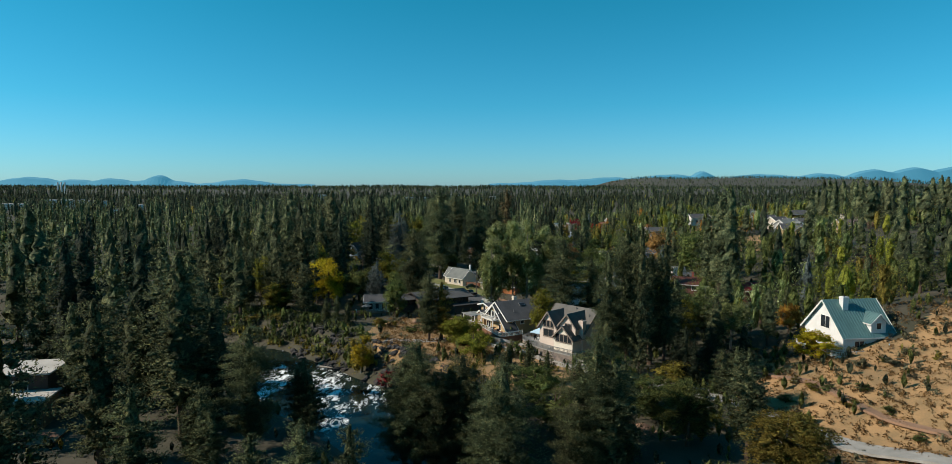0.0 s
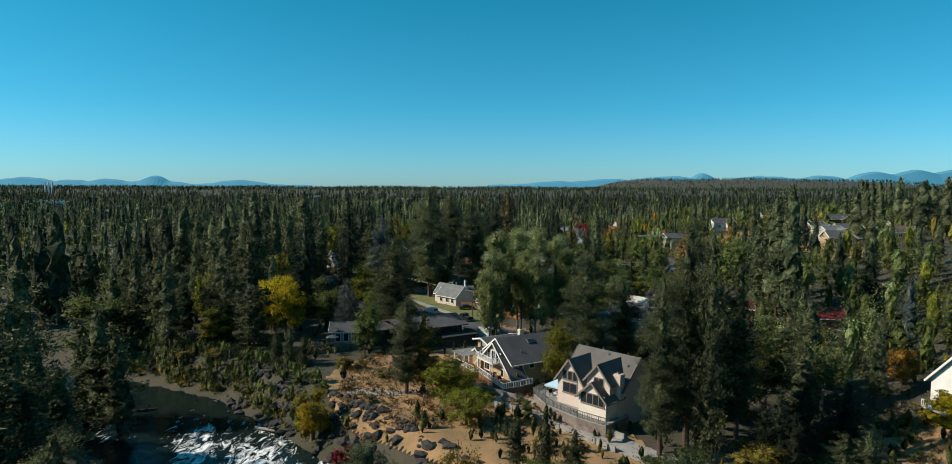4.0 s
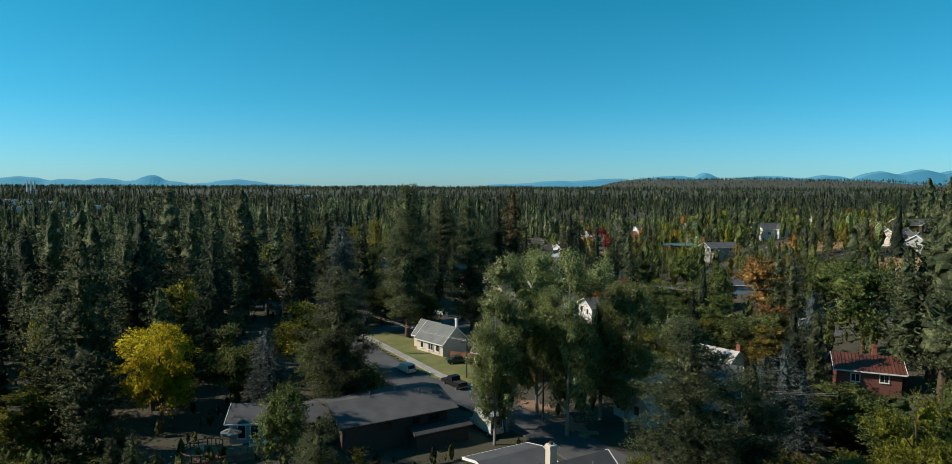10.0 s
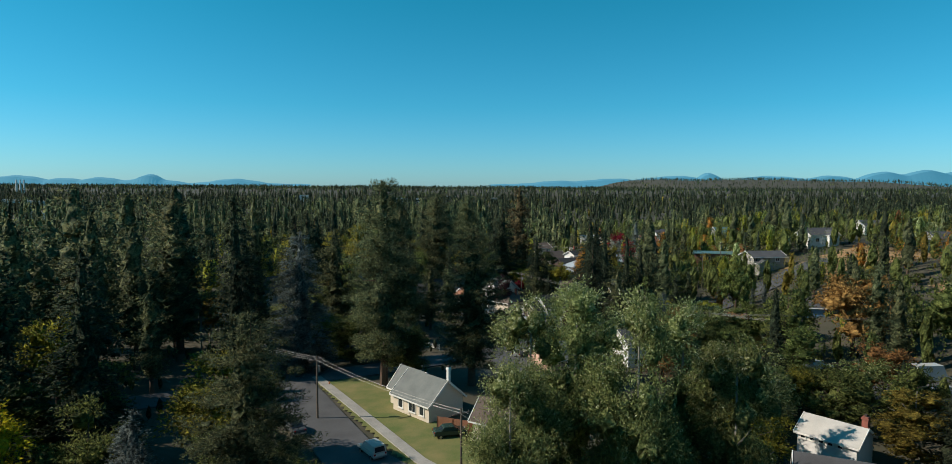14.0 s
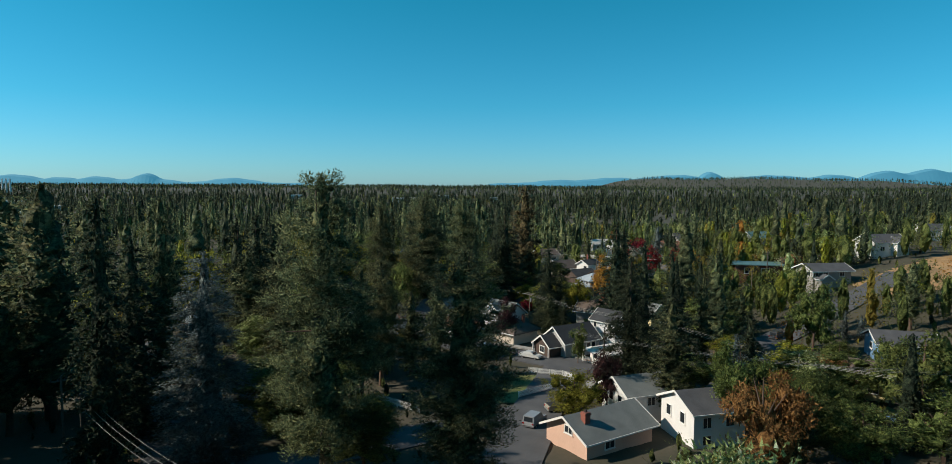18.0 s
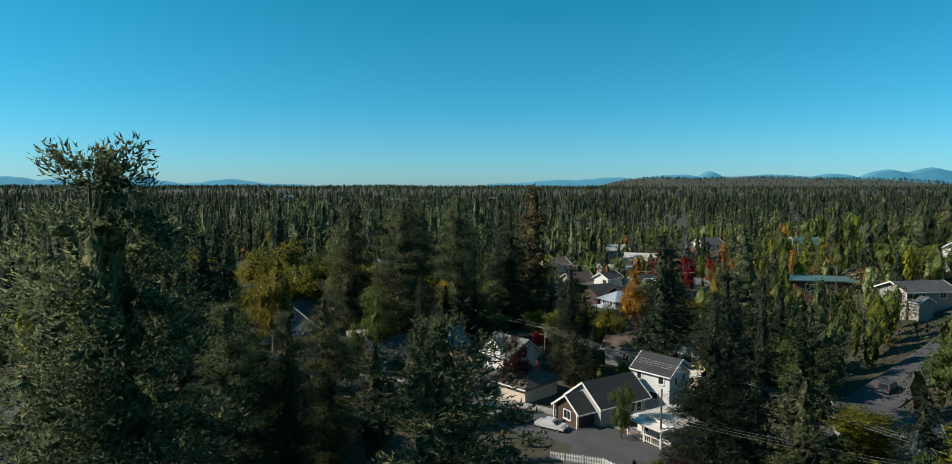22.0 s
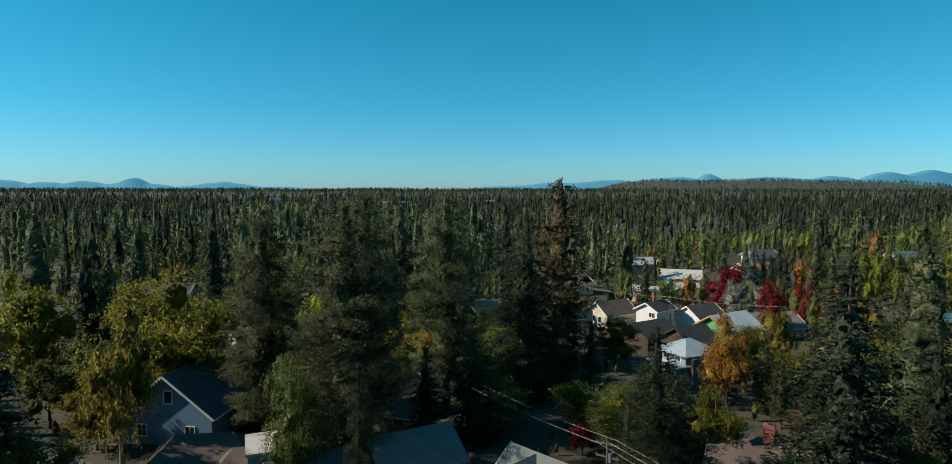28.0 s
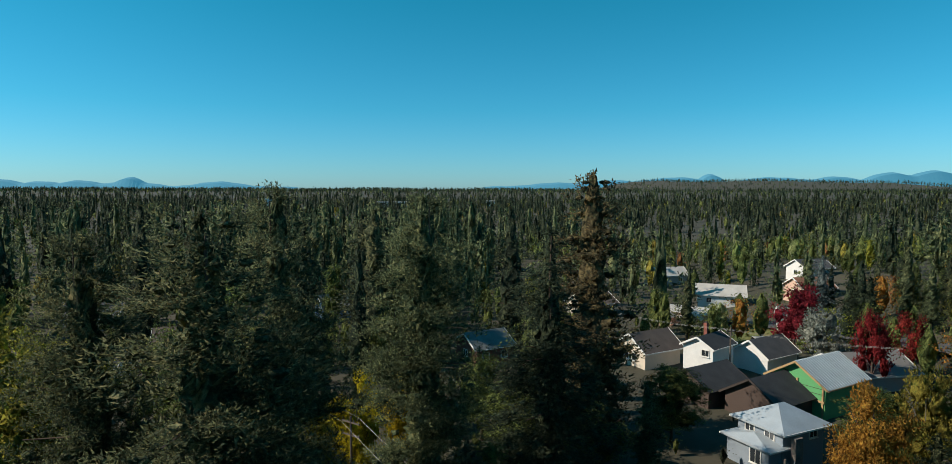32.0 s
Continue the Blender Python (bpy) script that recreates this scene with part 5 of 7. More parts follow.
# ---- dark low house and its round terrace ----
h = house("house", -11.5, 189.5, 29, "dark brown two-storey house with broad low grey roofs", 0.6)
wing(h, 15, 11, 4.4, 1.2, DARK, ROOF, 1.2, base=3, trim=DARKWOOD, windows=[("s", 5.4, 3.2, 1.6, 1.3), ("s", 2.6, 3.2, 1.0, 1.5), ("s", -2.0, 3.2, 1.6, 1.3), ("w", -3.0, 3.0, 1.8, 1.8), ("w", 0.0, 3.0, 1.8, 1.8)])
wing(h, 8, 7, 3.8, 0.9, DARK, ROOF, 0.9, ox=-8.5, oy=3.6, base=3, trim=DARKWOOD, windows=[("w", 0, 2.8, 2.0, 1.6), ("s", 0, 2.8, 2.0, 1.6)])
wing(h, 8, 3.0, 2.2, 0.3, DARK, ROOF_BLACK, 0.4, ox=5.5, oy=-6.9, base=3, trim=DARKWOOD)
vents(h, [(2, 1.0, 5.6), (2.8, 1.2, 5.6), (5.0, -1.2, 5.4), (-2, 0.8, 5.6)])
h = house("house", -29.5, 188.5, 5, "small grey house with white-framed porch beside the terrace", 0.2)
wing(h, 7, 6, 3.4, 1.5, GREY, ROOF, 0.5, windows=[("s", -1.8, 1.8, 1.0, 1.8), ("s", 0, 1.8, 1.0, 1.8), ("s", 1.8, 1.8, 1.0, 1.8)])
terrace = thing("terrace", frame_at(-31.5, 180.6, 15, -1.0), "round raised terrace with stone wall, timber floor and rail", "terrace")
ring = [(2.9 * math.cos(a * math.pi / 8) - 2.6, 2.9 * math.sin(a * math.pi / 8)) for a in range(16)]
part("floor", Build().slab([(x, y, 2.2) for x, y in ring], 0.25), WOOD, terrace)
part("wall", Build().tube([(-2.6, 0, -2.2), (-2.6, 0, 1.95)], [2.6, 2.75], 16), STONE, terrace)
part("walkway", Build().slab([(-0.5, -1.6, 2.2), (5.5, -1.6, 2.2), (5.5, 1.6, 2.2), (-0.5, 1.6, 2.2)], 0.25), WOOD, terrace)
part("walkway_wall", Build().box(0, -1.4, -1.5, 5.4, 1.4, 1.94), STONE, terrace)
railing(terrace, ring[2:15], 2.2, WOOD, 0.9, 0.4)
railing(terrace, [(0.4, -1.6), (5.5, -1.6)], 2.2, WOOD, 0.9, 0.4)
for i in range(7):
    part("step", Build().box(-6.2 - i * 0.3, -1.2, 1.9 - i * 0.3, -5.4 - i * 0.3, 0.2, 2.05 - i * 0.3), WOOD, terrace)

# ---- along the first street ----
h = house("house", -5.4, 232.6, -45, "cream cottage with grey roof, brown fence and white chimney", 1.2)
wing(h, 8.4, 6.8, 3.0, 2.9, CREAM, ROOF_LIGHT, 0.4, windows=[("s", -2.4, 1.6, 0.9, 1.3), ("s", 0.4, 1.6, 1.4, 1.3), ("s", 2.6, 1.6, 0.9, 1.3)])
wing(h, 5.4, 5.0, 3.1, 2.7, CREAM, ROOF_LIGHT, 0.4, ox=-4.2, oy=0.6, windows=[("w", 0, 2.0, 1.2, 1.4)])
chimney(h, 3.4, 1.2, 4.5, 7.4, 0.45, WHITE)
h = house("cottage", 5.6, 223.5, -30, "small cream cottage with wooden gable porch", 1.2)
wing(h, 6, 5.5, 2.8, 2.2, CREAM, ROOF_BROWN, 0.5, windows=[("w", 0, 1.4, 1.2, 1.3), ("s", 0, 1.4, 1.2, 1.3)])
h = house("cottage", 11.6, 215.0, -30, "orange-painted cottage half hidden by cottonwoods", 1.0)
wing(h, 7, 6, 3.0, 2.2, ORANGEWALL, ROOF_BROWN, 0.5, windows=[("w", -1, 1.4, 1.0, 1.3), ("w", 1, 1.4, 1.0, 1.3)])
h = house("house", 29.5, 196.5, 35, "white house with blue-green roof behind the pines", 0.8)
wing(h, 9, 7, 3.2, 2.8, WHITEWALL, METAL_TEAL, 0.5, windows=[("w", -1.2, 1.6, 1.0, 1.4), ("w", 1.2, 1.6, 1.0, 1.4), ("w", 0, 4.2, 0.9, 1.0)])
h = house("garage", 48.0, 216.2, -50, "white garage with pale roof and row of small windows", 1.7)
wing(h, 7.0, 5.4, 3.0, 1.6, WHITEWALL, ROOF_PALE, 0.35, base=2.5, windows=[("s", -2.8, 2.3, 0.5, 0.35), ("s", -1.7, 2.3, 0.5, 0.35), ("s", -0.6, 2.3, 0.5, 0.35), ("s", 0.5, 2.3, 0.5, 0.35), ("s", 1.6, 2.3, 0.5, 0.35)])
chimney(h, 2.9, 1.7, 2, 5.5, 0.7)
h = house("house", 41.0, 202.0, -25, "slate-blue house with dark roof, dormer and round window")
wing(h, 9, 8, 3.2, 3.4, SLATE, ROOF, 0.5, windows=[("w", 0.0, 4.2, 0.9, 0.9), ("w", -1.8, 1.6, 1.0, 1.4), ("s", -2.6, 1.6, 1.1, 1.2)])
wing(h, 3.6, 2.6, 4.2, 1.4, SLATE, ROOF, 0.35, ox=2.0, oy=-2.2, turned=90, base=-2, windows=[("w", 0, 3.8, 0.9, 1.0)])
h = house("house", 69.3, 206.0, -22, "red-brown house with rust-brown metal roof")
wing(h, 9.5, 7, 4.2, 1.7, BROWNRED, METAL_RUST, 0.6, ribs=0.55, base=3, windows=[("s", 2.2, 2.8, 1.2, 1.2), ("s", -2.0, 2.6, 1.2, 1.2)])
chimney(h, 1.5, 1.5, 4, 7.4, 0.7)
h = house("shed", 84.5, 189.5, -10, "shed with bright red metal roof among trees")
wing(h, 7.5, 5, 3.0, 1.8, BROWNRED, METAL_RED, 0.5, ribs=0.5, base=3)

# ---- corner with the white picket fence ----
h = house("house", 19.7, 261.4, 33, "low house with broad grey-green roof and brick chimney")
wing(h, 12, 8, 2.7, 2.0, PEACH, ROOF_LIGHT, 0.7, windows=[("w", 0.5, 2.9, 1.4, 0.9), ("s", -2, 1.4, 1.6, 1.2)])
chimney(h, -4.0, -1.5, 2, 5.2, 0.9)
h = house("house", 27.6, 272.0, 20, "white two-storey house with grey roof")
wing(h, 8, 7, 4.6, 1.8, WHITEWALL, ROOF_LIGHT, 0.5, windows=[("w", -1, 3.2, 1.0, 1.2), ("w", 1.4, 3.2, 1.0, 1.2), ("s", 0, 3.2, 1.2, 1.2)])
h = house("house", 34.5, 263.5, 15, "white two-storey house in shade of pines")
wing(h, 8, 8, 5.0, 1.8, WHITEWALL, ROOF, 0.5, windows=[("w", -2, 3.4, 1.0, 1.4), ("w", 1.4, 3.4, 1.0, 1.4), ("s", -2, 3.4, 1.2, 1.4), ("s", 1.5, 3.4, 1.2, 1.4), ("s", -2, 1.0, 1.2, 1.2)])
h = house("house", 69.5, 281.0, -38, "pale yellow bungalow with grey-brown roof and white windows")
wing(h, 12, 9, 3.2, 2.0, YELLOW, ROOF_BROWN, 0.7, base=3, windows=[("s", -3.6, 1.6, 1.8, 1.5), ("s", 0.4, 1.6, 1.4, 1.3), ("s", 3.4, 1.6, 1.6, 1.4), ("w", 0, 1.6, 1.4, 1.4)])
wing(h, 4.5, 4.5, 2.8, 1.0, YELLOW, ROOF_BROWN, 0.5, ox=-7.0, oy=-2.5, base=3)
h = house("house", 58.5, 300.0, -20, "low dark grey-roofed house among trees")
wing(h, 11, 8, 2.8, 1.8, GREY, ROOF, 0.6, windows=[("s", -2, 1.4, 1.4, 1.2), ("s", 2, 1.4, 1.4, 1.2)])
h = house("house", 84.0, 296.0, -15, "blue-walled low house with dark grey roof")
wing(h, 10, 8, 3.0, 1.6, BLUE, ROOF, 0.6, base=3, windows=[("s", -2, 1.5, 1.2, 1.2), ("w", 0, 1.5, 1.2, 1.2)])

# ---- row beyond the second street ----
h = house("house", 22.2, 308.8, 32, "grey cottage with black roof and white-trimmed gable porch")
wing(h, 9.2, 7.0, 3.3, 2.6, GREY, ROOF_BLACK, 0.5, ox=1.0, windows=[("s", -2.2, 1.8, 0.9, 1.3), ("s", 1.6, 1.8, 0.9, 1.3), ("s", 3.0, 1.8, 0.9, 1.3)])
# open porch closed with dark walls that stand in for the shade inside
wing(h, 3.0, 5.0, 2.6, 1.8, DARK, ROOF_BLACK, 0.5, ox=-5.0, oy=0.4, windows=[("w", 0, 1.4, 1.4, 1.2)])
for yy in (-2.2, 2.9):
    part("porch_post", Build().box(-7.0, yy - 0.1, 0, -6.8, yy + 0.1, 2.5), WHITE, h)
h = house("house", 32.3, 313.2, -48, "white-grey two-storey house with dark roof")
wing(h, 6.3, 5.8, 6.3, 1.9, siding("pale_grey_siding", (0.62, 0.62, 0.62)), ROOF_BLACK, 0.45, windows=[("s", -2.1, 5.1, 0.7, 1.1), ("s", 1.7, 5.1, 0.8, 1.1), ("e", -1.2, 4.9, 0.7, 1.1), ("e", 1.0, 5.1, 0.8, 1.1), ("s", 0.4, 2.5, 1.5, 0.9)])
h = house("cottage", 30.2, 301.6, 32, "white cottage with pale roof and railed porch")
wing(h, 6.5, 6, 2.7, 0.7, WHITEWALL, ROOF_PALE, 0.4, windows=[("w", -1.5, 1.4, 1.0, 1.2)])
railing(h, [(-5.2, 3), (-5.2, -3), (-3.3, -3)], 0.3)
part("porch_roof", Build().slab([(-5.4, -3.2, 2.55), (-3.0, -3.2, 2.8), (-3.0, 3.2, 2.8), (-5.4, 3.2, 2.55)], 0.15), WHITE, h)
for yy in (-2.9, 0, 2.9):
    part("porch_post", Build().box(-5.3, yy - 0.08, 0, -5.1, yy + 0.08, 2.4), WHITE, h)
h = house("house", 42.8, 323.4, -52, "yellow two-storey house with grey roof")
wing(h, 6.8, 5.8, 6.2, 1.9, YELLOW, ROOF_LIGHT, 0.5, windows=[("s", -1.6, 5.0, 1.8, 1.2), ("s", 1.8, 5.0, 0.9, 1.2)])
wing(h, 6, 3.0, 3.0, 0.8, PEACH, ROOF_PALE, 0.3, ox=1.0, oy=-4.6)
h = house("house", 36.7, 337.5, -28, "low house with brown-grey roof and red brick chimney")
wing(h, 14, 9, 3.6, 2.4, GREY, ROOF_BROWN, 0.7, windows=[("s", -3, 1.8, 1.2, 1.2)])
wing(h, 6, 6, 3.4, 1.8, GREY, ROOF_BROWN, 0.6, ox=5.0, oy=-4.0)
chimney(h, -1.6, -0.4, 5, 7.6, 1.1)
h = house("house", 9.9, 333.4, -46, "pale cottage with grey roof and white dormer")
wing(h, 7.4, 7.2, 3.7, 2.7, WHITEWALL, ROOF_LIGHT, 0.5, windows=[("w", -1.5, 2.0, 0.9, 1.3), ("s", 2.0, 2.0, 1.0, 1.2), ("s", -2.0, 2.0, 1.0, 1.2)])
wing(h, 3.4, 3.0, 5.0, 1.3, WHITEWALL, ROOF_LIGHT, 0.35, ox=-0.6, oy=-2.2, turned=90, base=-3.4, windows=[("w", 0, 4.6, 1.2, 0.9)])
h = house("house", 11.0, 319.8, -46, "low brown-roofed bungalow with brick chimney")
wing(h, 8.4, 8, 2.9, 2.2, CREAM, ROOF_BROWN, 0.7, hip=2.6)
chimney(h, 2.6, 1.0, 3, 5.8, 0.6)
h = house("house", -0.8, 324.8, 36, "white bungalow with terracotta roof")
wing(h, 7, 6.6, 2.9, 2.0, WHITEWALL, ROOF_ORANGE, 0.6, hip=2.4, windows=[("w", 0, 1.5, 1.2, 1.2)])
wing(h, 4, 4, 2.9, 1.6, WHITEWALL, ROOF_ORANGE, 0.5, ox=3.0, oy=4.4)
chimney(h, -0.5, -0.5, 4, 6.0, 0.5, CREAM)
h = house("house", -4.2, 340.6, 30, "dark craftsman house with grey-green roof and red-trimmed gable")
wing(h, 9, 8, 3.6, 2.6, GREY, ROOF_LIGHT, 0.7, trim=RED, gable=RED, windows=[("w", -1.6, 1.8, 1.0, 1.3), ("w", 1.6, 1.8, 1.0, 1.3), ("s", 0, 1.8, 1.2, 1.2)])
wing(h, 3.4, 5, 2.8, 1.8, GREY, ROOF_LIGHT, 0.5, ox=-5.4, oy=0.5, trim=RED, gable=RED)
h = house("house", -13.4, 335.0, 29, "craftsman cottage with stone-pillared porch and grey roof")
wing(h, 9, 8, 3.4, 2.6, GREY, ROOF, 0.6, trim=BROWNRED, windows=[("s", 0, 1.8, 1.4, 1.2)])
wing(h, 2.6, 5.4, 2.6, 1.7, GREY, ROOF, 0.5, ox=-5.4, oy=-0.4, trim=BROWNRED)
for yy in (-2.6, 1.8):
    part("porch_pillar", Build().box(-7.0, yy - 0.3, 0, -6.4, yy + 0.3, 2.5), STONE, h)
h = house("building", -18.3, 339.4, 20, "building with pale flat roof")
wing(h, 7, 5.6, 5.2, 0, GREY, ROOF_PALE, 0.2)
h = house("house", -27.6, 341.6, 10, "low house with brown hipped roofs")
wing(h, 11, 7, 3.0, 2.4, CREAM, ROOF_BROWN, 0.6, hip=2.4)
wing(h, 5, 6, 3.0, 1.9, CREAM, ROOF_BROWN, 0.6, ox=4.5, oy=-3.5, hip=1.8)
h = house("house", -36.0, 356.2, 82, "blue two-storey house with dark roof and white trim")
wing(h, 9.5, 12.4, 4.4, 4.8, BLUE, ROOF, 0.7, windows=[("w", 0.3, 6.3, 1.0, 1.5), ("w", -3.5, 1.8, 1.2, 1.4), ("w", 3.2, 1.8, 1.2, 1.4)])
h = house("house", -60.0, 325.5, 50, "pale blue house with grey roof behind trees")
wing(h, 9, 8, 4.4, 3.6, siding("pale_blue_siding", (0.4, 0.5, 0.58)), ROOF, 0.5, windows=[("w", 0, 4.6, 1.0, 1.2), ("s", -2, 2, 1, 1.2)])
h = house("cottage", -7.8, 363.0, 35, "small tan gabled cottage with white trim")
wing(h, 5, 4.4, 3.8, 2.2, TAN, ROOF_BROWN, 0.5, windows=[("w", 0, 2.4, 1.2, 1.4)])
h = house("shed", -6.6, 356.6, -20, "small dark shed with grey roof and white window")
wing(h, 5, 4, 2.8, 1.6, DARK, ROOF_LIGHT, 0.4, windows=[("s", -1, 1.5, 0.7, 0.7), ("s", 1.3, 1.3, 0.7, 0.7)])

# ---- last block ----
h = house("house", 55.6, 399.6, 30, "unfinished house with green sheathing and ribbed metal roof")
wing(h, 9.5, 8.4, 5.0, 2.6, GREEN, METAL_GREY, 0.8, ribs=0.6, trim=siding("raw_timber", (0.4, 0.26, 0.12)))
for yy in (-3.9, 0, 3.9):
    part("timber_post", Build().box(-4.95, yy - 0.12, 0, -4.78, yy + 0.12, 5.0), WALLS["raw_timber"], h)
part("timber_beam", Build().box(-4.98, -4.2, 2.3, -4.8, 4.2, 2.6), WALLS["raw_timber"], h)
for zz in (3.4, 4.2):
    part("sheathing_joint", Build().box(-4.8, -4.2, zz, -4.77, 4.2, zz + 0.06), DARKWOOD, h)
h = house("house", 67.0, 407.5, 10, "long low house with grey shingle roof")
wing(h, 13, 9, 3.2, 2.4, GREY, siding("mid_grey_shingles", (0.2, 0.19, 0.185)), 0.6)
h = house("house", 41.0, 381.0, 25, "grey-blue house with hipped metal roofs and white trim")
wing(h, 7.0, 6.4, 5.2, 1.7, SLATE, METAL_GREY, 0.7, hip=3.0, windows=[("w", 1.4, 4.2, 1.2, 1.4), ("w", -1.4, 4.2, 1.2, 1.4), ("s", 1.6, 4.2, 1.2, 1.4), ("w", 0.5, 1.6, 1.4, 1.4)])
wing(h, 2.6, 6.0, 3.2, 0.7, SLATE, METAL_GREY, 0.6, ox=-4.2, oy=0.0, hip=1.4, windows=[("w", 1.2, 1.7, 1.4, 1.6)])
part("stone_pier", Build().box(-3.0, -4.5, 0, -1.8, -3.9, 4.4), STONE, h)
h = house("house", 45.6, 416.6, 40, "white gabled house with dark roof and two small windows")
wing(h, 7, 5.6, 5.6, 1.5, WHITEWALL, ROOF_BLACK, 0.5, windows=[("w", 1.4, 4.4, 1.3, 1.0), ("w", 1.4, 1.8, 1.3, 0.9)])
chimney(h, 0.5, 0.8, 6, 8.8, 0.6)
h = house("house", 37.0, 424.0, 30, "cream cottage with brown roof")
wing(h, 9, 7.4, 3.4, 2.6, CREAM, ROOF_BROWN, 0.6, windows=[("w", -1, 1.8, 1.0, 1.3), ("w", 1, 1.8, 1.0, 1.3)])
h = house("building", 56.5, 459.0, -32, "long peach bungalow with pale flat roof and gabled porches")
wing(h, 15, 8, 3.4, 0.6, PEACH, ROOF_PALE, 0.6, windows=[("s", -5, 1.6, 1.2, 1.2), ("s", -1, 1.6, 1.2, 1.2), ("s", 3.5, 1.6, 1.2, 1.2)])
wing(h, 3, 3.4, 2.6, 1.2, PEACH, ROOF_PALE, 0.4, ox=-4, oy=-5.0, turned=90)
wing(h, 3, 3.4, 2.6, 1.2, PEACH, ROOF_PALE, 0.4, ox=2.5, oy=-5.0, turned=90)
h = house("house", 47.6, 397.0, 32, "dark-roofed house with broad shingle slopes")
wing(h, 10, 8.4, 3.2, 2.6, DARK, ROOF_BLACK, 0.6, trim=DARKWOOD)
h = house("house", 40.5, 404.0, 32, "dark-roofed bungalow beside taller houses")
wing(h, 9, 8, 3.0, 2.2, DARK, ROOF_BLACK, 0.6, trim=DARKWOOD)
h = house("house", 57.5, 420.5, 32, "white cottage with dark roof")
wing(h, 9, 7, 3.2, 2.4, WHITEWALL, ROOF, 0.5)
for x, y, turn, wall, roof, L, text in (
        (-52, 430, 20, GREY, ROOF_BROWN, 12, "long low house with brown roof among trees"), (-60, 412, 10, WHITEWALL, ROOF, 9, "white house with dark gable roof among trees"),
        (-85, 455, 0, GREY, ROOF, 14, "grey house with dark roof among trees"), (-43, 405, 30, CREAM, ROOF_BROWN, 10, "cream house with brown roof among trees"),
        (-31, 468, 30, BLUE, ROOF_LIGHT, 9, "blue-grey house with pale roof among firs"), (6, 426, 30, BROWNRED, ROOF_LIGHT, 8, "brick-red house with grey roof half hidden by firs"),
        (75, 440, -20, GREY, ROOF_LIGHT, 10, "grey house with pale roof on the far street"), (72, 478, -20, WHITEWALL, ROOF_PALE, 12, "white low building on the far street"),
        (92, 470, 10, PEACH, ROOF_ORANGE, 9, "peach house with terracotta roof"), (108, 500, 15, WHITEWALL, ROOF, 10, "white house with dark roof"),
        (120, 440, 5, GREY, METAL_TEAL, 9, "grey house with blue-green roof"), (150, 455, -10, WHITEWALL, ROOF_LIGHT, 9, "white house with grey roof"),
        (35, 470, 30, CREAM, ROOF_BROWN, 10, "cream house with brown roof"), (70, 520, 15, GREY, ROOF_PALE, 12, "grey house with pale roof")):
    h = house("house", x, y, turn, text)
    wing(h, L, 8, 3.4, 2.2, wall, roof, 0.5, base=2, windows=[("s", -L / 4, 1.7, 1.2, 1.2), ("s", L / 4, 1.7, 1.2, 1.2), ("w", 0, 1.7, 1.2, 1.2)])

# ---- houses on the hill ----
h = house("house", 101.0, 355.0, 8, "grey two-storey house with wide roof on the slope")
wing(h, 11.5, 7.6, 5.2, 1.5, siding("stone_grey_siding", (0.3, 0.28, 0.25)), ROOF, 0.8, base=4, windows=[("s", -5, 4.0, 1.4, 1.2), ("s", -2, 4.0, 1.4, 1.2), ("s", 3, 4.0, 1.4, 1.2), ("w", -1, 4.0, 1.4, 1.2), ("w", 2, 4.0, 1.4, 1.2)])
wing(h, 3.4, 3.4, 3.2, 1.1, WALLS["stone_grey_siding"], ROOF, 0.4, ox=-3.4, oy=-4.8, turned=90, base=4)
h = house("house", 94.0, 382.0, -12, "modern red-brown house with flat overhanging roof")
wing(h, 14, 8, 4.6, 0, BROWNRED, METAL_TEAL, 1.2, base=4, windows=[("s", -3, 2.8, 2.4, 1.6), ("s", 2, 2.8, 2.4, 1.6)])
for x, y, turn, wall, roof, L, up in ((133, 380, 10, WHITEWALL, ROOF, 12, 4.6), (165, 318, -10, GREY, ROOF, 10, 4), (158, 332, 20, CREAM, ROOF, 9, 4), (176, 300, 0, TAN, ROOF_BROWN, 10, 4),
                                     (150, 305, 15, GREY, ROOF_LIGHT, 9, 4), (140, 282, -5, TAN, ROOF, 9, 4), (160, 352, 10, GREY, ROOF, 11, 4), (190, 372, 0, DARK, ROOF, 14, 5), (200, 340, 12, CREAM, ROOF_BROWN, 10, 4), (178, 420, 5, WHITEWALL, ROOF, 11, 4)):
    h = house("house", x, y, turn, "house with gabled roof among pines on the hill")
    wing(h, L, 8, up, 2.2, wall, roof, 0.5, base=5, windows=[("s", -L / 4, 2.4, 1.4, 1.3), ("s", L / 4, 2.4, 1.4, 1.3), ("w", 1, 2.4, 1.2, 1.2)])
    wing(h, 4.0, 4.2, up, 1.5, wall, roof, 0.4, ox=L / 5, oy=-4.2, turned=90, base=5, windows=[("w", 0, 2.4, 1.4, 1.3)])

# ---- building across the river ----
h = house("building", -76.5, 104, 12, "dark modern building with pale sloping flat roofs", 1.0)
wing(h, 12, 8, 6.2, 0, DARK, ROOF_PALE, 0.6, base=4, windows=[("s", 2, 4.4, 2.0, 1.6), ("s", -2, 4.4, 2.0, 1.6)])
wing(h, 9, 6, 3.4, 0, siding("warm_timber_cladding", (0.22, 0.12, 0.06)), ROOF_PALE, 0.4, ox=3.0, oy=-7.0, base=4)
deck(h, [(2, -18), (12, -18), (12, -12), (2, -12)], -0.2, WOOD, -3.0)
railing(h, [(-8, -17), (2, -18)], -0.6, WOOD, 1.1, 0.25)

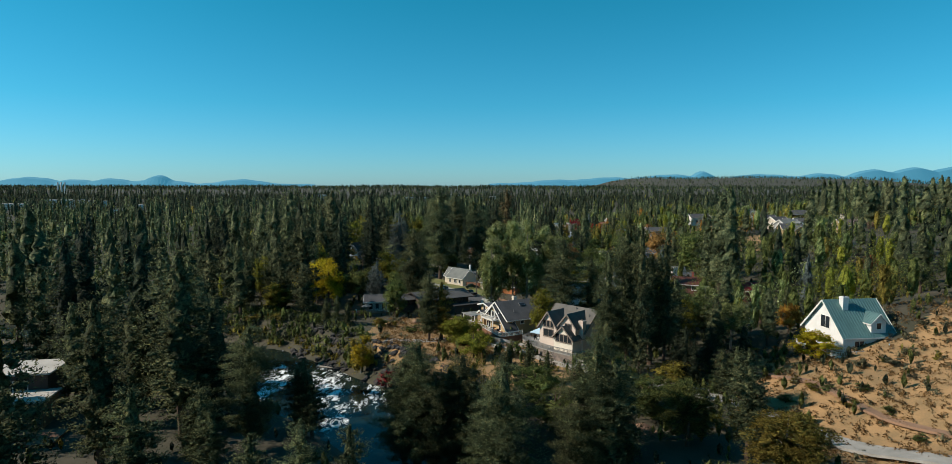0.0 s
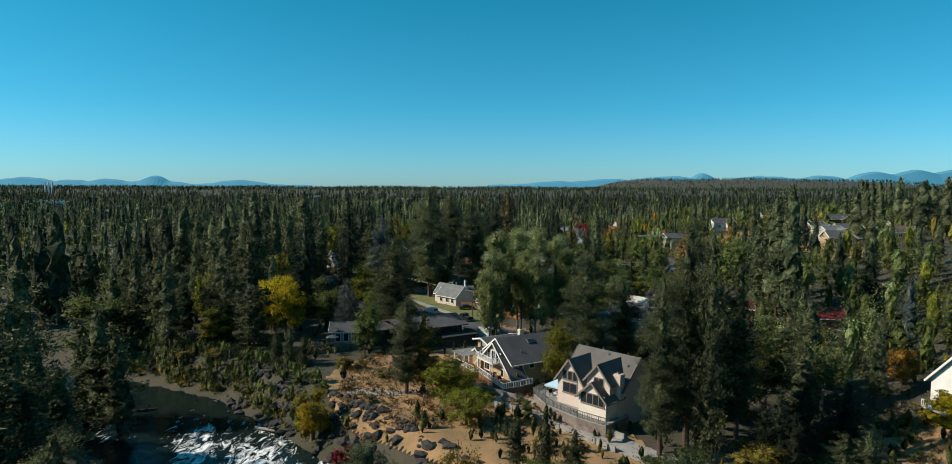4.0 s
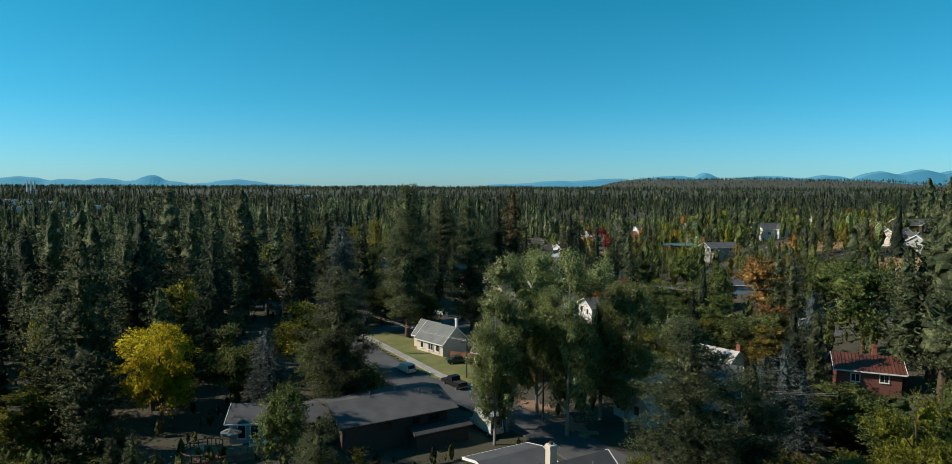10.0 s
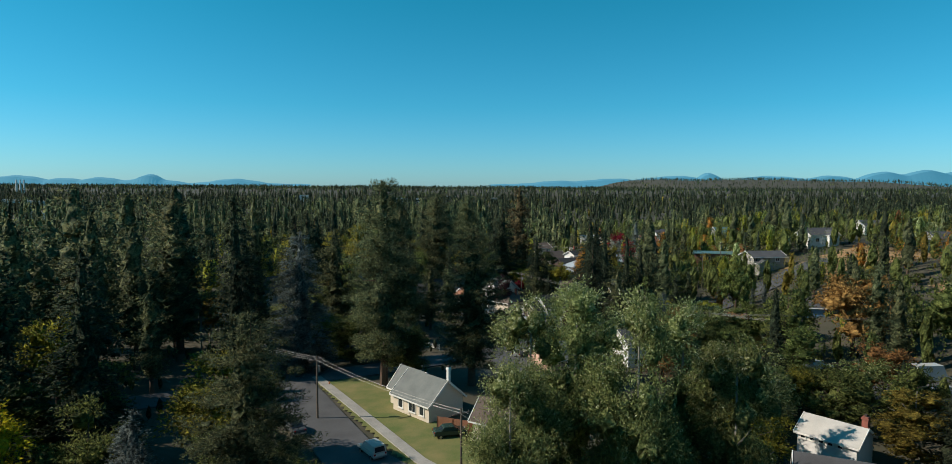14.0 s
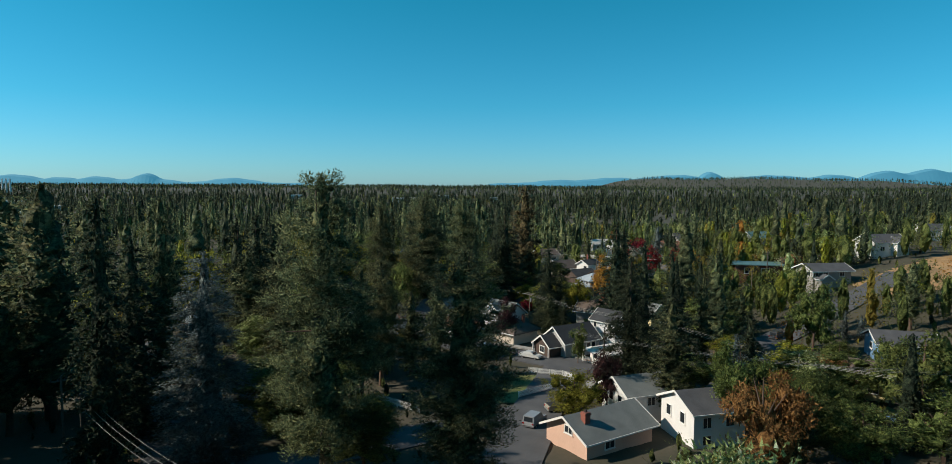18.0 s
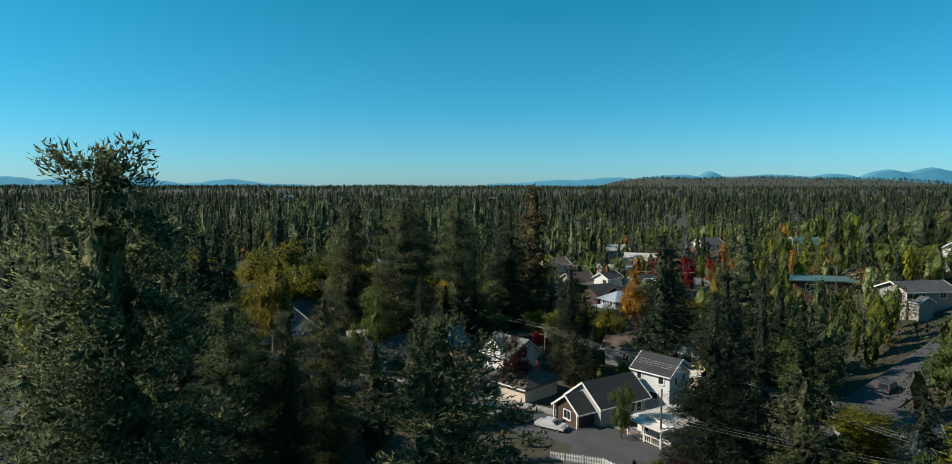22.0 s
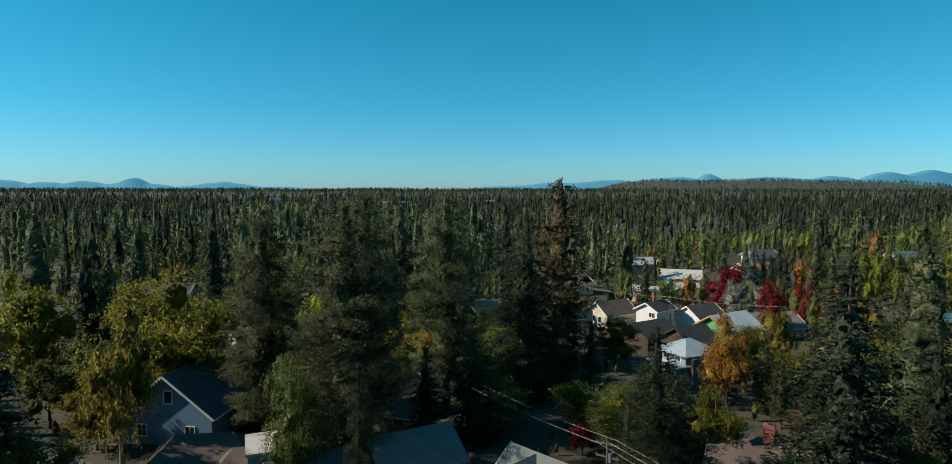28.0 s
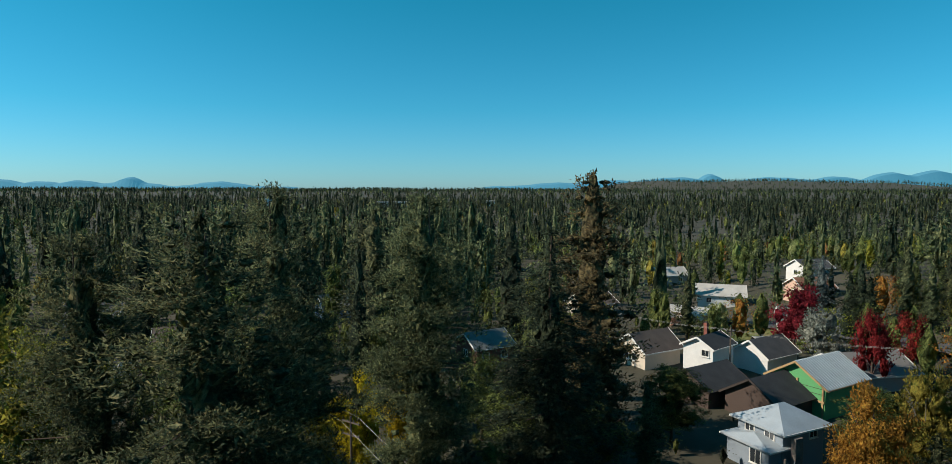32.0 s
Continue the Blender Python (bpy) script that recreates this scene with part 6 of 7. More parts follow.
# ---- white steeple and far stacks ----
sp = thing("church", frame_at(-10.6, 578, 10), "church with slender white steeple among trees", "church")
wing(sp, 14, 8, 4, 3, CREAM, ROOF, 0.5)
part("tower", Build().box(-8.0, -0.9, -1, -6.2, 0.9, 10), WHITEWALL, sp)
part("steeple", Build().add([(-8, -0.9, 10), (-6.2, -0.9, 10), (-6.2, 0.9, 10), (-8, 0.9, 10), (-7.1, 0, 18)], [(0, 1, 4), (1, 2, 4), (2, 3, 4), (3, 0, 4)]), WHITEWALL, sp)
for i in range(3):
    st = thing("smokestack", Matrix.Translation((-1012 + i * 8.5, 1540, 0)), "tall white smokestack of the old mill", "smokestack", group="stacks")
    part("shaft", Build().tube([(0, 0, 5), (0, 0, 30), (0, 0, 43.5)], [2.2, 1.9, 1.6], 12), WHITEWALL, st)
for x, y, L, up in ((-660, 900, 40, 9), (-560, 860, 25, 8), (-610, 1000, 50, 10), (-500, 930, 22, 7), (-700, 1080, 60, 9), (-120, 1300, 50, 9), (-60, 1500, 40, 8), (-330, 1350, 24, 12), (-420, 760, 26, 8), (40, 1350, 26, 9)):
    h = house("building", x, y, 5, "far white flat-roofed building among trees")
    wing(h, L, 14, up, 0, WHITEWALL, ROOF_PALE, 0.3, windows=[("s", -L / 4, up * 0.6, L / 6, 2.2), ("s", L / 4, up * 0.6, L / 6, 2.2)])

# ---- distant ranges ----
# haze over the far hills is put into a blue colour and faint glow
HAZE = bpy.data.materials.new("painted_blue_haze")
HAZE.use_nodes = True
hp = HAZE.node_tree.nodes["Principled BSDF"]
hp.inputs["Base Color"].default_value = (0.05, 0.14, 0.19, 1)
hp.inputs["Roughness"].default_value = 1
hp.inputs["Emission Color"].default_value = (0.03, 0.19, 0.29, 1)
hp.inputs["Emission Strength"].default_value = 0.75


def range_of_hills(name, y, humps, x0, x1, low, label):
    b = Build()
    xs = np.linspace(x0, x1, 140)
    zs = np.full(140, float(low))
    for c, w, up in humps:
        zs = np.maximum(zs, low + up * np.exp(-((xs - c) / w) ** 2))
    zs += 3 * np.sin(xs * 0.013) + 1.5 * np.sin(xs * 0.041)
    for x, z in zip(xs, zs):
        b.v += [(x, y, z), (x, y - 60, z - 12), (x, y - 160, -20)]
    for i in range(139):
        k = 3 * i
        b.f += [(k, k + 1, k + 4, k + 3), (k + 1, k + 2, k + 5, k + 4)]
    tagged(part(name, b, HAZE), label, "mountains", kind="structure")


range_of_hills("backdrop_west", 4960, [(-3480, 260, 62), (-2850, 220, 46), (-2470, 120, 76), (-2500, 260, 40), (-1830, 260, 38), (-3100, 200, 42)], -4700, -1250, 36, "volcanic buttes on the horizon, blue with painted haze")
range_of_hills("backdrop_east", 4960, [(700, 420, 36), (1025, 420, 54), (1500, 450, 76), (1761, 130, 106), (2250, 420, 82), (2700, 300, 88), (3100, 300, 116), (3400, 300, 132), (3800, 420, 148), (4450, 500, 150)], 100, 4850, 36, "mountain range on the horizon, blue with painted haze")

# ---- streets, paths and yards ----
ROADS = [([(30, 160), (15, 186), (4, 200), (-7, 208.5), (-14, 216), (-28.5, 242), (-46, 274), (-80, 325)], 7.6), ([(-75, 222), (-28, 249), (10, 272)], 7.0), ([(6, 250), (13, 276), (20, 297)], 8.0),
         ([(-60, 352), (-22, 327), (4, 311), (27, 295.5), (48, 281)], 8.0), ([(34, 290), (49, 301), (78, 322), (120, 350)], 7.0), ([(48, 245), (66, 240), (95, 236)], 7.0),
         ([(60, 470), (75, 445), (88, 415), (92, 400)], 7.0), ([(-20, 385), (10, 372), (34, 362)], 6.0)]
for i, (pts, w) in enumerate(ROADS):
    ribbon("road", pts, w, ASPHALT, "worn grey asphalt street", 0.1 + 0.012 * i)
for pts in ([(1, 208), (-5.0, 214.6), (-23.4, 244), (-27, 250)], [(-22, 332), (6, 316.5), (29, 301), (36, 296)], [(18, 276), (25, 291)]):
    ribbon("pavement", pts, 1.6, CONCRETE, "pale concrete pavement beside the street", 0.2, category="pavement")
ribbon("road", [(-4, 152), (4, 147), (14, 138), (19, 131), (26, 122), (38, 114), (52, 104.5), (62, 90.5), (74, 70)], 4.6, CONCRETE, "pale narrow road along the foot of the slope", 0.15)
ribbon("path", [(57, 125), (58.5, 119), (61.5, 113.3), (66, 100), (70, 91), (80, 74)], 1.9, EARTH, "light dirt path across the grassy slope", 0.12, category="path")
ribbon("pavement", [(-22, 151), (-14, 150), (-4, 152)], 3.0, CONCRETE, "pale riverside path", 0.12, category="path")

drape("dry_slope", [(-28, 158), (-26, 170), (-14, 179), (2, 174), (4, 158), (10, 149), (18, 143), (24, 132), (27, 122), (18, 114), (8, 112), (-2, 122), (-10, 130), (-18, 138), (-24, 147)], STRAW, "dry golden grass and earth on the slope below the houses", 0.06, 0.7)
drape("dry_slope", [(44, 100), (44, 128), (60, 134), (66, 128), (84, 122), (108, 138), (130, 147), (146, 120), (138, 92), (118, 66), (92, 56), (68, 62), (56, 90)], STRAW, "dry golden grass on the hillside", 0.05, 0.9)
drape("dirt_yard", [(30, 114), (30, 124), (42, 126), (44, 118), (38, 113)], EARTH, "bare reddish earth", 0.06)
drape("lawn", [(-26.5, 247), (-20, 250), (-9, 240), (-1, 226), (4, 214), (2, 208.5), (-6, 212.5)], LAWN, "green and straw-coloured lawn by the street", 0.04, 0.8)
drape("lawn", [(-60, 184), (-50, 177), (-40, 168), (-35, 162), (-33, 166), (-40, 176), (-52, 186)], LAWN, "shaded green lawn on the river bank", 0.08, 0.8)
drape("lawn", [(6, 277), (10, 292), (19, 291), (16, 277)], LAWN, "green lawn inside the picket fence", 0.04)
drape("lawn", [(17, 267), (19, 274), (25, 270), (22, 266)], LAWN, "small green lawn", 0.05)
drape("lawn", [(60, 268), (66, 274), (74, 268), (68, 262)], LAWN, "green front lawn", 0.05)
drape("lawn", [(56, 440), (70, 452), (76, 440), (64, 432)], LAWN, "green lawn", 0.05)
drape("dirt_yard", [(20, 299), (26, 305), (33, 299), (28, 295)], EARTH, "bare earth front yard", 0.04)
drape("dirt_yard", [(5, 206), (14, 200), (20, 188), (16, 187), (7, 200)], EARTH, "reddish earth verge with rocks", 0.05)
drape("dry_slope", [(106, 330), (106, 350), (150, 370), (150, 330)], STRAW, "dry golden grass on the upper slope", 0.03)
drape("dry_slope", [(114, 256), (110, 276), (118, 298), (136, 302), (150, 288), (147, 262), (130, 250)], STRAW, "dry golden grass on the upper slope", 0.03)
drape("dirt_yard", [(-48, 248), (-40, 262), (-30, 262), (-34, 252)], EARTH, "reddish bare earth under the pines", 0.04)

# ---- woods and gardens between the houses ----
wr = np.random.default_rng(11)
STANDING = [(o.matrix_basis.translation.x, o.matrix_basis.translation.y) for o in scene.objects if o.parent is None and o.name.split(".")[0] in ("pine_tree", "fir_tree", "tree")]
OPEN = [(-58, 244, -26, 264), (-52, 214, -24, 240), (-48, 138, -26, 174), (-78, 184, -36, 207), (-40, 196, -18, 210), (-26, 140, 24, 180), (40, 60, 140, 134), (-24, 208, 4, 247), (4, 270, 24, 300), (-6, 190, 20, 208), (64, 228, 90, 246), (104, 328, 140, 366), (112, 250, 150, 296)]

FAR_GARDEN = {}


def near_road(x, y):
    for pts, w in ROADS:
        for (x0, y0), (x1, y1) in zip(pts, pts[1:]):
            dx, dy = x1 - x0, y1 - y0
            s = min(max(((x - x0) * dx + (y - y0) * dy) / (dx * dx + dy * dy), 0), 1)
            if math.hypot(x - x0 - s * dx, y - y0 - s * dy) < w / 2 + 1.5:
                return True
    return False


def place_woods(count, x0, x1, y0, y1, gap):
    made = 0
    for k in range(count * 14):
        if made >= count:
            break
        x, y = wr.uniform(x0, x1), wr.uniform(y0, y1)
        u, v, q, a = wr.random(4)
        if near_road(x, y) or float(river_distance(np.array(x), np.array(y))) < 4 or any(a0 < x < a1 and b0 < y < b1 for a0, b0, a1, b1 in OPEN):
            continue
        if any(math.hypot(x - cx, y - cy) < 8.5 for cx, cy in CLEAR) or any(math.hypot(x - sx, y - sy) < gap for sx, sy in STANDING):
            continue
        view = any(abs(x - cx * (1 - (cy - y) / 260)) < (7.5 if cx < 45 else 6) and 0 < cy - y < (36 if cx < 45 else 20) for cx, cy in CLEAR)
        fine = None
        if y < 103 and -0.76 * y < x < -0.62 * y or 108 < y < 160 and -98 < x < -60 and u < 0.3:
            continue
        if y < 150 and -0.4 * y < x < -0.1 * y or 85 < y < 165 and -0.8 * (y - 57) - 6 < x < -20:
            continue
        conifers = 0.72 if x < -8 and y < 268 else 0.16 if x < -14 else 0.3 if x < 12 else 0.24
        tall = x < 12
        if view or abs(x - 3) < 10 and 120 < y < 345:
            if u < 0.45:
                tree("bush", ("green", "green", "gold", "sage")[int(q * 4)], x, y, 2 + 2 * v, 1.4 + v, 0)
            elif u < 0.6 and not view:
                tree("round", ("green", "lime", "green")[int(q * 3)], x, y, 5 + 3 * v, 2.4 + v, fine)
            else:
                continue
        elif u < conifers:
            big = 16 + 14 * v if tall else 9 + 9 * v
            tree("pine" if q < 0.6 else "fir", "pine" if q < 0.6 else "fir" if q < 0.94 else "blue", x, y, big, big * (0.14 + 0.06 * a), fine)
        elif u < 0.9:
            colour = ("green", "green", "cotton", "green", "lime", "gold", "green", "lime", "green", "green", "rust" if x > 40 and v < 0.4 else "green", "orange" if y > 300 and x > 30 else "green")[int(q * 12)]
            if abs(x) > 62 or y > 395:
                FAR_GARDEN.setdefault(colour, []).append((x, y, H(x, y), 6.5 + 5.5 * v))
            else:
                tree(("round", "tall", "round")[int(a * 3)], colour, x, y, 6.5 + 5.5 * v, 3.4 + 2.4 * a, fine)
        else:
            tree("bush", ("green", "gold", "sage")[int(q * 3)], x, y, 2.4 + 1.5 * v, 1.6 + v, 0)
        STANDING.append((x, y))
        made += 1


place_woods(92, -120, -8, 180, 300, 5.4)
place_woods(250, 12, 140, 150, 320, 4.3)
place_woods(140, -120, -4, 300, 450, 4.8)
place_woods(210, 4, 150, 310, 450, 4.5)
place_woods(34, -72, -9, 298, 385, 3.8)
place_woods(62, -115, -38, 52, 152, 4.6)
place_woods(12, 8, 46, 60, 140, 6.5)
place_woods(40, 56, 150, 136, 215, 5.5)

for k, (colour, rows) in enumerate(sorted(FAR_GARDEN.items())):
    cloud("garden_trees", colour, "garden trees: " + LABELS[colour][0], np.array(rows), 420, 0.32, 0.4, 60 + k, True, 9, 11)


def woods_spots(rng, n, boxes, h0, h1):
    rows = []
    for k in range(n):
        x0, y0, x1, y1 = boxes[k % len(boxes)]
        x, y = rng.uniform(x0, x1), rng.uniform(y0, y1)
        if any(a0 < x < a1 and b0 < y < b1 for a0, b0, a1, b1 in OPEN) or float(river_distance(np.array(x), np.array(y))) < 5 or near_road(x, y) or any(math.hypot(x - cx, y - cy) < 9 or abs(x - cx) < 7 and 0 < cy - y < 26 for cx, cy in CLEAR):
            continue
        rows.append((x, y, H(x, y), (h0 + (h1 - h0) * rng.random() ** 1.4) * (0.66 if h1 > 20 and x > 50 else 1)))
    return np.array(rows)


SIDES = [(-420, 40, -120, 330), (-420, 330, -120, 640), (-120, 450, 0, 640), (0, 450, 180, 640), (150, 90, 420, 330), (150, 330, 420, 640), (-420, 40, -120, 330), (-420, 330, -120, 640), (-120, 450, 0, 640)]
sr = np.random.default_rng(21)
cloud("side_pine_woods", "pine", "tall dark ponderosa pines in dense woods", woods_spots(sr, 1150, SIDES, 11, 28), 130, 0.62, 0.21, 31, rings=9, segs=8)
cloud("side_fir_woods", "fir", "dark narrow firs in dense woods", woods_spots(sr, 620, SIDES, 11, 27), 130, 0.58, 0.18, 32, rings=9, segs=8)
cloud("side_broadleaf_trees", "green", "green broadleaf trees among houses and pines", woods_spots(sr, 760, SIDES, 6, 12), 170, 0.42, 0.44, 33, True, 7, 8)
cloud("side_lime_trees", "lime", "yellow-green trees among houses and pines", woods_spots(sr, 100, SIDES, 6, 11), 120, 0.42, 0.44, 34, True, 7, 8)
cloud("side_gold_trees", "gold", "olive-gold autumn trees among pines", woods_spots(sr, 100, SIDES, 6, 11), 120, 0.42, 0.44, 35, True, 7, 8)
cloud("side_rust_trees", "rust", "rust-coloured autumn trees", woods_spots(sr, 40, SIDES[2:], 6, 10), 120, 0.42, 0.44, 36, True, 7, 8)
cloud("side_yellow_trees", "yellow", "bright yellow autumn trees", woods_spots(sr, 24, SIDES, 6, 10), 120, 0.42, 0.44, 37, True, 7, 8)

HILL = [(52, 345, 150, 450), (60, 440, 260, 640), (150, 300, 300, 470)]
for k, (colour, many) in enumerate((("green", 460), ("lime", 45), ("gold", 50), ("cotton", 120), ("orange", 10), ("fir", 60))):
    cloud("hillside_trees", colour, "hillside garden trees: " + LABELS[colour][0], woods_spots(sr, many, HILL, 5, 11), 330, 0.3, 0.5, 80 + k, True, 6, 7)

# low growth under and between the trees
NEAR = [(-130, 60, 0, 180), (-120, 170, 0, 300), (0, 150, 150, 300), (-120, 300, 0, 460), (0, 300, 150, 460), (40, 100, 130, 200), (0, 60, 50, 150)]


def shrub_spots(rng, n, h0, h1):
    rows = []
    for k in range(n):
        x0, y0, x1, y1 = NEAR[k % len(NEAR)]
        x, y = rng.uniform(x0, x1), rng.uniform(y0, y1)
        if float(river_distance(np.array(x), np.array(y))) < 2 or near_road(x, y) or any(math.hypot(x - cx, y - cy) < 7.5 for cx, cy in CLEAR) or -24 < x < 3 and 209 < y < 248 or -24 < x < 18 and 142 < y < 174 and rng.random() < 0.8:
            continue
        rows.append((x, y, H(x, y), rng.uniform(h0, h1)))
    return np.array(rows)


cloud("green_undergrowth", "green", "low green shrubs and undergrowth between trees", shrub_spots(sr, 2000, 0.9, 3.2), 60, 0.3, 0.62, 51, True)
cloud("dark_undergrowth", "fir", "dark low undergrowth beneath the pines", shrub_spots(sr, 1200, 0.8, 2.6), 50, 0.3, 0.7, 52, True)
cloud("olive_undergrowth", "gold", "olive and yellowing low shrubs", shrub_spots(sr, 600, 0.8, 2.2), 50, 0.28, 0.62, 53, True)


def bank_spots(rng, n, h0, h1, d0, d1, x0, x1):
    """Places along the far bank, between d0 and d1 metres from the water."""
    rows = []
    while len(rows) < n:
        x, y = rng.uniform(x0, x1), rng.uniform(95, 200)
        d = float(river_distance(np.array(x), np.array(y)))
        if d0 < d < d1 and y > 116 - 1.1 * (x + 20):
            rows.append((x, y, H(x, y) - 0.1, rng.uniform(h0, h1)))
    return np.array(rows)


cloud("bank_shrubs", "green", "green willow scrub along the river bank", bank_spots(sr, 170, 1.0, 3.4, 0.6, 10, -110, -26), 120, 0.34, 0.7, 71, True)
cloud("bank_shrubs", "gold", "olive and rust-tinged scrub at the water's edge", bank_spots(sr, 90, 0.7, 2.0, 0.2, 4, -100, -26), 120, 0.32, 0.75, 72, True)
# shade over this scrub is coloured in with the dark fir leaves
cloud("bank_shrubs", "fir", "dark scrub on the river bank, shade put into its leaf colour", bank_spots(sr, 200, 0.8, 2.8, 1, 16, -110, -34), 110, 0.36, 0.7, 73, True)


def grass_spots(rng, n):
    rows = []
    while len(rows) < n:
        x, y = (rng.uniform(44, 112), rng.uniform(62, 136)) if len(rows) % 3 else (rng.uniform(-24, 20), rng.uniform(134, 175))
        if float(river_distance(np.array(x), np.array(y))) > 3:
            rows.append((x, y, H(x, y) + 0.1, rng.uniform(0.35, 0.8)))
    return np.array(rows)


LEAF["straw"] = leaf_mat("dry_grass_blades", (0.22, 0.13, 0.05), (0.42, 0.27, 0.11), None, 0.3)
LEAF["sagebrush"] = LEAF["sage"]
cloud("dry_grass", "straw", "tufts of dry golden grass on the slopes", grass_spots(sr, 5200), 10, 1.2, 0.9, 54, True, 2, 3)
cloud("sagebrush", "sage", "grey-green sagebrush on the slopes", np.array([(x, y, z, h * 1.9) for x, y, z, h in grass_spots(sr, 260)]), 40, 0.75, 0.75, 55, True)

# sagebrush and rabbitbrush on the dry slopes
br = np.random.default_rng(41)
for k in range(70):
    x, y = br.uniform(48, 104), br.uniform(66, 134)
    if math.hypot(x - 77, y - 130) < 11 or abs((x - 52) * 0.8 + (y - 104) * 0.58) < 4 and x < 66:
        continue
    tree("bush", ("sage", "sage", "green", "gold")[int(br.random() * 4)], x, y, 1.1 + 1.3 * br.random(), 0.9 + 1.1 * br.random(), 1)
for k in range(13):
    x, y = br.uniform(-22, 16), br.uniform(138, 174)
    if any(math.hypot(x - cx, y - cy) < 10 for cx, cy in CLEAR) or float(river_distance(np.array(x), np.array(y))) < 2:
        continue
    tree("bush", ("sage", "green", "gold")[int(br.random() * 3)], x, y, 1.0 + 1.2 * br.random(), 0.8 + 0.9 * br.random(), 1)

# ---- cars ----
TYRE = mat("black_rubber", (0.02, 0.02, 0.02), (0.012, 0.012, 0.012), 0.9, size=2, fine=8)
CHROME = mat("bright_metal", (0.5, 0.5, 0.5), (0.4, 0.4, 0.4), 0.3, 0.9, size=2, fine=8, bump=0)
PAINT = {}
LAMP_RED, LAMP_WHITE = mat("red_lamp_glass", (0.3, 0.01, 0.01), None, 0.2, size=2, bump=0), mat("clear_lamp_glass", (0.7, 0.7, 0.68), None, 0.15, size=2, bump=0)
wheel_mesh, rim_mesh = None, None


def paint(name, colour):
    if name not in PAINT:
        PAINT[name] = mat(name + "_car_paint", colour, tuple(v * 0.9 for v in colour), 0.25, 0.2, size=1, fine=4, bump=0)
    return PAINT[name]


def car(x, y, turn, name, colour, style="sedan"):
    """A parked car along x: lower body, cabin, windows, wheels, lamps, bumpers."""
    global wheel_mesh, rim_mesh
    L, W, top, hood, back = {"sedan": (4.6, 1.8, 1.42, 1.1, 0.9), "suv": (4.7, 1.9, 1.75, 1.15, 0.1), "pickup": (5.5, 1.95, 1.8, 1.3, 2.1), "van": (5.6, 2.05, 2.1, 0.7, 0.05), "camper": (6.4, 2.2, 2.9, 0.9, 0.05)}[style]
    o = thing("pickup_truck" if style == "pickup" else "van" if style in ("van", "camper") else "car", frame_at(x, y, turn, H(x, y) + 0.22), "%s %s parked beside the street" % (name, {"sedan": "sedan car", "suv": "estate car", "pickup": "pickup truck", "van": "panel van", "camper": "camper van"}[style]), "car", group="parked cars")
    m = paint(name, colour)
    b = Build()
    waist = 0.95 if style in ("sedan", "suv") else 1.1
    side = [(-L / 2, 0.35), (-L / 2 + 0.05, waist - 0.12), (-L / 2 + 0.25, waist), (L / 2 - 0.4, waist - 0.1), (L / 2 - 0.05, waist - 0.3), (L / 2, 0.35)]
    n = len(side)
    b.add([(u, -W / 2, v) for u, v in side] + [(u, W / 2, v) for u, v in side], [tuple(range(n)), tuple(reversed(range(n, 2 * n)))] + [(i, i + n, (i + 1) % n + n, (i + 1) % n) for i in range(n)])
    part("body", b, m, o)
    x0, x1 = -L / 2 + back, L / 2 - hood
    cab = [(x0, waist - 0.02), (x0 + (0.5 if style == "sedan" else 0.15), top), (x1 - 0.75, top), (x1, waist - 0.05)]
    k = 0.14
    c = Build().add([(u, -W / 2 + (k if v == top else 0.04), v) for u, v in cab] + [(u, W / 2 - (k if v == top else 0.04), v) for u, v in cab], [(0, 1, 2, 3), (7, 6, 5, 4), (0, 4, 5, 1), (1, 5, 6, 2), (2, 6, 7, 3)])
    cabin = part("cabin", c, m, o)
    h0, h1 = waist + 0.06, top - 0.12
    for s in (-1, 1):
        yy = s * (W / 2 - 0.07)
        part("side_window", Build().add([(x0 + 0.35, yy, h0), (x1 - 0.25, yy, h0), (x1 - 0.78, yy * 0.93, h1), (x0 + 0.55, yy * 0.93, h1)], [(0, 1, 2, 3)]), GLASS, cabin)
    part("windscreen", Build().add([(x1 - 0.06, -W / 2 + 0.2, h0), (x1 - 0.06, W / 2 - 0.2, h0), (x1 - 0.68, W / 2 - 0.3, h1 + 0.04), (x1 - 0.68, -W / 2 + 0.3, h1 + 0.04)], [(0, 1, 2, 3)]), GLASS, cabin)
    part("rear_window", Build().add([(x0 - 0.02, -W / 2 + 0.25, h0), (x0 - 0.02, W / 2 - 0.25, h0), (x0 + (0.4 if style == "sedan" else 0.1), W / 2 - 0.3, h1), (x0 + (0.4 if style == "sedan" else 0.1), -W / 2 + 0.3, h1)], [(0, 1, 2, 3)]), GLASS, cabin)
    if style == "pickup":
        part("bed", Build().box(-L / 2 + 0.1, -W / 2 + 0.12, waist + 0.005, x0 - 0.1, W / 2 - 0.12, waist + 0.03), TYRE, o)
    if wheel_mesh is None:
        wheel_mesh = Build().tube([(0, -0.11, 0), (0, 0.11, 0)], [0.34, 0.34], 14).mesh("tyre", TYRE)
        rim_mesh = Build().tube([(0, -0.12, 0), (0, 0.12, 0)], [0.2, 0.2], 10).mesh("rim", CHROME)
    for u in (-L / 2 + 0.85, L / 2 - 0.9):
        for s in (-1, 1):
            w = part("wheel", wheel_mesh, None, o)
            w.location = (u, s * (W / 2 - 0.1), 0.12)
            part("rim", rim_mesh, None, w)
    for s in (-1, 1):
        part("headlight", Build().box(L / 2 - 0.12, s * W * 0.36 - 0.18, 0.55, L / 2 + 0.01, s * W * 0.36 + 0.18, 0.7), LAMP_WHITE, o)
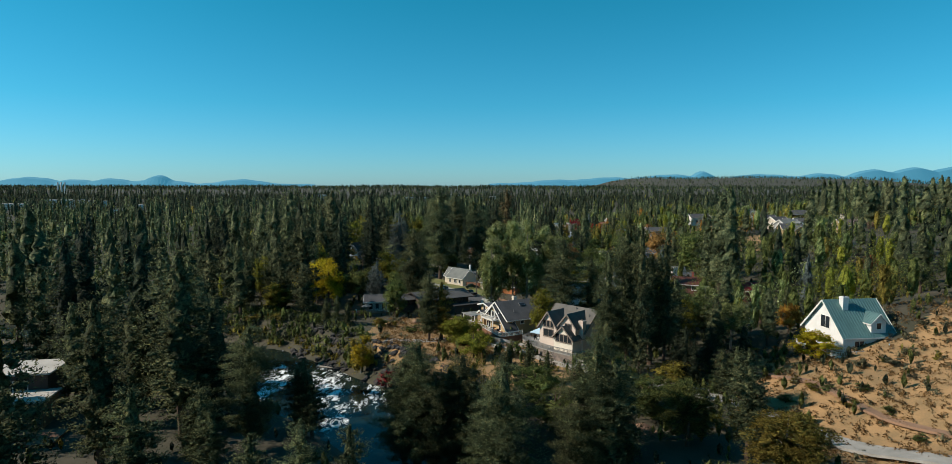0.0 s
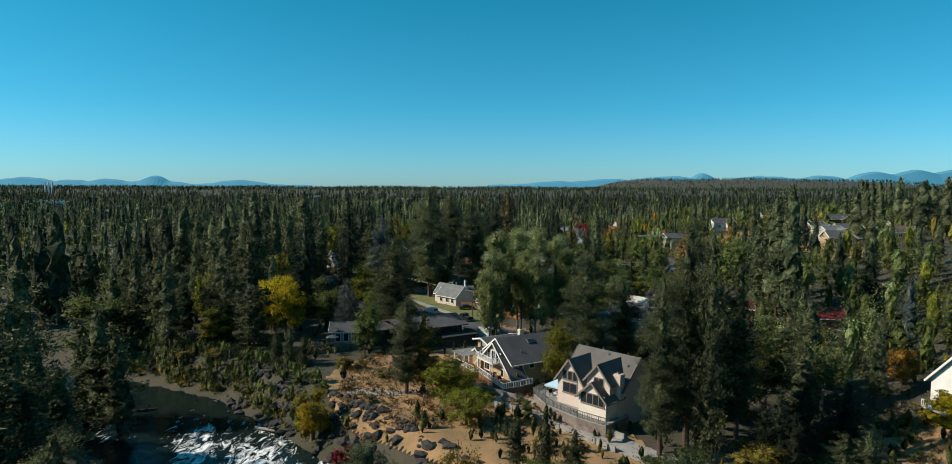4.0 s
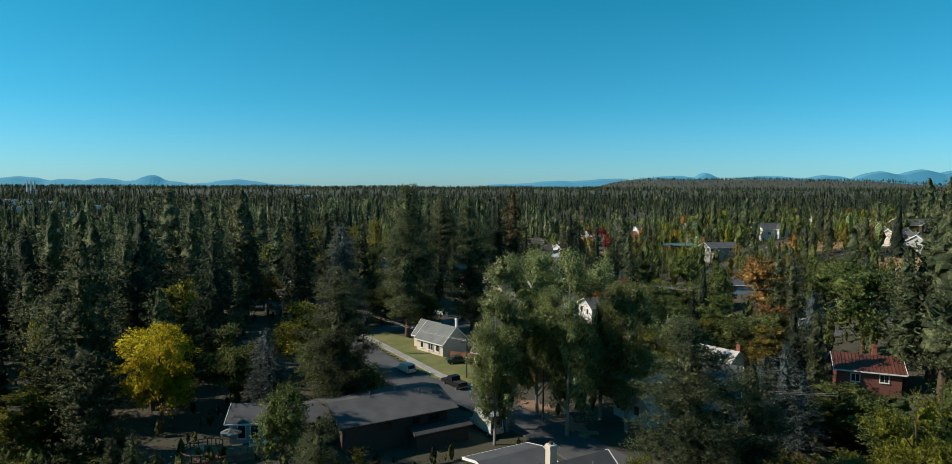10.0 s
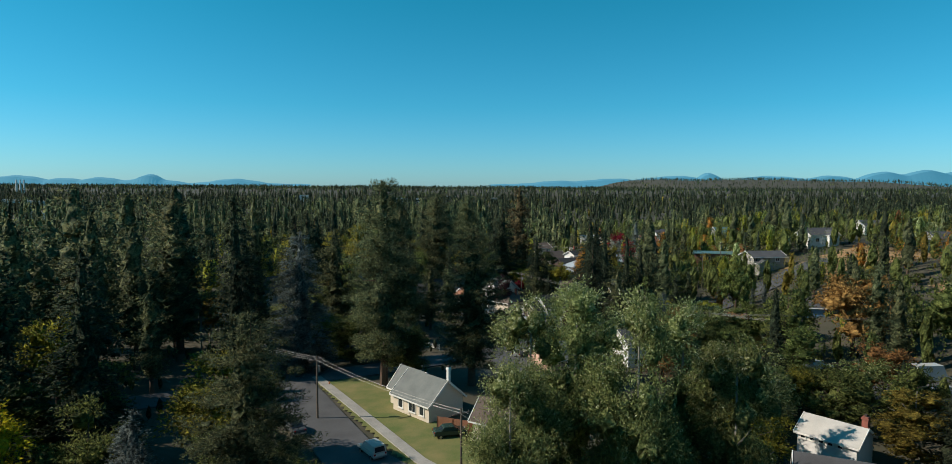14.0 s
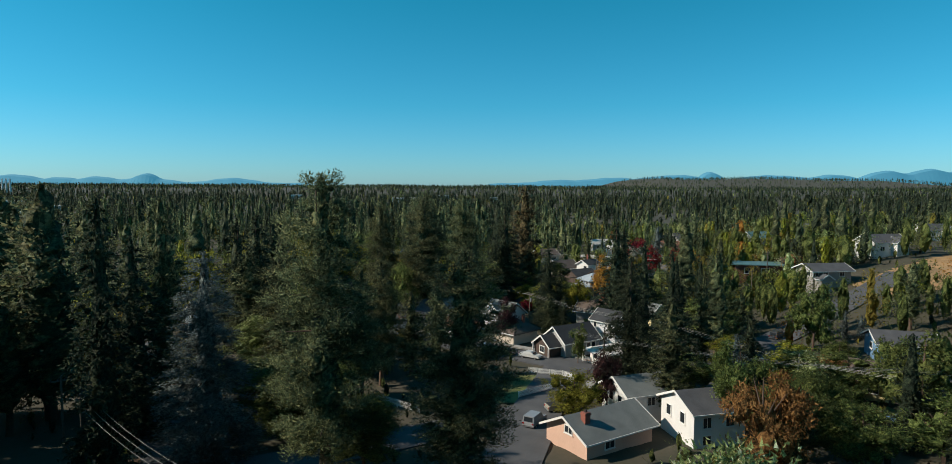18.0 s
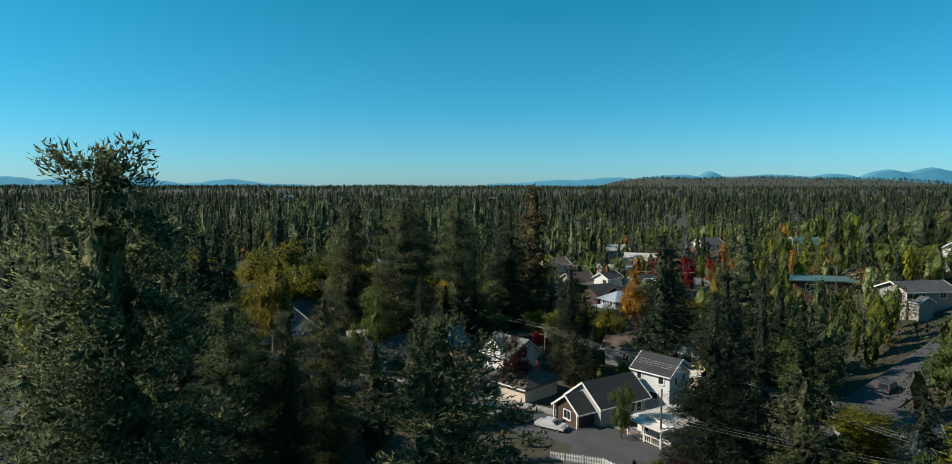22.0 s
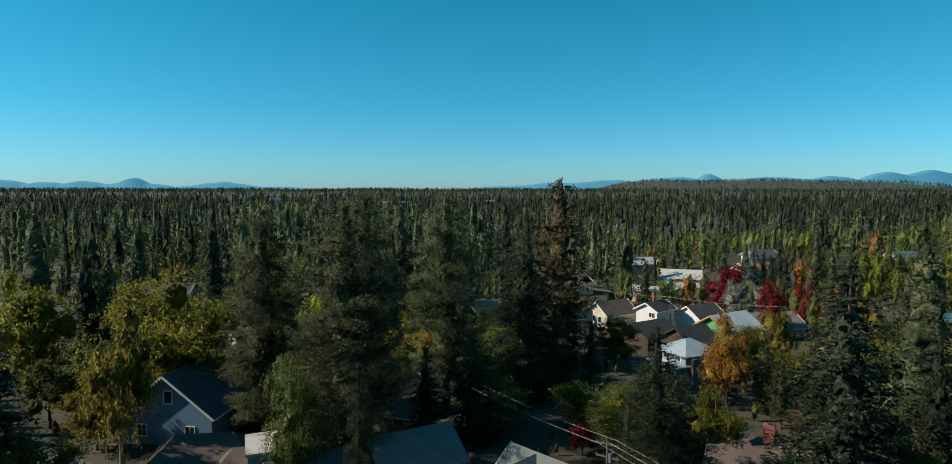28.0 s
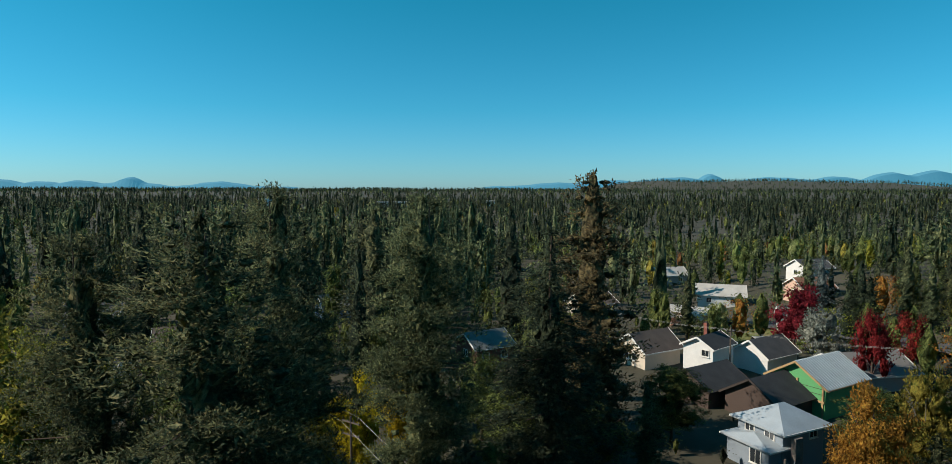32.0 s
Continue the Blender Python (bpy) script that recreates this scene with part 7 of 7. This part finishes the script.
        part("tail_light", Build().box(-L / 2 - 0.02, s * W * 0.4 - 0.12, 0.65, -L / 2 + 0.1, s * W * 0.4 + 0.12, 0.85), LAMP_RED, o)
    part("bumper", Build().box(L / 2 - 0.1, -W / 2 + 0.05, 0.28, L / 2 + 0.06, W / 2 - 0.05, 0.48), CHROME, o)
    part("bumper", Build().box(-L / 2 - 0.06, -W / 2 + 0.05, 0.28, -L / 2 + 0.1, W / 2 - 0.05, 0.48), CHROME, o)


for row in ((-11.4, 216.6, 126, "silver-white", (0.6, 0.6, 0.58), "suv"), (-1.9, 208.6, 126, "black", (0.015, 0.015, 0.018), "pickup"), (-1.6, 222.8, 15, "dark green", (0.03, 0.06, 0.05), "sedan"),
            (4.6, 200.4, 126, "grey-blue", (0.16, 0.2, 0.25), "sedan"), (3.4, 190.5, 120, "white", (0.62, 0.62, 0.6), "camper"), (16.4, 273.6, 15, "beige", (0.36, 0.33, 0.27), "pickup"), (11.4, 267.5, 60, "silver-grey", (0.3, 0.31, 0.32), "suv"),
            (78.2, 241.5, 5, "white", (0.66, 0.66, 0.64), "camper"), (76.6, 235.4, 0, "pale silver", (0.5, 0.5, 0.5), "sedan"), (13.9, 303.6, -33, "white", (0.66, 0.66, 0.64), "sedan"), (66.5, 254.5, -30, "white", (0.66, 0.66, 0.64), "pickup"),
            (64.6, 266.0, -35, "sky blue", (0.25, 0.4, 0.55), "sedan"), (70.5, 316.8, 36, "dark grey", (0.08, 0.09, 0.1), "suv"), (63.8, 434.5, 0, "white", (0.66, 0.66, 0.64), "suv"), (-31.0, 384.5, -25, "dark blue", (0.05, 0.07, 0.12), "sedan"),
            (-23.5, 224.0, 126, "dark grey", (0.06, 0.06, 0.07), "sedan"), (5.2, 309.4, -33, "white", (0.66, 0.66, 0.64), "sedan"), (59.0, 308.0, 36, "white", (0.6, 0.6, 0.6), "sedan"), (84, 443, 20, "white", (0.66, 0.66, 0.64), "van"), (8.9, 306.8, -33, "dark red", (0.2, 0.03, 0.03), "sedan")):
    car(*row)

# ---- utility poles and wires ----
POLE = mat("weathered_pole_wood", (0.13, 0.1, 0.075), (0.08, 0.065, 0.05), 0.9, size=1.5, fine=6)
WIRE = mat("bare_pale_wire", (0.3, 0.29, 0.27), (0.2, 0.2, 0.19), 0.5, 0.5, size=1, bump=0)


def pole(x, y, high, turn, arms=1, can=False):
    o = thing("utility_pole", frame_at(x, y, turn), "weathered wooden utility pole with crossarm and insulators", "utility pole", group="utility poles")
    part("post", Build().tube([(0, 0, -0.6), (0, 0, high)], [0.17, 0.11], 9), POLE, o)
    for i in range(arms):
        arm = part("crossarm", Build().box(-1.2, -0.06, high - 0.7 - i * 1.3, 1.2, 0.06, high - 0.55 - i * 1.3), POLE, o)
        for u in (-1.1, -0.4, 0.4, 1.1):
            part("insulator", Build().tube([(u, 0, high - 0.55 - i * 1.3), (u, 0, high - 0.35 - i * 1.3)], [0.05, 0.03], 6), GREYMETAL, arm)
    if can:
        part("transformer", Build().tube([(0.3, 0.1, high - 2.4), (0.3, 0.1, high - 1.5)], [0.24, 0.24], 10), GREYMETAL, o)


def wires(a, b, count=3, sag=1.0, gap=0.8):
    """Sagging wires from pole top to pole top."""
    (x0, y0, z0), (x1, y1, z1) = a, b
    d = math.hypot(x1 - x0, y1 - y0)
    nx, ny = -(y1 - y0) / d, (x1 - x0) / d
    o = thing("power_line", Matrix.Translation((x0, y0, 0)), "sagging power wires between poles", "wires", group="wires")
    for i in range(count):
        k = (i - (count - 1) / 2) * gap
        pts = [(nx * k + (x1 - x0) * s, ny * k + (y1 - y0) * s, z0 + (z1 - z0) * s - sag * 4 * s * (1 - s)) for s in np.linspace(0, 1, 13)]
        part("wire", Build().tube(pts, [0.014] * 13, 4, False), WIRE, o)


POLES = [(12.2, 193.0, 9.5, 35, 1, True), (0.2, 212.8, 7.5, 35, 1, False), (-21.5, 229.0, 9.5, 35, 1, True), (-50.5, 256.5, 10, 35, 1, False), (-45.4, 252.2, 9, 35, 1, True), (65.5, 259.0, 9.5, 60, 1, True), (77.0, 346.0, 11, 30, 1, False),
         (16.0, 331.0, 9, -35, 2, True), (-8.5, 368.0, 10, -35, 2, False), (38.8, 293.0, 10, -35, 2, False), (48.0, 413.0, 9, 30, 1, False), (-25.0, 462.0, 12, 0, 2, False), (93.0, 372.0, 10, 30, 1, True), (74.5, 343.0, 8, 30, 1, False), (27.5, 297.0, 8, -33, 0, False), (31.0, 360.0, 9, 20, 1, False), (-66, 395, 10, 0, 1, False)]
for p in POLES:
    pole(*p)
top = {(round(p[0]), round(p[1])): (p[0], p[1], H(p[0], p[1]) + p[2] - 0.3) for p in POLES}
wires(top[12, 193], top[0, 213], 2, 0.5)
wires(top[0, 213], top[-22, 229], 2, 0.6)
wires(top[-22, 229], top[-45, 252], 3, 0.8)
wires(top[-50, 256] if (-50, 256) in top else top[-45, 252], (-70, 300, 9), 2, 0.8)
wires(top[16, 331], top[-8, 368], 2, 1.0, 1.8)
wires(top[16, 331], top[39, 293], 3, 1.0, 1.0)
wires(top[-8, 368], (-32, 405, 10), 2, 1.0, 1.8)
wires(top[39, 293], (60, 262, 9.5), 3, 1.0, 0.8)
wires((64.6, 259, 11), (110, 246, 14), 3, 1.0, 0.8)
wires((20, 286, 10), (64.6, 259, 11), 3, 1.2, 0.8)
wires(top[48, 413], (30, 430, 9), 2, 0.5)
wires(top[48, 413], (66, 396, 10), 2, 0.5)
wires(top[77, 346], top[93, 372], 2, 0.6)
wires((12, 193, 10), (45, 172, 12), 2, 1.0)

# ---- fences ----
slat_mesh = Build().box(-0.05, -0.012, 0.08, 0.05, 0.012, 1.05).add([(-0.05, -0.012, 1.05), (0.05, -0.012, 1.05), (0.05, 0.012, 1.05), (-0.05, 0.012, 1.05), (0, -0.012, 1.15), (0, 0.012, 1.15)], [(0, 1, 4), (2, 3, 5), (1, 2, 5, 4), (3, 0, 4, 5)]).mesh("slat", WHITE)
board_mesh = Build().box(-0.07, -0.015, 0.05, 0.07, 0.015, 1.7).mesh("board", siding("cedar_fence", (0.3, 0.13, 0.07)))


def fence(name, label, pts, mesh, gap, rails, material):
    o = thing(name, Matrix.Translation((pts[0][0], pts[0][1], 0)), label, "fence", group="fences")
    for (x0, y0), (x1, y1) in zip(pts, pts[1:]):
        d, a = math.hypot(x1 - x0, y1 - y0), math.atan2(y1 - y0, x1 - x0)
        k = int(d / gap)
        z0, z1 = H(x0, y0) + 0.15, H(x1, y1) + 0.15
        for r in rails:
            part("rail", Build().beam((x0 - pts[0][0], y0 - pts[0][1], z0 + r), (x1 - pts[0][0], y1 - pts[0][1], z1 + r), 0.05, 0.09), material, o)
        for i in range(k):
            s = part("slat" if mesh is slat_mesh else "board", mesh, None, o)
            f = (i + 0.5) / k
            s.matrix_basis = Matrix.Translation((x0 + (x1 - x0) * f - pts[0][0], y0 + (y1 - y0) * f - pts[0][1], z0 + (z1 - z0) * f)) @ Matrix.Rotation(a, 4, "Z")
        for i in range(int(d / 2.4) + 1):
            f = min(1, i * 2.4 / d)
            x, y = x0 + (x1 - x0) * f - pts[0][0], y0 + (y1 - y0) * f - pts[0][1]
            z = z0 + (z1 - z0) * f
            part("post", Build().box(x - 0.07, y - 0.07, z - 0.4, x + 0.07, y + 0.07, z + max(rails) + 0.25), material, o)


fence("picket_fence", "white painted picket fence round the corner lawn", [(9.9, 279.5), (19.5, 286.8), (20.6, 289.2), (18.8, 291.4), (12.5, 293.6)], slat_mesh, 0.2, (0.35, 0.85), WHITE)
fence("picket_fence", "white painted picket fence beside the pines", [(-13.5, 278.0), (-5.9, 272.1)], slat_mesh, 0.2, (0.35, 0.85), WHITE)
fence("board_fence", "red-brown cedar board fence", [(-3.5, 225.6), (1.2, 223.8), (2.6, 226.6)], board_mesh, 0.16, (0.4, 1.4), WALLS["cedar_fence"])
fence("board_fence", "red-brown cedar board fence", [(23.4, 276.6), (27.6, 279.0), (31.0, 277.0)], board_mesh, 0.16, (0.4, 1.4), WALLS["cedar_fence"])
fence("board_fence", "orange cedar board fence behind the sheds", [(-8.6, 354.0), (-3.0, 352.6)], board_mesh, 0.16, (0.4, 1.4), WALLS["cedar_fence"])
fence("board_fence", "weathered brown board fence", [(46, 360), (54, 357)], board_mesh, 0.16, (0.4, 1.4), DARKWOOD)

# ---- terrace furniture ----
CLOTH = mat("pale_blue_canvas", (0.42, 0.58, 0.68), (0.36, 0.5, 0.6), 0.8, size=1, fine=6, bump=0.1)
CLOTH_WHITE = mat("white_canvas", (0.7, 0.69, 0.66), (0.6, 0.59, 0.56), 0.8, size=1, fine=6, bump=0.1)
o = thing("canopy", frame_at(14.6, 142.4, -40, 2.42), "pale blue pop-up canopy on the terrace", "canopy")
part("cover", Build().add([(-1.6, -1.6, 2.2), (1.6, -1.6, 2.2), (1.6, 1.6, 2.2), (-1.6, 1.6, 2.2), (0, 0, 3.1), (-1.6, -1.6, 1.95), (1.6, -1.6, 1.95), (1.6, 1.6, 1.95), (-1.6, 1.6, 1.95)], [(0, 1, 4), (1, 2, 4), (2, 3, 4), (3, 0, 4), (0, 5, 6, 1), (1, 6, 7, 2), (2, 7, 8, 3), (3, 8, 5, 0)]), CLOTH, o)
for u in (-1.5, 1.5):
    for v in (-1.5, 1.5):
        part("leg", Build().box(u - 0.04, v - 0.04, 0, u + 0.04, v + 0.04, 2.2), GREYMETAL, o)


def umbrella(x, y, z, r, material, label, shut=False):
    o = thing("parasol", Matrix.Translation((x, y, z)), label, "parasol")
    part("pole", Build().tube([(0, 0, 0), (0, 0, 2.5)], [0.03, 0.03], 6), GREYMETAL, o)
    part("base", Build().tube([(0, 0, 0), (0, 0, 0.1)], [0.28, 0.25], 10), STONE, o)
    b = Build()
    if shut:
        b.tube([(0, 0, 1.0), (0, 0, 1.5), (0, 0, 2.6)], [0.1, 0.24, 0.03], 8)
    else:
        b.v = [(0, 0, 2.6)] + [(r * math.cos(i * math.pi / 4), r * math.sin(i * math.pi / 4), 2.1) for i in range(8)] + [(r * math.cos(i * math.pi / 4), r * math.sin(i * math.pi / 4), 1.95) for i in range(8)]
        b.f = [(0, i + 1, (i + 1) % 8 + 1) for i in range(8)] + [(i + 1, i + 9, (i + 1) % 8 + 9, (i + 1) % 8 + 1) for i in range(8)]
    part("canopy", b, material, o)


def patio_chair(x, y, z, turn, material, label):
    o = thing("patio_chair", Matrix.Translation((x, y, z)) @ Matrix.Rotation(radians(turn), 4, "Z"), label, "chair", group="patio chairs")
    part("seat", Build().box(-0.28, -0.28, 0.4, 0.28, 0.28, 0.46), material, o)
    part("backrest", Build().box(-0.28, 0.24, 0.46, 0.28, 0.3, 0.95), material, o)
    for u in (-0.25, 0.25):
        for v in (-0.25, 0.25):
            part("leg", Build().box(u - 0.03, v - 0.03, 0, u + 0.03, v + 0.03, 0.4), material, o)


def patio_table(x, y, z, r, material, label):
    o = thing("patio_table", Matrix.Translation((x, y, z)), label, "table")
    part("tabletop", Build().tube([(0, 0, 0.7), (0, 0, 0.75)], [r, r], 14), material, o)
    part("stand", Build().tube([(0, 0, 0), (0, 0, 0.7)], [0.25, 0.06], 8), material, o)


umbrella(18.2, 139.0, 2.42, 1.2, CLOTH_WHITE, "white parasol over the terrace table")
umbrella(-32.2, 184.6, 0.2, 1.5, mat("grey_canvas", (0.2, 0.2, 0.19), (0.14, 0.14, 0.13), 0.8, size=1, fine=6), "grey parasol beside the round terrace")
umbrella(80.5, 121.6, 4.6, 1.0, CLOTH, "closed pale blue parasol on the deck", True)
umbrella(83.2, 122.2, 4.6, 1.0, CLOTH, "closed pale blue parasol on the deck", True)
for x, y, t in ((16.6, 140.4, 20), (17.4, 138.2, 140), (19.0, 137.9, 220), (15.3, 141.4, 80), (13.6, 143.4, 10)):
    patio_chair(x, y, 2.42, t, TYRE, "dark metal patio chair on the terrace")
patio_table(18.2, 139.0, 2.42, 0.6, TYRE, "dark round patio table")
patio_table(14.6, 142.4, 2.42, 0.7, WHITE, "white round table beneath the canopy")
for x, y, t in ((3.3, 156.0, 30), (4.2, 154.6, 100), (5.4, 153.2, 160), (2.2, 158.4, 60)):
    patio_chair(x, y, 1.82, t, TYRE, "dark patio chair on the red deck")
patio_table(4.4, 155.6, 1.82, 0.6, TYRE, "dark round table on the red deck")
patio_chair(-34.6, 180.4, 1.22, 200, WHITE, "white chair on the round terrace")
patio_chair(-28.4, 181.8, 1.22, 120, WHITE, "white chair on the timber walkway")
o = thing("sun_lounger", frame_at(-27.6, 182.0, 20, 1.22), "cream sun lounger on the timber walkway", "lounger")
part("mattress", Build().box(-0.9, -0.3, 0.3, 0.5, 0.3, 0.4), CLOTH_WHITE, o)
part("backrest", Build().add([(0.5, -0.3, 0.3), (0.5, 0.3, 0.3), (1.05, 0.3, 0.8), (1.05, -0.3, 0.8), (0.5, -0.3, 0.4), (0.5, 0.3, 0.4), (1.0, 0.3, 0.88), (1.0, -0.3, 0.88)], [(0, 1, 2, 3), (7, 6, 5, 4), (0, 4, 5, 1), (2, 6, 7, 3), (1, 5, 6, 2), (3, 7, 4, 0)]), CLOTH_WHITE, o)
for u in (-0.8, 0.4):
    for v in (-0.26, 0.26):
        part("leg", Build().box(u - 0.03, v - 0.03, 0, u + 0.03, v + 0.03, 0.3), DARKWOOD, o)

# ---- retaining wall and guard rail under the houses ----
o = thing("retaining_wall", Matrix.Translation((0, 0, 0)), "pale concrete retaining wall along the narrow road", "wall")
line = [(-1, 153.0), (4.6, 149.4), (11.5, 142.6), (18.0, 134.6), (22.5, 128.8)]
for (x0, y0), (x1, y1) in zip(line, line[1:]):
    part("wall_panel", Build().beam((x0, y0, H(x0, y0) + 0.3), (x1, y1, H(x1, y1) + 0.3), 0.35, 1.9), CONCRETE, o)
o = thing("guard_rail", Matrix.Translation((0, 0, 0)), "pale concrete barrier on the river side of the road", "barrier")
line = [(-3.5, 149.2), (2.5, 145.2), (9.5, 138.6), (16.0, 130.6), (20.5, 124.8)]
for (x0, y0), (x1, y1) in zip(line, line[1:]):
    k = max(1, int(math.hypot(x1 - x0, y1 - y0) / 3))
    for i in range(k):
        a, b_ = i / k, (i + 0.94) / k
        part("barrier_block", Build().beam((x0 + (x1 - x0) * a, y0 + (y1 - y0) * a, H(x0 + (x1 - x0) * a, y0 + (y1 - y0) * a) + 0.6), (x0 + (x1 - x0) * b_, y0 + (y1 - y0) * b_, H(x0 + (x1 - x0) * b_, y0 + (y1 - y0) * b_) + 0.6), 0.3, 0.9), CONCRETE, o)

# ---- rocks, log, footbridge ----
LAVA = mat("black_lava_rock", (0.05, 0.045, 0.042), (0.022, 0.02, 0.02), 0.95, size=0.8, fine=3, bump=0.9)
REDROCK = mat("reddish_rimrock", (0.3, 0.18, 0.115), (0.18, 0.11, 0.075), 0.95, size=0.6, fine=3, bump=0.8)
rr_ = random.Random(8)


def rock_mesh(name, material):
    bm = bmesh.new()
    bmesh.ops.create_icosphere(bm, subdivisions=1, radius=1.0)
    for v in bm.verts:
        v.co *= rr_.uniform(0.65, 1.2)
        v.co.z *= 0.62
    me = bpy.data.meshes.new(name)
    bm.to_mesh(me)
    bm.free()
    me.materials.append(material)
    return me


LAVAS = [rock_mesh("lava_rock", LAVA) for i in range(6)]
REDS = [rock_mesh("rimrock", REDROCK) for i in range(5)]


def rock(meshes, x, y, s, name, label, group):
    o = part(name, meshes[rr_.randrange(len(meshes))], None)
    o.matrix_basis = Matrix.Translation((x, y, max(H(x, y), WATER - 0.3) + 0.15 * s)) @ Matrix.Rotation(rr_.uniform(0, 6), 4, "Z") @ Matrix.Diagonal((s * rr_.uniform(0.8, 1.4), s, s * rr_.uniform(0.8, 1.3), 1))
    tagged(o, label, "rock", group)


placed = 0
while placed < 260:
    x, y = rr_.uniform(-48, 2), rr_.uniform(112, 168)
    d = float(river_distance(np.array(x), np.array(y)))
    if -1.5 < d < 9 and y - 133 > -(x + 36) * 1.1 - 4:
        rock(LAVAS, x, y, rr_.uniform(0.35, 1.25), "lava_rock", "rough black lava rock on the river bank", "lava rocks")
        placed += 1
for i in range(46):
    a = rr_.random()
    x, y = (-16 + 16 * a + rr_.uniform(-2, 2), 171 + 3 * math.sin(a * 6) + rr_.uniform(-2.5, 2)) if i % 2 else (6 + 12 * a + rr_.uniform(-1, 1), 147 - 12 * a + rr_.uniform(-0.5, 2.0))
    rock(REDS, x, y, rr_.uniform(0.5, 1.6), "rimrock", "reddish rimrock boulder in the dry slope", "rimrock boulders")
for x, y, s in ((25.5, 94.5, 2.0), (23.4, 96.2, 1.3), (27.6, 92.6, 1.1), (16, 190, 0.8), (13, 197, 0.9), (10, 201, 0.8), (17.5, 187.5, 0.9)):
    rock(REDS, x, y, s, "boulder", "grey-brown boulder beside the path", "boulders")
o = thing("log", Matrix.Translation((-35.8, 147.6, WATER + 0.25)) @ Matrix.Rotation(-0.5, 4, "Z"), "bleached driftwood log at the water's edge", "log")
part("stem", Build().tube([(-2.4, 0, 0), (0, 0.1, 0.15), (2.4, 0, 0.3)], [0.3, 0.24, 0.16], 8), BARK_PALE, o)
part("branch", Build().tube([(0.5, 0, 0.2), (1.6, 0.7, 0.7)], [0.12, 0.04], 6), BARK_PALE, o)
o = thing("log", Matrix.Translation((-63.0, 157.0, WATER + 0.1)) @ Matrix.Rotation(0.45, 4, "Z"), "dark waterlogged log in the rapids", "log")
part("stem", Build().tube([(-3.4, 0, 0), (0, 0.1, 0.15), (3.4, 0, 0.1)], [0.3, 0.26, 0.16], 8), BARK, o)
o = thing("footbridge", frame_at(25.0, 99.0, 55, -1.6), "brown timber footbridge with plank railings", "footbridge")
for i in range(24):
    part("plank", Build().box(-7.5 + i * 0.62, -1.1, 0, -7.5 + i * 0.62 + 0.56, 1.1, 0.08), WOOD, o)
for s in (-1, 1):
    part("girder", Build().box(-7.5, s * 0.9 - 0.12, -0.45, 7.4, s * 0.9 + 0.12, -0.01), DARKWOOD, o)
    part("handrail", Build().box(-7.5, s * 1.05 - 0.06, 1.05, 7.4, s * 1.05 + 0.06, 1.15), WOOD, o)
    part("rail", Build().box(-7.5, s * 1.05 - 0.04, 0.55, 7.4, s * 1.05 + 0.04, 0.63), WOOD, o)
    for i in range(7):
        part("post", Build().box(-7.5 + i * 2.45 - 0.07, s * 1.05 - 0.07, -2.5 if i in (0, 6) else 0, -7.5 + i * 2.45 + 0.07, s * 1.05 + 0.07, 1.2), DARKWOOD, o)
o = thing("pavilion", frame_at(-25.0, 267.0, 20), "small open timber pavilion with pitched roof", "pavilion")
for s in (-1, 1):
    part("roof_slope", Build().slab([(-2.2, s * 2.0, 2.4), (2.2, s * 2.0, 2.4), (2.2, 0, 3.5), (-2.2, 0, 3.5)][::s], 0.12), ROOF, o)
    for u in (-1.9, 1.9):
        part("post", Build().box(u - 0.08, s * 1.7 - 0.08, -0.2, u + 0.08, s * 1.7 + 0.08, 2.45), CREAM, o)
o = thing("traffic_cone", frame_at(-23.5, 245.2, 0), "orange traffic cone beside the kerb", "cone")
part("cone", Build().tube([(0, 0, 0.05), (0, 0, 0.7)], [0.2, 0.04], 10), ORANGEWALL, o)
part("base", Build().box(-0.25, -0.25, 0.1, 0.25, 0.25, 0.15), ORANGEWALL, o)
